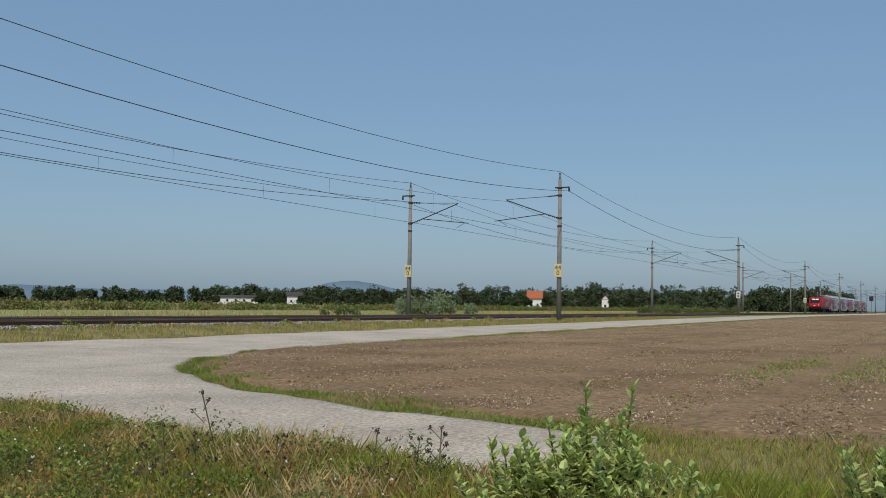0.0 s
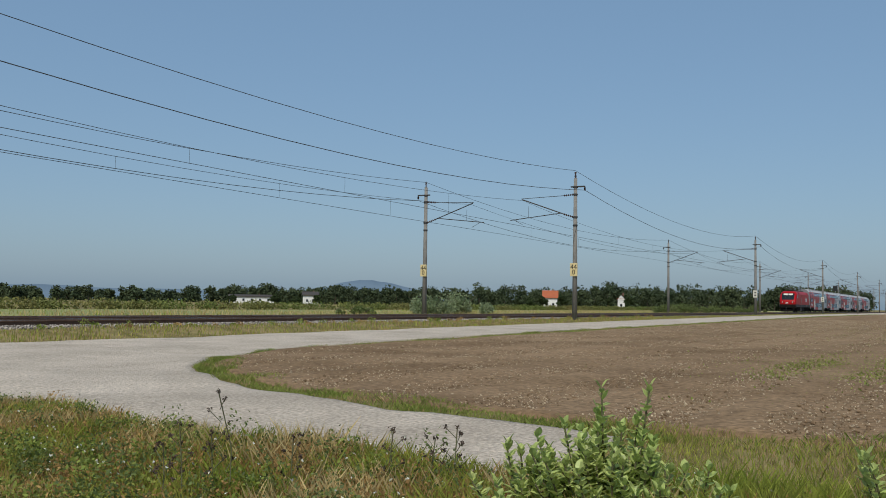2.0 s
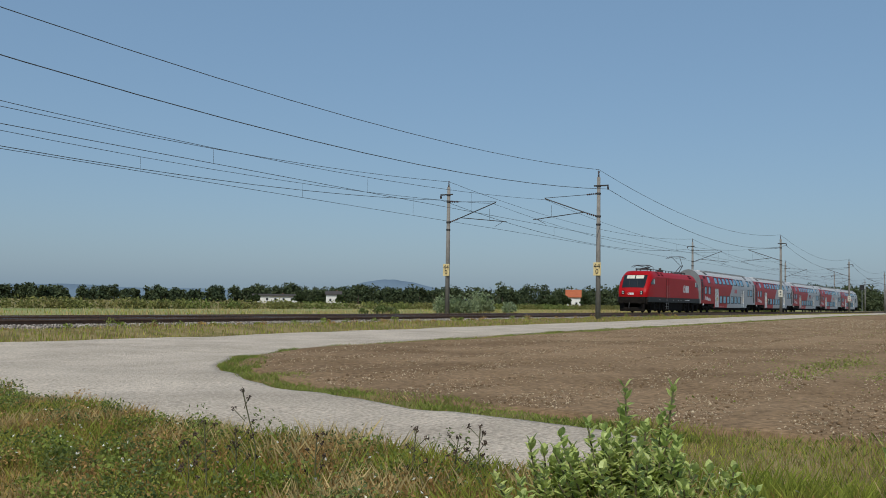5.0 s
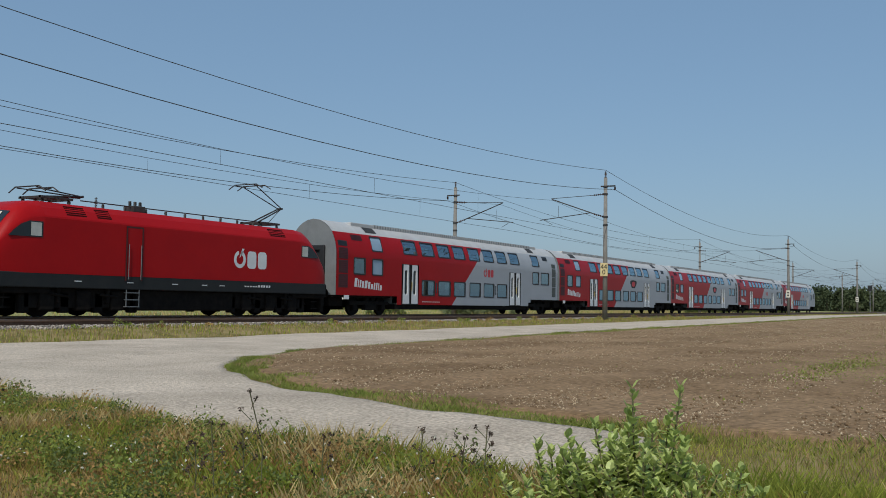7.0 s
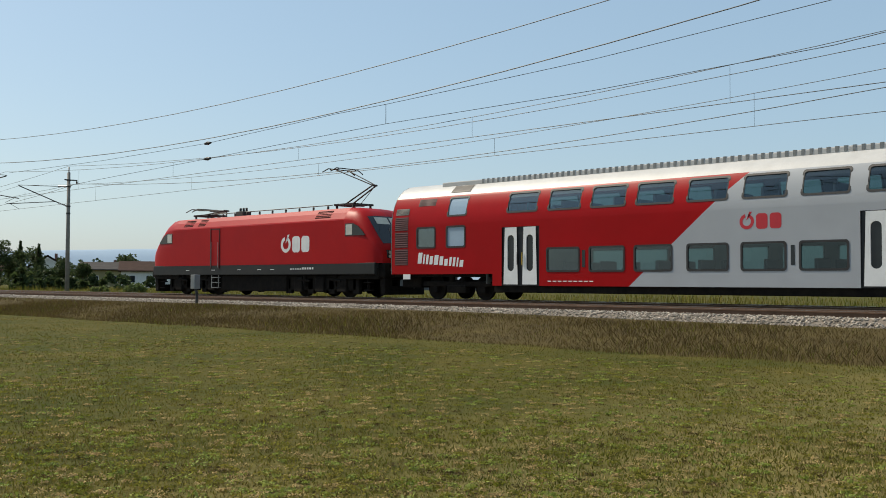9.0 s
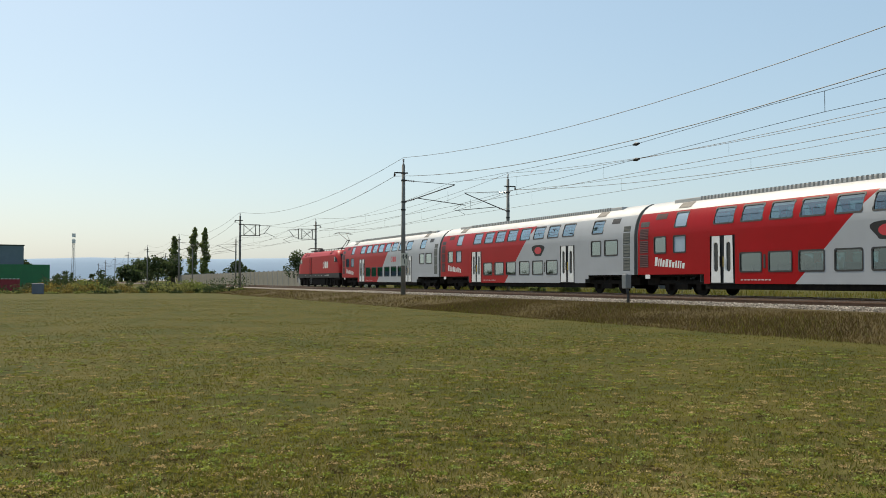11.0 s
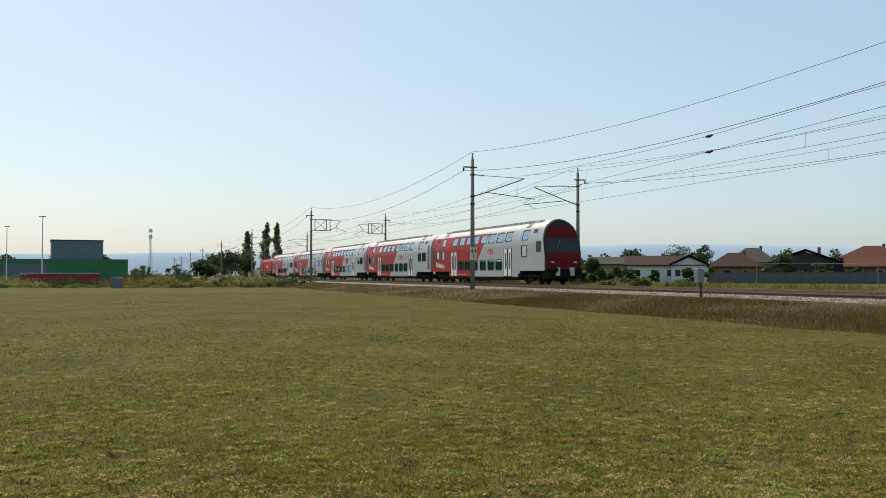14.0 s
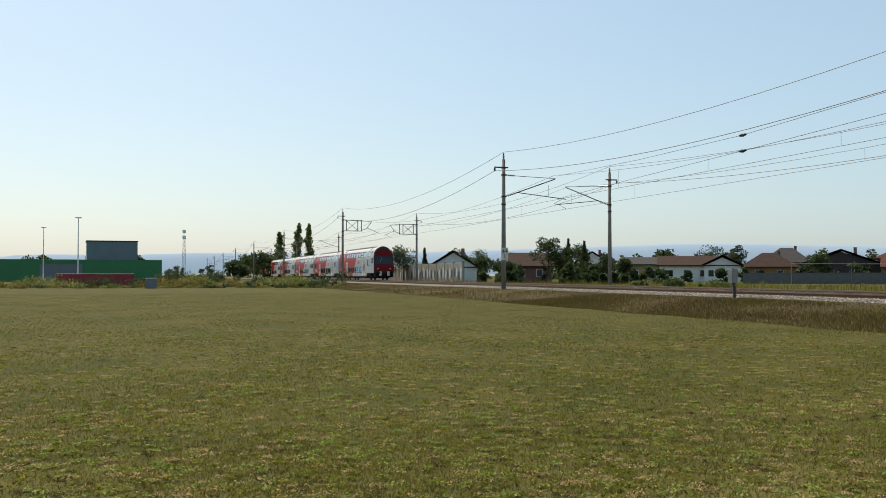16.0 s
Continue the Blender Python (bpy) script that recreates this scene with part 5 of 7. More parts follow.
    for k in ("leaf_dark", "leaf_mid", "leaf_pale", "leaf_hedge", "leaf_near", "leaf_herb"):
        leafy(M[k], 0.35)


env_materials()


def leaf_quads(centers, radii, per, size, rng, shell=0.45, flat=0.0):
    """Leaf quads scattered in ellipsoids; shell: how hollow they are."""
    centers, radii = np.atleast_2d(centers), np.atleast_2d(radii)
    k = len(centers)
    n = k * per
    d = rng.normal(size=(n, 3))
    d /= np.linalg.norm(d, axis=1)[:, None]
    r = (shell + (1 - shell) * rng.random(n) ** 0.6)[:, None]
    c = np.repeat(centers, per, 0) + d * r * np.repeat(radii, per, 0)
    u = rng.normal(size=(n, 3))
    u[:, 2] *= 1 - flat
    u /= np.linalg.norm(u, axis=1)[:, None]
    w = np.cross(u, rng.normal(size=(n, 3)))
    w /= np.linalg.norm(w, axis=1)[:, None]
    s = size * rng.uniform(0.6, 1.35, n)[:, None]
    return np.stack([c - u * s, c + w * s * 0.55, c + u * s, c - w * s * 0.55], 1).reshape(-1, 3)


def crown_blobs(h, spread, rng, n, low=0.35):
    """Sub-crowns of a broad tree of height h, about its foot."""
    cs, rs = [], []
    for i in range(n):
        t = rng.random()
        z = h * (low + (0.88 - low) * t)
        rad = spread * (1 - 0.65 * t) * rng.uniform(0.2, 1.0)
        a = rng.uniform(0, 6.28)
        q = spread * rng.uniform(0.28, 0.5)
        cs.append((rad * math.cos(a), rad * math.sin(a), z))
        rs.append((q, q, q * 0.8))
    return np.array(cs), np.array(rs)


def build_tree(x, y, h, spread, rng, kind="broad", material="leaf_dark", leaf=0.35, per=130, label="", category="tree"):
    g = float(ground_z(x, y))
    t = thing("tree" if kind != "conifer" else "conifer", pose(x, y, g), label or "dark green leafy tree behind the railway", category, "trees near the houses")
    bm = bmesh.new()
    cyl(bm, (0, 0, -0.2), (0, 0, h * 0.45), h * 0.028, h * 0.016, n=8)
    cyl(bm, (0, 0, h * 0.45), (0, 0, h * 0.85), h * 0.016, h * 0.005, n=6)
    for i in range(5):
        a = i * 1.3 + rng.random()
        z = h * (0.3 + 0.1 * i)
        cyl(bm, (0, 0, z), (spread * 0.6 * math.cos(a), spread * 0.6 * math.sin(a), z + h * 0.18), h * 0.009, h * 0.003, n=5)
    part("trunk", bm, M["bark"], t)
    if kind == "conifer":
        zs = np.linspace(0.12, 0.97, 16)
        cs, rs = [], []
        for z in zs:
            w = spread * (1.02 - z) * rng.uniform(0.75, 1.1)
            for k in range(3):
                a = rng.uniform(0, 6.28)
                cs.append((w * 0.4 * math.cos(a), w * 0.4 * math.sin(a), z * h))
                rs.append((w * 0.7, w * 0.7, h * 0.04))
        v = leaf_quads(cs, rs, 40, leaf, rng, 0.2, 0.6)
    elif kind == "poplar":
        zs = np.linspace(0.12, 0.95, 14)
        w = lambda z: spread * (1 - ((z - 0.45) / 0.6) ** 2) * rng.uniform(0.7, 1.15)
        cs = [(rng.uniform(-0.3, 0.3) * spread, rng.uniform(-0.3, 0.3) * spread, z * h) for z in zs]
        rs = [(w(z), w(z), h * 0.07) for z in zs]
        v = leaf_quads(cs, rs, per, leaf, rng, 0.2)
    else:
        cs, rs = crown_blobs(h, spread, rng, 15)
        v = leaf_quads(cs, rs, per, leaf, rng)
    mesh_arrays("crown", v, 4, M[material], parent=t)
    return t


def bush(x, y, w, h, rng, material="leaf_mid", leaf=0.12, n=8, per=160, label="green leafy bush growing beside the railway"):
    g = float(ground_z(x, y))
    t = thing("bush", pose(x, y, g), label, "bush", "bushes")
    bm = bmesh.new()
    for i in range(6):
        a = i * 1.05
        cyl(bm, (0, 0, -0.1), (w * 0.3 * math.cos(a), w * 0.3 * math.sin(a), h * 0.7), 0.03, 0.01, n=5)
    part("branch", bm, M["bark"], t)
    cs, rs = [], []
    for i in range(n):
        a, q = rng.uniform(0, 6.28), rng.uniform(0, 0.95)
        top = h * (1 - 0.6 * q) * rng.uniform(0.65, 1.0)
        r = min(top * 0.45, w * 0.3)
        cs.append((w * 0.5 * q * math.cos(a), w * 0.5 * q * math.sin(a), top - r))
        rs.append((r * 1.2, r * 1.2, r))
        cs.append((w * 0.5 * q * math.cos(a), w * 0.5 * q * math.sin(a), top * 0.35))
        rs.append((r * 1.1, r * 1.1, top * 0.35))
    mesh_arrays("foliage", leaf_quads(cs, rs, per, leaf, rng, 0.3), 4, M[material], parent=t)
    return t


def blades(name, x, y, h, w, material, rng, lean=0.35, label="", category="grass", lift=0.0):
    """Grass: one bent two-piece blade a point."""
    n = len(x)
    z = ground_z(x, y) + lift
    a = rng.uniform(0, 6.28, n)
    b = rng.uniform(0, 6.28, n)
    l = h * lean * rng.random(n)
    ux, uy = np.cos(a) * w, np.sin(a) * w
    mx, my = x + np.cos(b) * l * 0.52, y + np.sin(b) * l * 0.52
    tx, ty = x + np.cos(b) * l, y + np.sin(b) * l
    P = lambda px, py, pz: np.stack([px, py, pz], -1)
    v = np.stack([P(x - ux, y - uy, z - 0.01), P(x + ux, y + uy, z - 0.01), P(mx + ux * 0.7, my + uy * 0.7, z + h * 0.6), P(tx, ty, z + h)], 1)
    return mesh_arrays(name, v.reshape(-1, 3), 4, material, "stuff", label, category)


def patchy(x, y, k=1.0):
    return 0.5 + 0.25 * (np.sin(x * 0.9 * k + 2 * np.sin(y * 0.6 * k)) + np.sin(y * 1.3 * k + 1.7 * np.sin(x * 0.5 * k)))


def off_paving(x, y):
    main = (y > 14.35) & (y < 19.45) & (x > edge(LEFT_EDGE, y))
    side = (y < 14.5) & (y > 2.5) & (x > edge(LEFT_EDGE, y)) & (x < edge(RIGHT_EDGE, y))
    slab = (x > 4.25) & (x < 6.9) & (y > 10.2 + (x - 4.25) * 1.15) & (y < 14.4 + (x - 4.5) * 0.4)
    return ~(main | side | slab)


def build_grass():
    rng = np.random.default_rng(11)
    # mown lawn, denser near the verge where the viewer stands
    n = 470000
    a = np.radians(rng.uniform(-46, 104, n))
    d = 4.6 * (75 / 4.6) ** (rng.random(n) ** 0.95)
    x, y = -np.sin(a) * d, np.cos(a) * d
    k = (y < 16.0) & (x < edge(LEFT_EDGE, y) - 1.2) & off_paving(x, y)
    x, y, d = x[k], y[k], d[k]
    p = patchy(x, y)
    green = rng.random(len(x)) < 0.5 + 0.2 * p
    h = rng.uniform(0.012, 0.034, len(x)) * (0.6 + 0.7 * p)
    w = 0.0024 + 0.00034 * d
    blades("lawn_grass", x[green], y[green], h[green], w[green], M["lawn_blade"], rng, 1.3, "short dry yellow-green mown grass")
    pale = ~green & (rng.random(len(x)) < 0.75 * sm(-7.5, 2, x))
    green = green & (rng.random(len(x)) > 0.45 * sm(-7.5, 2, x))
    blades("lawn_pale_straw", x[pale], y[pale], h[pale] * 0.9, w[pale], M["dry_blade"], rng, 1.6, "pale withered grass beside the lane")
    green = green | pale
    blades("lawn_straw", x[~green], y[~green], h[~green] * 0.8, w[~green], M["lawn_straw"], rng, 1.6, "dry straw among the mown grass")
    # the same sward close round the viewer's feet
    a, d = rng.uniform(0, 6.28, 26000), 7.0 * np.sqrt(rng.random(26000))
    x, y = d * np.cos(a), d * np.sin(a)
    k = (x < edge(LEFT_EDGE, y) - 1.2) & ((d < 4.7) | (y < -0.8))
    x, y = x[k], y[k]
    blades("standing_place_grass", x, y, rng.uniform(0.015, 0.045, len(x)), np.full(len(x), 0.004), M["lawn_tuft"], rng, 1.3, "short trodden yellow-green grass")
    # low broad tufts and pale litter in the near sward
    for name, n, leaf, m, label in (("lawn_tufts", 2600, 0.013, "leaf_herb", "low green tufts in the mown grass"), ("lawn_clumps", 4200, 0.012, "lawn_tuft", "thicker yellow-green clumps in the mown grass"), ("lawn_litter", 2600, 0.010, "dry_blade", "pale dry litter between the grass tufts"), ("lawn_dark_thatch", 900, 0.010, "bank_blade", "dark dead thatch between the grass tufts")):
        a = np.radians(rng.uniform(-10, 104, n))
        d = 4.7 * (26 / 4.7) ** rng.random(n)
        x, y = -np.sin(a) * d, np.cos(a) * d
        k = (y < 14.5) & (x < edge(LEFT_EDGE, y) - (2.6 if name == "lawn_litter" else 7.0)) & off_paving(x, y)
        x, y = x[k], y[k]
        f = rng.uniform(0.04, 0.12, len(x))
        cs = np.stack([x, y, ground_z(x, y) + 0.016], -1)
        mesh_arrays(name, leaf_quads(cs, np.stack([f, f, np.full(len(x), 0.009)], -1), 30, leaf, rng, 0.1, 0.5), 4, M[m], "stuff", label, "grass")
    # tall dead grass on the embankment
    n = 85000
    x = np.concatenate([rng.uniform(-45, 8, n), -45 - 110 * rng.random(22000) ** 1.3])
    y = 16.0 + 5.9 * rng.random(len(x)) ** 1.25
    k = off_paving(x, y)
    x, y = x[k], y[k]
    p = patchy(x, y, 0.7)
    h = rng.uniform(0.05, 0.17, len(x)) * (0.55 + p) * (0.6 + 0.4 * sm(16.0, 17.0, y)) * (1 - 0.7 * sm(19.8, 21.6, y))
    wd = 0.0035 + 0.0002 * np.abs(x)
    g = rng.random(len(x)) < 0.10 + 0.18 * (p > 0.6)
    blades("embankment_grass", x[~g], y[~g], h[~g], wd[~g], M["bank_blade"], rng, 1.0, "tall dead brown grass on the railway bank")
    blades("embankment_weeds", x[g], y[g], h[g] * 0.9, wd[g], M["lawn_blade"], rng, 0.6, "green weeds among the dead grass on the bank")
    # strip between lane and ballast
    n = 30000
    x = 8 + 190 * rng.random(n) ** 1.7
    y = rng.uniform(19.5, 22.4, n)
    h = rng.uniform(0.03, 0.13, n) * (0.4 + patchy(x, y))
    w = 0.007 + 0.0003 * x
    g = rng.random(n) < 0.4
    blades("strip_straw", x[~g], y[~g], h[~g], w[~g], M["dry_blade"], rng, 0.6, "dry yellow grass strip between lane and track")
    blades("strip_weeds", x[g], y[g], h[g] * 1.2, w[g], M["green_blade"], rng, 0.5, "low green weeds between lane and track")
    for name, n, m, label in (("track_weeds", 150, "leaf_herb", "green weeds standing on the track shoulder"), ("track_dry_weeds", 130, "rust_blade", "dry brown weeds standing on the track shoulder")):
        x = 7 + 75 * rng.random(n) ** 1.3
        y = rng.uniform(21.5, 22.6, n)
        h = rng.uniform(0.06, 0.3, n) * (0.5 + patchy(x, y, 0.8))
        cs = np.stack([x, y, np.interp(y, [21.45, 22.0, 22.5, 22.9], [0.36, 0.52, 0.66, 0.70]) + h * 0.5], -1)
        mesh_arrays(name, leaf_quads(cs, np.stack([h * 0.7 + 0.08, h * 0.5 + 0.05, h * 0.6], -1), 60, 0.035, rng, 0.1), 4, M[m], "stuff", label, "weeds")
    # far side of the track
    n = 42000
    x = rng.uniform(-130, 190, n)
    y = 31.6 + rng.random(n) ** 1.5 * 32
    h = rng.uniform(0.15, 0.55, n) * (0.4 + patchy(x, y, 0.4))
    h = h * np.where(x < 0, 1.0, 0.6)
    w = np.where(x < 0, 0.02, 0.028)
    g = rng.random(n) < np.where(x < 0, 0.75, 0.3)
    for name, k, m, label in (("meadow_straw", ~g & (x > 0), "straw_blade", "tall pale dry meadow grass beyond the tracks"), ("meadow_green", g & (x > 0), "green_blade", "green meadow grass beyond the tracks"),
                              ("garden_meadow_straw", ~g & (x <= 0), "lawn_straw", "dull dry grass before the gardens"), ("garden_meadow_green", g & (x <= 0), "lawn_blade", "rank olive-green grass before the gardens")):
        blades(name, x[k], y[k], h[k], w[k], M[m], rng, 0.5, label)
    # weedy verge between lawn and side lane
    n = 190000
    y = rng.uniform(-3, 17.5, n)
    x = edge(LEFT_EDGE, y) - 0.02 - 3.0 * rng.random(n) ** 1.25
    k = off_paving(x, y) & (np.hypot(x, y) > 4.2)
    x, y = x[k], y[k]
    p = patchy(x, y, 1.6)
    near = np.clip((edge(LEFT_EDGE, y) - x) / 3.0, 0, 1)
    h = rng.uniform(0.06, 0.30, len(x)) * (0.45 + 0.9 * p) * (1 - 0.6 * near ** 2)
    h = h * np.interp(y, [0.5, 1.5, 3.0, 5.0, 9.0], [1.3, 1.2, 0.95, 0.75, 0.8])
    r = 0.45 * rng.random(len(x)) + 0.55 * patchy(x + 0.3 * y, y, 2.9)
    for name, k, m, s, label in (("verge_green", r < 0.45, "green_blade", 1.0, "tall green weeds in the lane verge"), ("verge_straw", r > 0.70, "straw_blade", 1.1, "tall yellow straw in the lane verge"),
                                 ("verge_brown", (r >= 0.45) & (r <= 0.70), "rust_blade", 0.85, "withered brown grass in the lane verge")):
        blades(name, x[k], y[k], h[k] * s, np.full(k.sum(), 0.0028), M[m], rng, 0.8, label)
    # grass where the side lane fades out
    n = 42000
    y = rng.uniform(-5, 2.9, n)
    x = rng.uniform(4.2, 8.7, n)
    k = (np.hypot(x, y) > 4.3) & off_paving(x, y)
    x, y = x[k], y[k]
    h = rng.uniform(0.02, 0.10, len(x)) * (0.4 + 0.9 * patchy(x, y, 1.8))
    g = rng.random(len(x)) < 0.6
    blades("overgrown_green", x[g], y[g], h[g], np.full(g.sum(), 0.0034), M["green_blade"], rng, 0.8, "green grass covering the end of the side lane")
    blades("overgrown_straw", x[~g], y[~g], h[~g], np.full((~g).sum(), 0.003), M["dry_blade"], rng, 0.9, "dry grass covering the end of the side lane")
    # broad-leaved weeds in the verge
    for name, n, size, leaf, m, label in (("verge_herbs", 250, 0.17, 0.016, "leaf_herb", "low leafy green herbs in the verge"), ("verge_weeds", 360, 0.19, 0.014, "leaf_mid", "bushy dull green weeds along the lane"),
                                          ("verge_withered_weeds", 300, 0.17, 0.013, "rust_blade", "withered rusty weeds along the lane")):
        y = rng.uniform(-2, 16.8, n)
        x = edge(LEFT_EDGE, y) - 0.12 - 2.1 * rng.random(n) ** 1.3
        k = off_paving(x, y) & (np.hypot(x, y) > 4.4)
        x, y = x[k], y[k]
        f = rng.uniform(0.5, 1.25, len(x))
        tall = rng.uniform(0.5, 1.2, len(x))
        cs = np.stack([x, y, ground_z(x, y) + size * f * tall * 0.7], -1)
        rs = np.stack([size * f, size * f, size * f * tall * 0.8], -1)
        mesh_arrays(name, leaf_quads(cs, rs, 150, leaf, rng, 0.1), 4, M[m], "stuff", label, "weeds")
    # grass margins of the field
    n = 46000
    y = np.concatenate([rng.uniform(-6, 13.9, n), rng.uniform(13.55, 14.5, n)])
    x = np.concatenate([edge(RIGHT_EDGE, y[:n]) + 0.05 + (0.35 + 0.9 * patchy(y[:n] * 1.7, y[:n], 1.1)) * rng.random(n) ** 1.3, 16 + 170 * rng.random(n) ** 1.8])
    k = (x > edge(RIGHT_EDGE, y) + 0.02) & (rng.random(len(x)) < 0.15 + 1.1 * patchy(x, y, 3.1) ** 1.5)
    x, y = x[k], y[k]
    h = rng.uniform(0.015, 0.075, len(x)) * (0.35 + 1.1 * patchy(x, y, 2.3))
    dry = rng.random(len(x)) < 0.12 + 0.5 * (patchy(x + 3, y, 1.9) > 0.6)
    w = 0.0035 + 0.00025 * np.abs(x)
    blades("field_margin", x[~dry], y[~dry], h[~dry], w[~dry], M["leaf_herb"], rng, 1.4, "green grass margin along the field")
    blades("field_margin_dry", x[dry], y[dry], h[dry] * 0.7, w[dry], M["dry_blade"], rng, 1.6, "withered patches in the field margin")
    # sprouting green patches in the field
    x = np.concatenate([rng.normal(19.5, 2.6, 2600), rng.normal(48, 12, 5000)])
    y = np.concatenate([rng.normal(2.0, 0.9, 2600), rng.normal(-2, 5, 5000)])
    blades("field_sprouts", x, y, rng.uniform(0.012, 0.03, len(x)), np.full(len(x), 0.016), M["leaf_herb"], rng, 2.0, "sparse green sprouts in the ploughed field", lift=0.03)
    # clods and stones in the field
    n = 110000
    x = 8.6 + 75 * rng.random(n) ** 1.9
    y = rng.uniform(-12, 13.3, n)
    k = x > edge(RIGHT_EDGE, y) + 0.9
    x, y = x[k], y[k]
    z = ground_z(x, y) + 0.03
    r = rng.gamma(1.5, 0.0036, len(x)) + 0.0042 + 0.0002 * x
    pale = rng.random(len(x)) < 0.6
    stones("field_clods", x[~pale], y[~pale], z[~pale], r[~pale], M["soil_clod"], rng, "crumbly brown clods of the ploughed field", "clods")
    stones("field_stones", x[pale], y[pale], z[pale], r[pale] * 0.8, M["soil_pale"], rng, "pale stones and stubble scattered over the field", "stones")
    # dry stalks with dark seed heads standing above the verge
    for i, (x, y, h) in enumerate(((4.75, 3.98, 0.70), (4.57, 4.19, 0.52), (4.70, 4.05, 0.45), (5.0, 3.68, 0.40), (5.35, 3.2, 0.42), (5.5, 3.0, 0.36), (5.6, 2.9, 0.42), (5.0, 6.9, 0.72), (4.5, 4.3, 0.40))):
        g = float(ground_z(x, y))
        st = thing("weed_stalk", pose(x, y, g, 0, 0, 40 * i), "thin dry weed stalk with dark seed heads", "weed", "weed stalks")
        bm = bmesh.new()
        pts = [(0, 0, -0.05), (0.02, 0.01, h * 0.5), (0.01 - 0.1 * (i == 0), 0.03, h)]
        tube(bm, pts, 0.004, 5)
        part("stalk", bm, M["stem"], st)
        tips = [pts[-1]]
        for k in range(6):
            t = 0.35 + 0.1 * k
            p = Vector(pts[0]).lerp(Vector(pts[-1]), t)
            q = p + Vector((0.07 * math.cos(k * 2.1), 0.07 * math.sin(k * 2.1), 0.07))
            bm = bmesh.new()
            cyl(bm, p, q, 0.0025, n=4)
            part("twig", bm, M["stem"], st)
            tips.append(tuple(q))
        r_ = np.random.default_rng(50 + i)
        mesh_arrays("seed_head", leaf_quads(np.array(tips), np.full((len(tips), 3), 0.018), 12, 0.011, r_, 0.1), 4, M["seed_head"], "stuff", parent=st)
    # tiny pale flowers
    n = 240
    y = rng.uniform(0, 9, n)
    x = edge(LEFT_EDGE, y) - 0.2 - 1.9 * rng.random(n)
    z = ground_z(x, y) + rng.uniform(0.12, 0.32, n)
    mesh_arrays("verge_flowers", leaf_quads(np.stack([x, y, z], -1), np.full((n, 3), 0.006), 2, 0.010, rng), 4, M["flower"], "stuff", "tiny pale flowers in the verge", "flowers")


def shrub(x, y, h, rng, stems, tall=()):
    """A leafy young shrub: arching stems with paired pointed leaves."""
    g = float(ground_z(x, y))
    t = thing("shrub", pose(x, y, g), "leafy pale green young shrub with upright shoots", "shrub", "shrubs")
    bm = bmesh.new()
    quads = []
    for i in range(stems):
        a = rng.uniform(0, 6.28)
        out = rng.uniform(0.05, 0.42)
        top = Vector((out * math.cos(a), out * math.sin(a), h * rng.uniform(0.45, 0.72) * (1.15 - out * 0.6)))
        if i < len(tall):
            top = Vector((tall[i][0], tall[i][1], tall[i][2]))
        foot = Vector((top.x * 0.25, top.y * 0.25, -0.05))
        mid = foot.lerp(top, 0.5) + Vector((top.x * 0.12, top.y * 0.12, 0.05))
        tube(bm, [foot, mid, top], 0.005, 5)
        n = int(10 + 15 * top.z)
        for k in range(n):
            u = 0.22 + 0.78 * k / (n - 1)
            p = foot.lerp(mid, u * 2) if u < 0.5 else mid.lerp(top, u * 2 - 1)
            for s in (0, 1):
                b = k * 1.9 + s * math.pi + rng.uniform(-0.4, 0.4)
                le = rng.uniform(0.05, 0.088) * (1.15 - 0.4 * u)
                up = rng.uniform(0.25, 0.9) + 1.0 * (u > 0.9)
                d = Vector((math.cos(b), math.sin(b), up)).normalized()
                sd = d.cross(Vector((0, 0, 1))).normalized()
                nrm = sd.cross(d)
                p = p + d * 0.008
                m1 = p + d * le * 0.38 - nrm * le * 0.05
                m2 = p + d * le * 0.72 - nrm * le * 0.02
                e = p + d * le - nrm * le * rng.uniform(-0.05, 0.2)
                for sg in (1, -1):
                    w1, w2 = sd * sg * le * 0.33 + nrm * le * 0.10, sd * sg * le * 0.24 + nrm * le * 0.07
                    quads.append((p, m1, m1 + w1, p + (m1 - p) * 0.35 + w1 * 0.6))
                    quads.append((m1, m2, m2 + w2, m1 + w1))
                    quads.append((m2, e, e, m2 + w2))
    part("branch", bm, M["stem"], t)
    v = np.array([[tuple(q) for q in f] for f in quads]).reshape(-1, 3)
    mesh_arrays("foliage", v, 4, M["leaf_near"], parent=t)


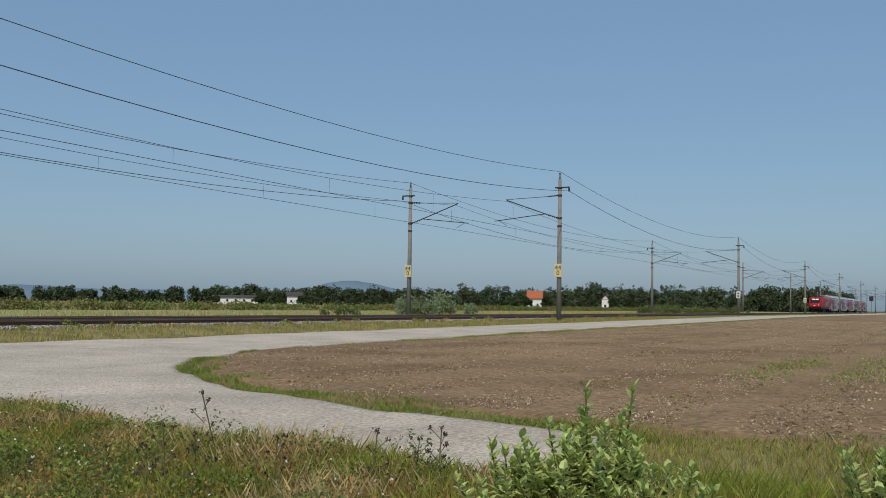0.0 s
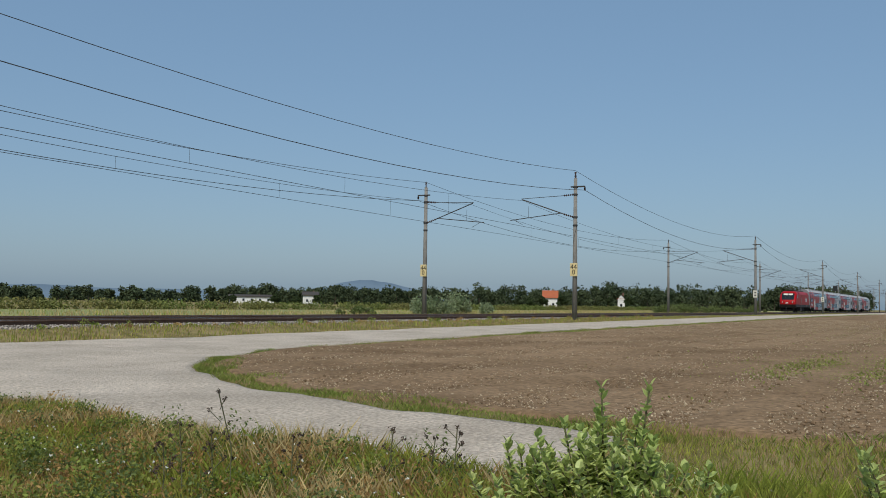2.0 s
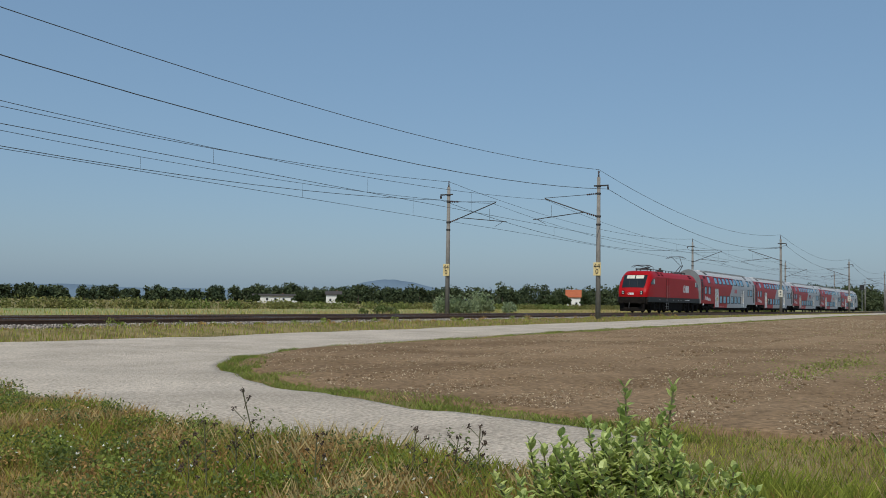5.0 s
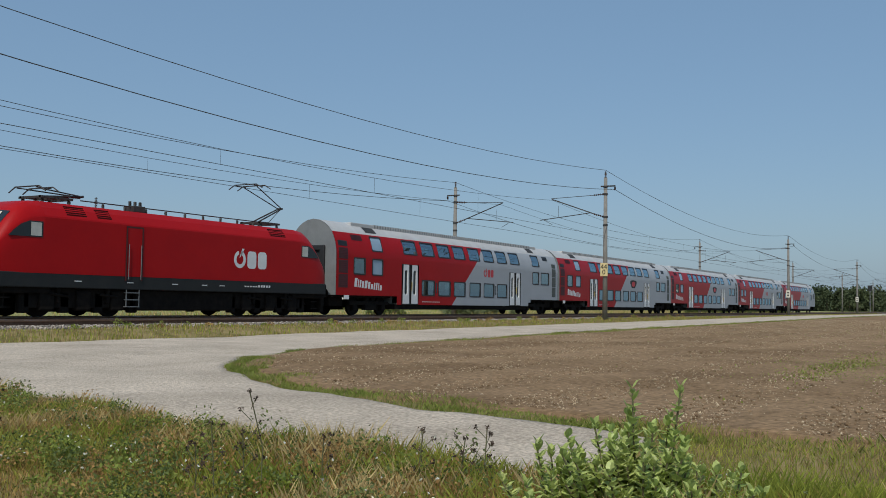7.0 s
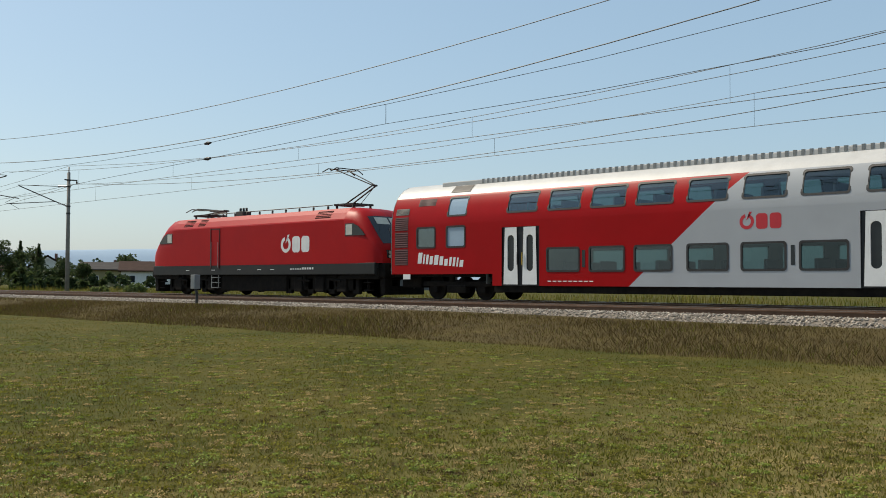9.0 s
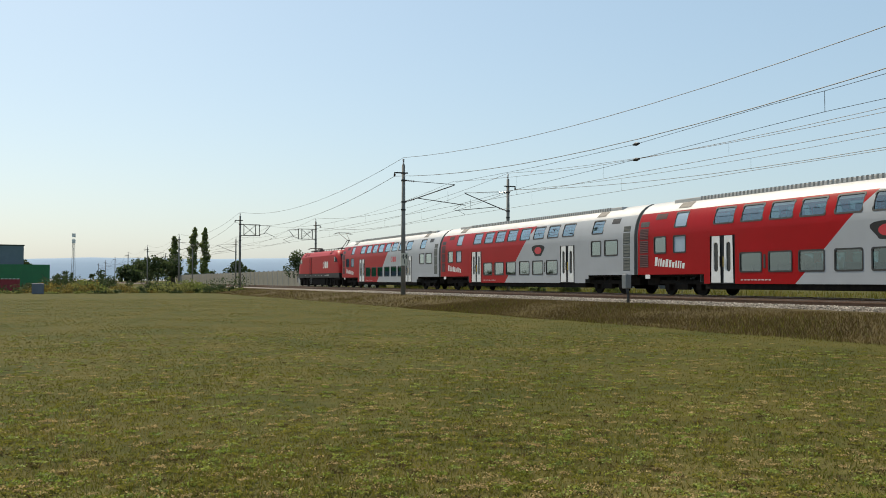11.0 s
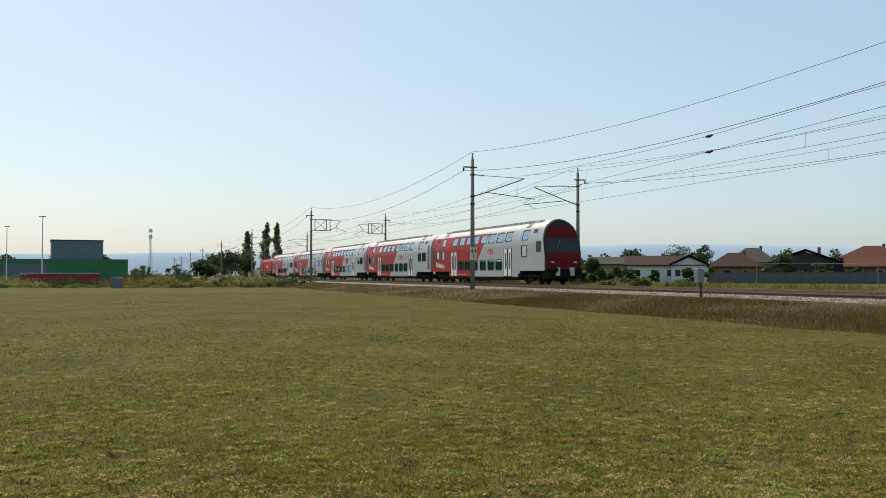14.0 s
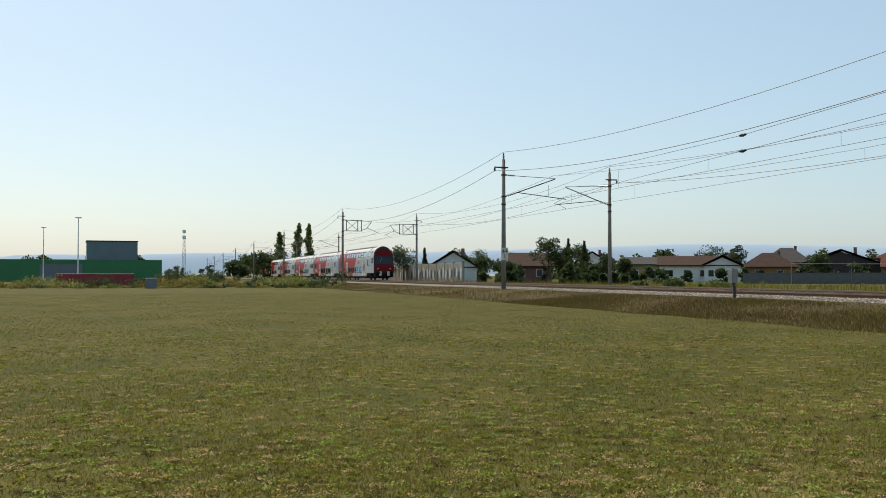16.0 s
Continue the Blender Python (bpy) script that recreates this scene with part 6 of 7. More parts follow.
def build_plants():
    rng = np.random.default_rng(21)
    shrub(4.75, 1.58, 0.80, rng, 74, ((0.02, 0.05, 0.81), (0.1, -0.17, 0.82), (-0.06, 0.36, 0.55), (0.0, 0.24, 0.62), (0.05, 0.08, 0.70), (0.08, -0.12, 0.68)))
    shrub(4.66, 1.90, 0.55, rng, 30, ((-0.05, 0.1, 0.5), (0.0, 0.2, 0.52)))
    shrub(4.95, 1.30, 0.58, rng, 26)
    shrub(5.2, 0.2, 0.75, rng, 34, ((0.0, 0.02, 0.76), (0.05, -0.1, 0.66)))
    # bushes along the tracks
    for x, y, w, h, m in ((65.5, 36, 5.5, 2.0, "leaf_pale"), (70.5, 36.3, 5.5, 2.3, "leaf_pale"), (54, 35, 3.2, 0.8, "leaf_mid"), (126, 35, 8, 1.2, "leaf_mid"), (136, 35, 9, 2.0, "leaf_mid"), (147, 35.5, 9, 1.7, "leaf_mid"),
                          (160, 35, 10, 1.9, "leaf_mid"), (174, 35.5, 9, 1.6, "leaf_mid"), (190, 35, 10, 1.8, "leaf_mid"), (6.6, 17.2, 1.6, 0.8, "leaf_mid"), (5.2, 16.6, 1.6, 0.55, "leaf_mid"), (7.9, 18.2, 1.3, 0.7, "leaf_mid"), (5.4, 17.9, 2.2, 0.5, "leaf_mid"), (7.4, 17.0, 1.6, 0.9, "leaf_mid"), (6.0, 15.9, 1.3, 0.45, "leaf_mid"), (8.2, 16.2, 1.5, 0.6, "leaf_mid"), (7.7, 14.9, 1.2, 0.5, "leaf_mid"), (4.0, 17.3, 1.3, 0.45, "leaf_mid"),
                          (-62, 34.5, 3, 1.0, "leaf_mid"), (-58, 35.2, 3, 0.8, "leaf_mid"), (-70, 36, 2, 0.9, "leaf_mid")):
        bush(x, y, w, h, rng, m, 0.10 if x > 10 or x < -10 else 0.035, 9 if x > 10 else 7, 170)
    # scrub at the lawn's far end
    for x, y, w, h in ((-115, 4, 5, 2.1), (-111, 14.5, 4, 2.0), (-112, 11, 6, 1.5), (-108, 17, 6, 1.0), (-130, -15, 7, 1.3), (-140, -3, 6, 1.5), (-128, -22, 8, 1.6), (-150, 6, 7, 2.4), (-178, 2, 12, 3.4), (-190, 10, 12, 3.0)):
        bush(x, y, w, h, rng, "leaf_hedge" if int(x) % 2 else "leaf_dark", 0.13, 12, 90, "green scrub at the end of the mown field")
    for name, m, n, k, label in (("rank_scrub", "leaf_hedge", 240, 0.3, "rank yellow-green scrub along the field's end"), ("dark_scrub", "leaf_dark", 150, 2.1, "low dark scrub along the field's end"), ("dry_scrub", "lawn_straw", 170, 4.0, "dry brown weeds along the field's end")):
        a = np.radians(rng.uniform(72, 103, n))
        d = rng.uniform(106, 124, n)
        x, y = -np.sin(a) * d, np.cos(a) * d
        q = y < 19.5
        x, y, a = x[q], y[q], a[q]
        h = rng.uniform(0.25, 0.8, len(x)) * (0.5 + 1.5 * np.clip(np.sin(a * 31 + k) + 0.4 * np.sin(a * 83 + 2 * k), 0, 1.2))
        cs = np.stack([x, y, ground_z(x, y) + h * 0.45], -1)
        rs = np.stack([h * 0.9 + 0.3, h * 0.9 + 0.3, h * 0.6], -1)
        mesh_arrays(name, leaf_quads(cs, rs, 110, 0.11, rng, 0.1), 4, M[m], "stuff", label, "scrub")
    # trees round the houses
    for x, y, h, s, kind in ((-129.7, 52.7, 6.9, 2.6, "broad"), (-131, 56, 5.2, 2.6, "broad"), (-137.8, 59.2, 6.6, 1.6, "conifer"), (-136.9, 61.4, 6.2, 1.9, "conifer"), (-125, 62, 3.4, 2.0, "broad"), (-202, 110, 7.6, 3.0, "broad"), (-196, 119, 7.8, 4.0, "broad"),
                             (-193.8, 124, 9.0, 2.4, "broad"), (-120, 90, 4.0, 2.4, "broad"), (-201, 112, 6, 1.6, "conifer"), (-155, 69, 6.4, 2.6, "broad"), (-145.7, 35.6, 5.6, 3.2, "broad"), (-139, 66, 4.6, 2.2, "broad"), (-150, 45, 6, 2.6, "broad"), (-168, 100, 5, 2.8, "broad"), (-147, 128, 6.4, 3, "broad"),
                             (-132, 47.5, 3.4, 2, "broad"), (-150, 40, 5.6, 1.4, "conifer"), (-176, 96, 6.0, 1.6, "conifer"), (-183, 60, 6.5, 3.2, "broad"), (-120, 118, 5.5, 3, "broad")):
        build_tree(x, y, h, s, rng, kind, "leaf_dark", 0.16, 150, "dark conifer in a garden behind the railway" if kind == "conifer" else "")
    for x, y, h in ((-327.8, 37.8, 15.2), (-327.1, 43.7, 18.2), (-326.6, 47.2, 18.2)):
        build_tree(x, y, h, 1.9, rng, "poplar", "leaf_mid", 0.42, 130, "slender dark poplar beside the railway", "poplar")
    for x, y, h, s in ((-240, 18, 4.4, 4.5), (-262, 26, 6.5, 5), (-285, 24, 6, 5), (-300, 34, 8, 5), (-345, 30, 7, 6), (-330, 58, 8, 5), (-258, -6, 6, 4), (-262, -16, 6.5, 5), (-270, -30, 6, 5)):
        build_tree(x, y, h, s, rng, "broad", "leaf_dark", 0.4, 90, "round dark tree on the far edge of the field")
    for x, y, h, s in ((381, 156, 4.6, 2.6), (384, 148.5, 5.2, 2.2), (379, 161, 3.6, 2.4), (391, 130.5, 4.4, 2.2), (394, 123, 5.0, 2.4), (316, 266, 3.2, 2.4), (327, 252, 4.2, 2.6), (334, 247, 3.2, 2.0), (339, 240, 3.4, 2.2)):
        build_tree(x, y, h, s, rng, "broad", "leaf_dark", 0.42, 80, "round dark tree before a far house")
    # far woods
    cs, rs, trunks = [], [], bmesh.new()
    for i in range(1300):
        a = radians(rng.uniform(-90, 20))
        d = rng.uniform(432, 590)
        x, y = -math.sin(a) * d, math.cos(a) * d
        if y < 44:
            y = 44 + rng.uniform(0, 40)
        deg = math.degrees(a)
        h = rng.uniform(3.0, 6.2) + 5.5 * float(np.interp(deg, [-86, -72, -66, -50, -40], [1, 0.95, 0.75, 0.35, 0.1])) * rng.random() ** 0.5
        h = 1.15 * h
        c, r = crown_blobs(h, h * 0.5, rng, 8, 0.04)
        cs.append(c + [x, y, 0.4])
        rs.append(r * 1.1)
        cyl(trunks, (x, y, 0), (x, y, h * 0.5), 0.2, 0.1, n=5)
    mesh_arrays("woodland", leaf_quads(np.concatenate(cs), np.concatenate(rs) * 1.15, 38, 0.6, rng, 0.25), 4, M["leaf_far"], "stuff", "dark green woodland along the far field edge", "woodland")
    tagged(finish(trunks, "woodland_trunks", M["bark"]), "trunks of the far woodland", "woodland", "", "stuff")
    cs, rs = [], []
    for lo, hi, d0, d1, h0, h1, n in ((78, 112, 330, 480, 3.5, 6.0, 130), (44, 74, 230, 320, 5.0, 8.0, 110), (46, 74, 150, 215, 2.0, 4.2, 60), (61, 74, 120, 150, 1.3, 2.8, 22)):
        for i in range(n):
            a, d = radians(rng.uniform(lo, hi)), rng.uniform(d0, d1)
            x, y = -math.sin(a) * d, math.cos(a) * d
            if 18 < y < 37:
                continue
            h = rng.uniform(h0, h1)
            c, r = crown_blobs(h, h * 0.45, rng, 8, 0.05)
            cs.append(c + [x, y, 0.3])
            rs.append(r)
    mesh_arrays("garden_trees", leaf_quads(np.concatenate(cs), np.concatenate(rs), 26, 0.38, rng, 0.2), 4, M["leaf_dark"], "stuff", "dark garden trees and far tree belt", "trees")
    # low hedge of field crops beyond the meadow
    n = 900
    x = rng.uniform(20, 330, n)
    y = 72 + rng.uniform(-1, 5, n) + 0.03 * x
    cs = np.stack([x, y, np.full(n, 0.85)], -1)
    mesh_arrays("hedge", leaf_quads(cs, np.repeat([[1.0, 1.0, 0.75]], n, 0) * rng.uniform(0.6, 1.15, (n, 1)), 45, 0.16, rng, 0.2), 4, M["leaf_hedge"], "stuff", "low green and russet hedge across the fields", "hedge")


# ---- buildings and street furniture ----
def house(x, y, head, w, depth, eave, peak, wall, roof, style="hip", windows=3, name="house", label=""):
    g = 0.35
    t = thing(name, pose(x, y, g, 0, 0, head), label, "house", "houses beyond the railway")
    eave, peak = eave - g, peak - g
    bm = bmesh.new()
    box(bm, -w / 2 + 0.35, w / 2 - 0.35, 0.35, depth - 0.35, -0.3, eave)
    if style == "gable":
        for yy in (0.35, depth - 0.35):
            vs = [bm.verts.new(p) for p in ((-w / 2 + 0.35, yy, eave), (w / 2 - 0.35, yy, eave), (0, yy, peak - 0.25))]
            bm.faces.new(vs)
    part("wall", bm, M[wall], t)
    bm = bmesh.new()
    hx = w / 2 + 0.1
    if style == "gable":
        ridge = ((0, -0.2, peak), (0, depth + 0.2, peak))
        lo = ((-hx, -0.2, eave - 0.1), (hx, -0.2, eave - 0.1), (hx, depth + 0.2, eave - 0.1), (-hx, depth + 0.2, eave - 0.1))
    elif style == "side":
        ridge = ((-hx, depth / 2, peak), (hx, depth / 2, peak))
        lo = ((-hx, -0.2, eave - 0.1), (hx, -0.2, eave - 0.1), (hx, depth + 0.2, eave - 0.1), (-hx, depth + 0.2, eave - 0.1))
    else:
        ridge = ((-w * 0.12, depth / 2, peak), (w * 0.12, depth / 2, peak))
        lo = ((-hx, -0.2, eave - 0.1), (hx, -0.2, eave - 0.1), (hx, depth + 0.2, eave - 0.1), (-hx, depth + 0.2, eave - 0.1))
    for dz in (0, 0.18):
        v = [bm.verts.new((a, b, c + dz)) for a, b, c in lo]
        r = [bm.verts.new((a, b, c + dz)) for a, b, c in ridge]
        if style == "gable":
            bm.faces.new((v[0], r[0], r[1], v[3]))
            bm.faces.new((v[1], v[2], r[1], r[0]))
        else:
            bm.faces.new((v[0], v[1], r[1], r[0]))
            bm.faces.new((v[2], v[3], r[0], r[1]))
            bm.faces.new((v[1], v[2], r[1]))
            bm.faces.new((v[3], v[0], r[0]))
        if dz:
            for i in range(4):
                j = (i + 1) % 4
                a, b = lo[i], lo[j]
                bm.faces.new([bm.verts.new(p) for p in (a, b, (b[0], b[1], b[2] + 0.18), (a[0], a[1], a[2] + 0.18))])
    rf = part("roof", bm, M[roof], t)
    bm = bmesh.new()
    box(bm, w * 0.15, w * 0.15 + 0.5, depth * 0.55, depth * 0.55 + 0.5, peak - 0.8, peak + 0.55)
    part("chimney", bm, M["render_pink"], rf)
    for i in range(windows):
        xc = (i - (windows - 1) / 2) * w / (windows + 0.6)
        zc = min(1.55, eave - 0.8)
        bm = bmesh.new()
        box(bm, xc - 0.5, xc + 0.5, 0.30, 0.37, zc - 0.6, zc + 0.6)
        wd = part("window", bm, M["white_paint"], t)
        bm = bmesh.new()
        box(bm, xc - 0.42, xc + 0.42, 0.28, 0.31, zc - 0.52, zc + 0.52)
        part("pane", bm, M["dark_glass"], wd)


def build_buildings():
    house(-140, 54, 68.9, 7, 9, 2.9, 4.9, "render_pink", "tile_brown", "side", 2, label="low house with a brown tiled roof")
    house(-172.7, 79.1, 65.4, 8, 9, 3.6, 6.0, "render_white", "tile_brown", "gable", 2, label="gabled house with brown roof behind conifers")
    house(-168.4, 88, 62.4, 9, 9, 3.6, 4.9, "render_yellow", "tile_grey", "side", 2, label="low house with a grey-brown roof")
    house(-146.6, 84.2, 60.2, 9.5, 9, 3.2, 4.7, "render_white", "tile_brown", "side", 3, label="white bungalow with a red-brown roof")
    house(-142.6, 88.5, 58.2, 6.5, 10, 3.2, 4.75, "render_white", "tile_brown", "gable", 3, label="white gabled bungalow wing with three windows")
    house(-143.2, 97.7, 56.1, 9.2, 9, 2.95, 5.25, "render_orange", "tile_brown", "hip", 2, label="orange house with a brown hipped roof")
    house(-163.4, 115.3, 54.8, 9.5, 9, 4.0, 6.8, "render_yellow", "tile_grey", "hip", 2, label="yellow house with a grey hipped roof")
    house(-129.3, 101, 51.6, 12, 10, 3.3, 5.5, "wood_dark", "tile_grey", "gable", 2, label="dark boarded house with a broad gable")
    house(-138.9, 122.2, 48.6, 11, 10, 4.5, 6.6, "render_pink", "tile_red", "hip", 2, label="reddish house with a red hipped roof")
    house(-119.4, 106.5, 48.3, 10, 8, 2.8, 4.1, "render_pink", "tile_red", "side", 3, label="low reddish house with a red tiled roof")
    house(-136, 40.5, 72.5, 7.5, 10, 2.7, 5.0, "render_white", "tile_brown", "gable", 1, label="pale gabled house behind the noise barrier")
    house(389.9, 156.2, -68.2, 6.6, 8, 4.6, 7.6, "render_white", "tile_orange", "side", 2, label="far house with an orange-red gabled roof")
    house(341.1, 245, -54.3, 7, 8, 4.2, 5.6, "render_white", "tile_grey", "side", 2, label="far white house among the fields")
    house(399.9, 128.4, -72.2, 3.6, 5, 4.6, 6.6, "render_white", "tile_orange", "gable", 1, label="small far white house among trees")
    house(326.4, 264.3, -51.0, 19, 6, 3.3, 3.95, "render_white", "tile_grey", "side", 5, "barn", "long low white farm building among the fields")
    # green hall with grey upper block
    hall = thing("industrial_hall", pose(-214, -18.2, 0.2, 0, 0, 94.8), "green clad industrial hall with a grey upper block", "industrial hall")
    bm = bmesh.new()
    box(bm, -22, 18.6, 0, 30, -0.3, 4.5)
    part("wall", bm, M["green_clad"], hall)
    for i in range(20):
        bm = bmesh.new()
        x = -21.5 + i * 2.05
        box(bm, x, x + 0.08, -0.05, 0.0, 0, 4.45)
        part("cladding_rib", bm, M["green_clad"], hall)
    bm = bmesh.new()
    box(bm, -5.2, 2.9, -0.12, 0.0, -0.2, 3.5)
    part("sliding_door", bm, M["grey_clad"], hall, "grey sliding gate")
    bm = bmesh.new()
    box(bm, 4.0, 14.8, 18, 28, 4.4, 9.0)
    up = part("upper_block", bm, M["grey_clad"], hall, "grey clad upper block")
    bm = bmesh.new()
    box(bm, 3.85, 14.95, 17.85, 28.15, 8.8, 9.05)
    part("parapet", bm, M["dark_steel"], up)
    # shipping container
    ct = thing("open_container", pose(-116, -6.9, 0.1, 0, 0, 93.3), "long dark red corrugated open container", "container")
    bm = bmesh.new()
    box(bm, -4.1, 4.1, 0, 2.3, 0, 1.52)
    part("body", bm, M["container_red"], ct)
    for i in range(21):
        bm = bmesh.new()
        x = -4.02 + i * 0.39
        box(bm, x, x + 0.2, -0.05, 0.0, 0.08, 1.42)
        part("corrugation", bm, M["container_red"], ct)
        bm = bmesh.new()
        box(bm, x, x + 0.24, -0.04, 0.14, 1.52, 1.61)
        part("rim_tooth", bm, M["white_paint"], ct, "pale rim tooth")
    # lamp posts
    for x, y, h in ((-149.6, -11.3, 9.5), (-188.9, -20.1, 9.8)):
        lp = thing("lamp_post", pose(x, y, 0.15), "tall slim grey lamp post", "lamp post", "lamp posts")
        bm = bmesh.new()
        cyl(bm, (0, 0, 0), (0, 0, h), 0.11, 0.06, n=10)
        part("pole", bm, M["white_paint"], lp, "pale painted pole")
        bm = bmesh.new()
        box(bm, -0.2, 0.2, -0.45, 0.45, h, h + 0.12, 0.03)
        part("lamp_head", bm, M["galv"], lp)
    # lattice radio tower
    tw = thing("radio_tower", pose(-699.8, 15.6, 0.3), "far pale lattice radio tower", "tower")
    bm = bmesh.new()
    for i in range(3):
        a = i * 2.094
        cyl(bm, (1.6 * math.cos(a), 1.6 * math.sin(a), 0), (0.7 * math.cos(a), 0.7 * math.sin(a), 29), 0.13, 0.1, n=5)
        b = a + 2.094
        for k in range(10):
            r0, r1 = 1.6 - 0.09 * k, 1.6 - 0.09 * (k + 1)
            cyl(bm, (r0 * math.cos(a), r0 * math.sin(a), 2.9 * k), (r1 * math.cos(b), r1 * math.sin(b), 2.9 * (k + 1)), 0.07, n=4)
    part("lattice", bm, M["galv"], tw)
    bm = bmesh.new()
    for z in (26, 30):
        cyl(bm, (0, 0, z), (0, 0, z + 2.4), 1.2, n=10)
    part("antenna", bm, M["white_paint"], tw)
    # small utility cabinet and trackside box
    cb = thing("utility_cabinet", pose(-104.5, -0.9, 0.15), "small grey utility cabinet in the scrub", "cabinet")
    bm = bmesh.new()
    box(bm, -0.5, 0.5, -0.55, 0.55, 0, 1.05, 0.04)
    part("body", bm, M["grey_clad"], cb)
    bm = bmesh.new()
    box(bm, 0.5, 0.53, -0.48, 0.48, 0.08, 0.95)
    part("door", bm, M["grey_clad"], cb)
    bx = thing("trackside_box", pose(-34.7, 22.0, 0.5), "grey trackside box on a bent dark post", "trackside box")
    bm = bmesh.new()
    tube(bm, [(0.12, 0, -0.1), (0.12, 0, 0.55), (0, 0, 0.75), (0, 0, 1.3)], 0.06, 8)
    part("post", bm, M["dark_steel"], bx)
    bm = bmesh.new()
    box(bm, -0.16, 0.16, -0.13, 0.13, 0.70, 1.28, 0.03)
    part("housing", bm, M["end_grey"], bx)
    # galvanised railing by the culvert
    rl = thing("railing", pose(0, 0, 0), "galvanised tube railing at the culvert beside the lane", "railing")
    for y, x0, x1, top in ((19.9, 4.4, 6.8, 1.74), (18.6, 4.6, 6.8, 1.46)):
        n = 4
        for i in range(n):
            x = x0 + (x1 - x0) * i / (n - 1)
            bm = bmesh.new()
            cyl(bm, (x, y, 0.3), (x, y, top), 0.026, n=8)
            part("post", bm, M["galv"], rl)
        for z in (top, top - 0.33):
            bm = bmesh.new()
            cyl(bm, (x0 - 0.1, y, z), (x1 + 0.1, y, z), 0.024, n=8)
            part("rail_tube", bm, M["galv"], rl)
    for z in (1.46, 1.13):
        bm = bmesh.new()
        cyl(bm, (6.8, 18.6, z), (6.8, 19.9, z + 0.1), 0.024, n=8)
        part("rail_tube", bm, M["galv"], rl)
    # noise barrier with sprayed shapes
    for k in range(48):
        x = -116.5 - 4.0 * k
        nb = thing("noise_barrier", pose(x, 36, 0.45), "beige concrete noise barrier panel" + (" with spray-painted shapes" if k < 9 else " beside the tracks"), "barrier", "noise barrier panels")
        bm = bmesh.new()
        box(bm, -3.95, 0, -0.07, 0.07, -0.2, 2.65)
        for i in range(8):
            box(bm, -3.9 + i * 0.49, -3.6 + i * 0.49, -0.10, -0.07, 0.05, 2.55)
        part("panel", bm, M["barrier"], nb)
        bm = bmesh.new()
        box(bm, -0.1, 0.1, -0.14, 0.14, -0.3, 2.8)
        part("post", bm, M["galv"], nb)
        if k < 9:
            r = np.random.default_rng(80 + k)
            for i in range(4 if k < 6 else 2):
                bm = bmesh.new()
                cx, cz = -0.6 - 0.9 * i, 1.2 + r.uniform(-0.2, 0.3)
                pts = [(cx + 0.42 * math.cos(a) * r.uniform(0.5, 1.2), cz + 0.8 * math.sin(a) * r.uniform(0.6, 1.1)) for a in np.linspace(0, 6.28, 12)[:-1]]
                prism(bm, pts, -0.115 - 0.004 * i, -0.11 - 0.004 * i)
                part("spray_shape", bm, M["spray_dark" if (i + k) % 2 else "spray_pale"], nb)
    # garden fences before the houses
    for i in range(26):
        u = i / 26
        x, y = -108 + 33 * u, 70 + 32 * u
        fp = thing("garden_fence", pose(x * 1.06, y * 1.06, 0.4, 0, 0, 44), "weathered grey garden fence panel before the houses", "fence", "garden fence panels")
        bm = bmesh.new()
        box(bm, 0, 1.9, -0.03, 0.03, 0, 1.5)
        part("panel", bm, M["fence_grey"], fp)
        bm = bmesh.new()
        box(bm, -0.06, 0.06, -0.06, 0.06, -0.2, 1.65)
        part("post", bm, M["fence_grey"], fp)
    # bare pipe frames in the meadow
    for a, b, z in (((-73.3, 52.2), (-70.4, 56.0), 2.55), ((-70.4, 56.0), (-67.3, 59.8), 2.5)):
        gf = thing("pipe_frame", pose(0, 0, 0), "bare white pipe goal frame in the meadow", "goal frame", "goal frames")
        for p in (a, b):
            bm = bmesh.new()
            cyl(bm, (*p, 0.3), (*p, z), 0.03, n=8)
            part("upright", bm, M["galv"], gf)
        bm = bmesh.new()
        cyl(bm, (*a, z), (*b, z), 0.025, n=8)
        part("crossbar", bm, M["galv"], gf)
    # pair of sleeves clamped on the near messenger wire
    cl = thing("wire_clamp", pose(-38.1, TRACKS[0], 0), "pair of dark insulator sleeves in the overhead wires", "wire clamp")
    for z in (7.72, 7.02):
        bm = bmesh.new()
        cyl(bm, (-0.26, 0, z), (0.0, 0, z), 0.04, 0.085, n=10)
        cyl(bm, (0.0, 0, z), (0.26, 0, z), 0.085, 0.04, n=10)
        part("sleeve", bm, M["black"], cl, smooth=True)
    # signals far along the line
    for x, y, h in ((298, 33.2, 7.2), (330, 21.2, 5)):
        sg = thing("railway_signal", pose(x, y, 0.5), "black railway signal head on a slim post", "signal", "railway signals")
        bm = bmesh.new()
        cyl(bm, (0, 0, 0), (0, 0, h), 0.09, n=8)
        part("post", bm, M["galv"], sg)
        bm = bmesh.new()
        box(bm, -0.15, 0.15, -0.6, 0.6, h - 1.0, h + 0.5, 0.05)
        part("signal_head", bm, M["black"], sg)


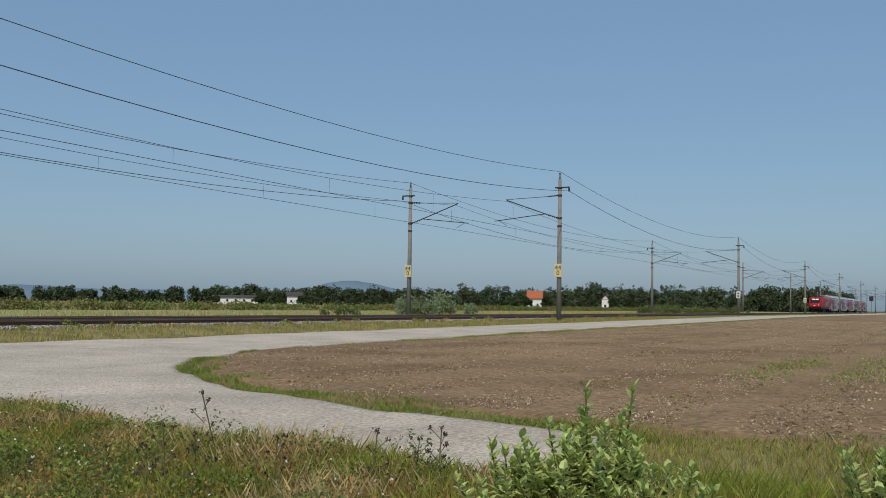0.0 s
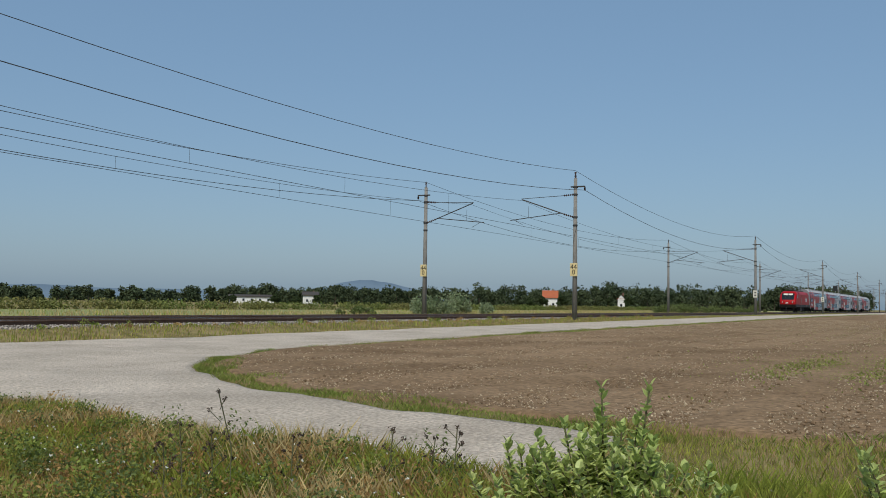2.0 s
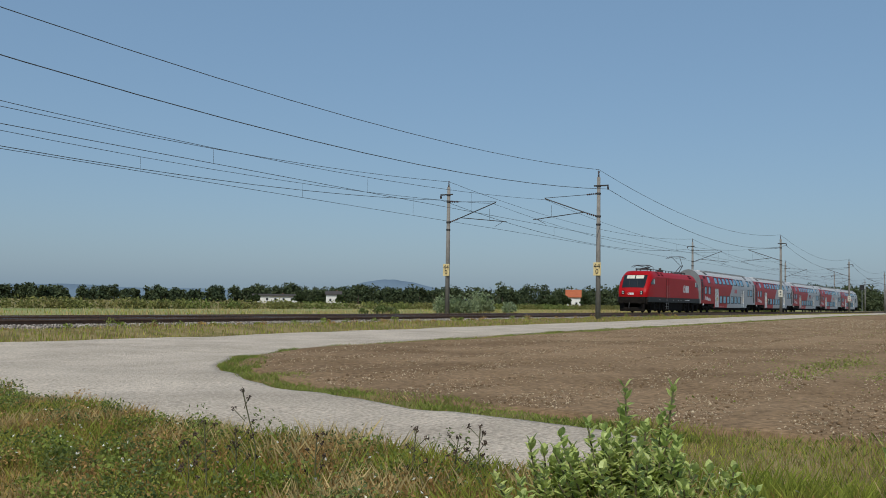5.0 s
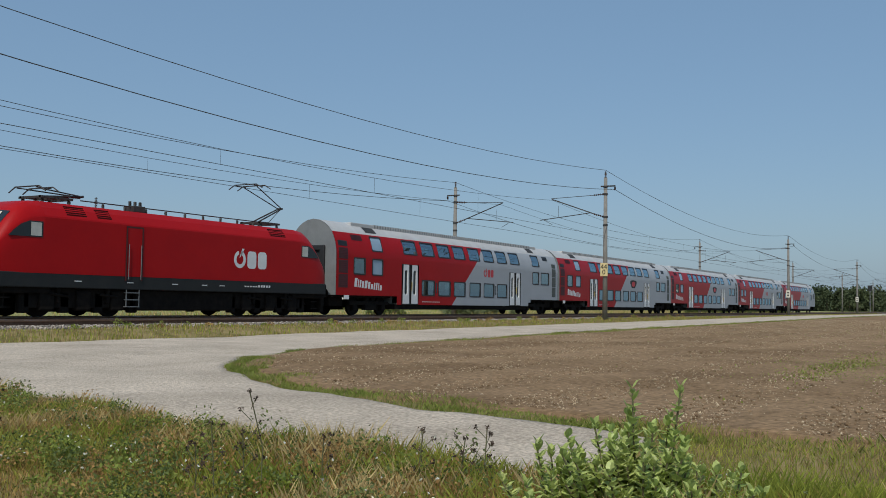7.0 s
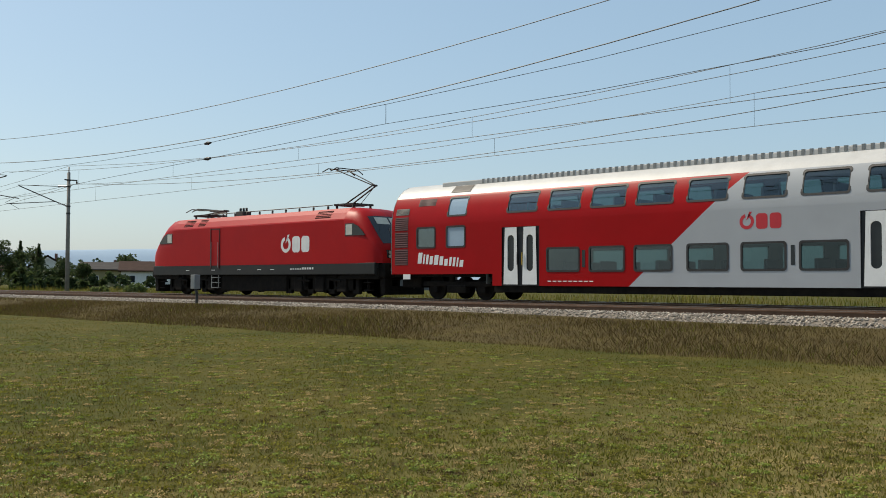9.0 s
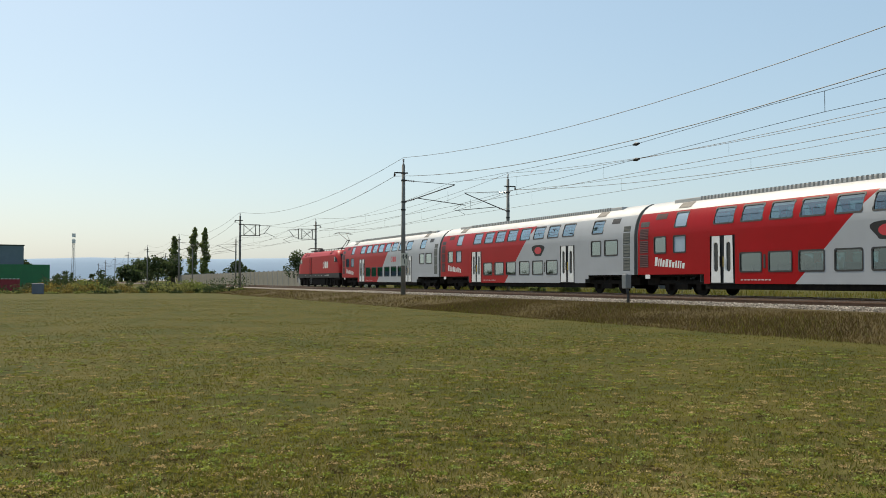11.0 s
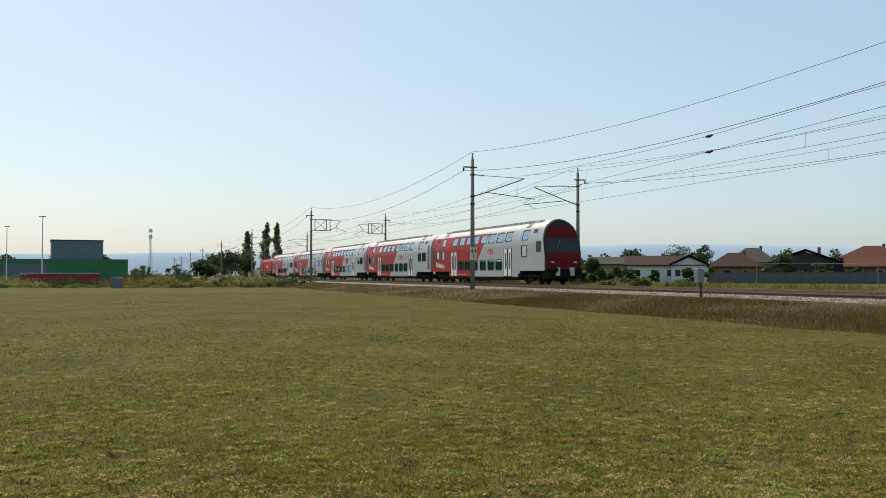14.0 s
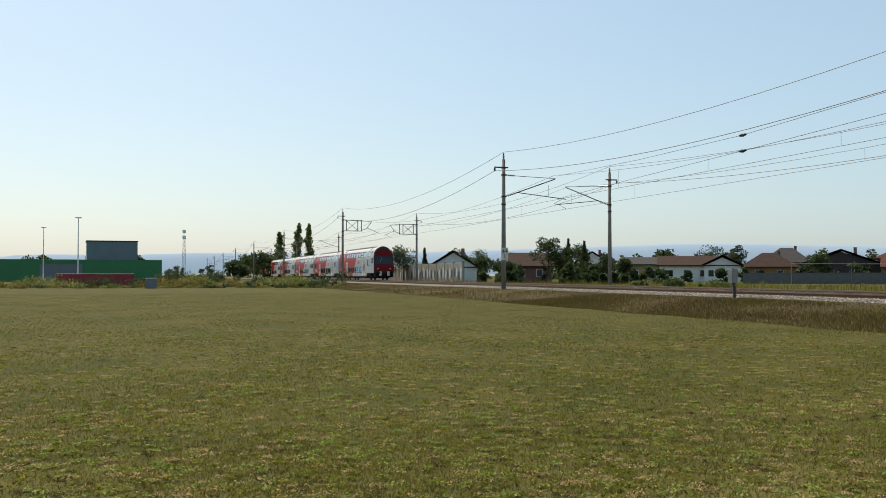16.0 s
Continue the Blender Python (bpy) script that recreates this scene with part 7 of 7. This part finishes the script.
def ridge(name, pts, depth, material, label):
    """A rounded far ridge through (x, y, height) summits."""
    xs = np.array(pts, float)
    k = np.linspace(0, len(xs) - 1, 80)
    i = np.arange(len(xs))
    P = np.stack([np.interp(k, i, xs[:, j]) for j in range(3)], 1)
    P[:, 2] = np.convolve(np.pad(P[:, 2], 6, "edge"), np.ones(13) / 13, "valid")
    P[:, 2] += 1.5 * np.sin(k * 3.1) + 0.8 * np.sin(k * 9)
    u = np.linspace(-1, 1, 9)
    d = P[:, :2] / np.linalg.norm(P[:, :2], axis=1)[:, None]
    X = P[:, 0][None] + u[:, None] * depth * d[:, 0][None]
    Y = P[:, 1][None] + u[:, None] * depth * d[:, 1][None]
    Z = P[:, 2][None] * np.cos(u * 1.5)[:, None]
    sheet(name, X, Y, Z, material, label, "hills")


def build_hills():
    # the ridges' haze lies only in their base colours
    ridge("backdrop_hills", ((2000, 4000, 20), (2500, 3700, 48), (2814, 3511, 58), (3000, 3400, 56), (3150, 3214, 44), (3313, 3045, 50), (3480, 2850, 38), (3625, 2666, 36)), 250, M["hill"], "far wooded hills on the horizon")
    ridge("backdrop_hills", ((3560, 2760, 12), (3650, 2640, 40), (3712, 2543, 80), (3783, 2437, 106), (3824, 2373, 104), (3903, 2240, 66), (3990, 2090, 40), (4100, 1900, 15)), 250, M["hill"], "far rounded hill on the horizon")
    ridge("backdrop_hills", ((-4300, -1400, 60), (-4454, -642, 78), (-4465, -556, 94), (-4490, -197, 82), (-4500, 38, 104), (-4486, 355, 96), (-4380, 1000, 100), (-4234, 1525, 118), (-4035, 1992, 140), (-3796, 2417, 146), (-3530, 2790, 132), (-3200, 3200, 110), (-2500, 3700, 60)), 250, M["hill_pale"], "far mountains with pale haze put into their colour")


build_hills()
build_buildings()
build_plants()
build_grass()


# ---- what moves ----
def motions():
    """The train runs past at a steady 33.47 m/s."""
    times = [0, 1 / 30] + [0.5 * i for i in range(1, 32)] + [16 - 1 / 30, 16]
    for ob, dx in TRAIN:
        walk(ob, [(t, pose(37.756 - 33.47 * (t - 7) + dx, TRAIN_Y, RAIL)) for t in times])


motions()
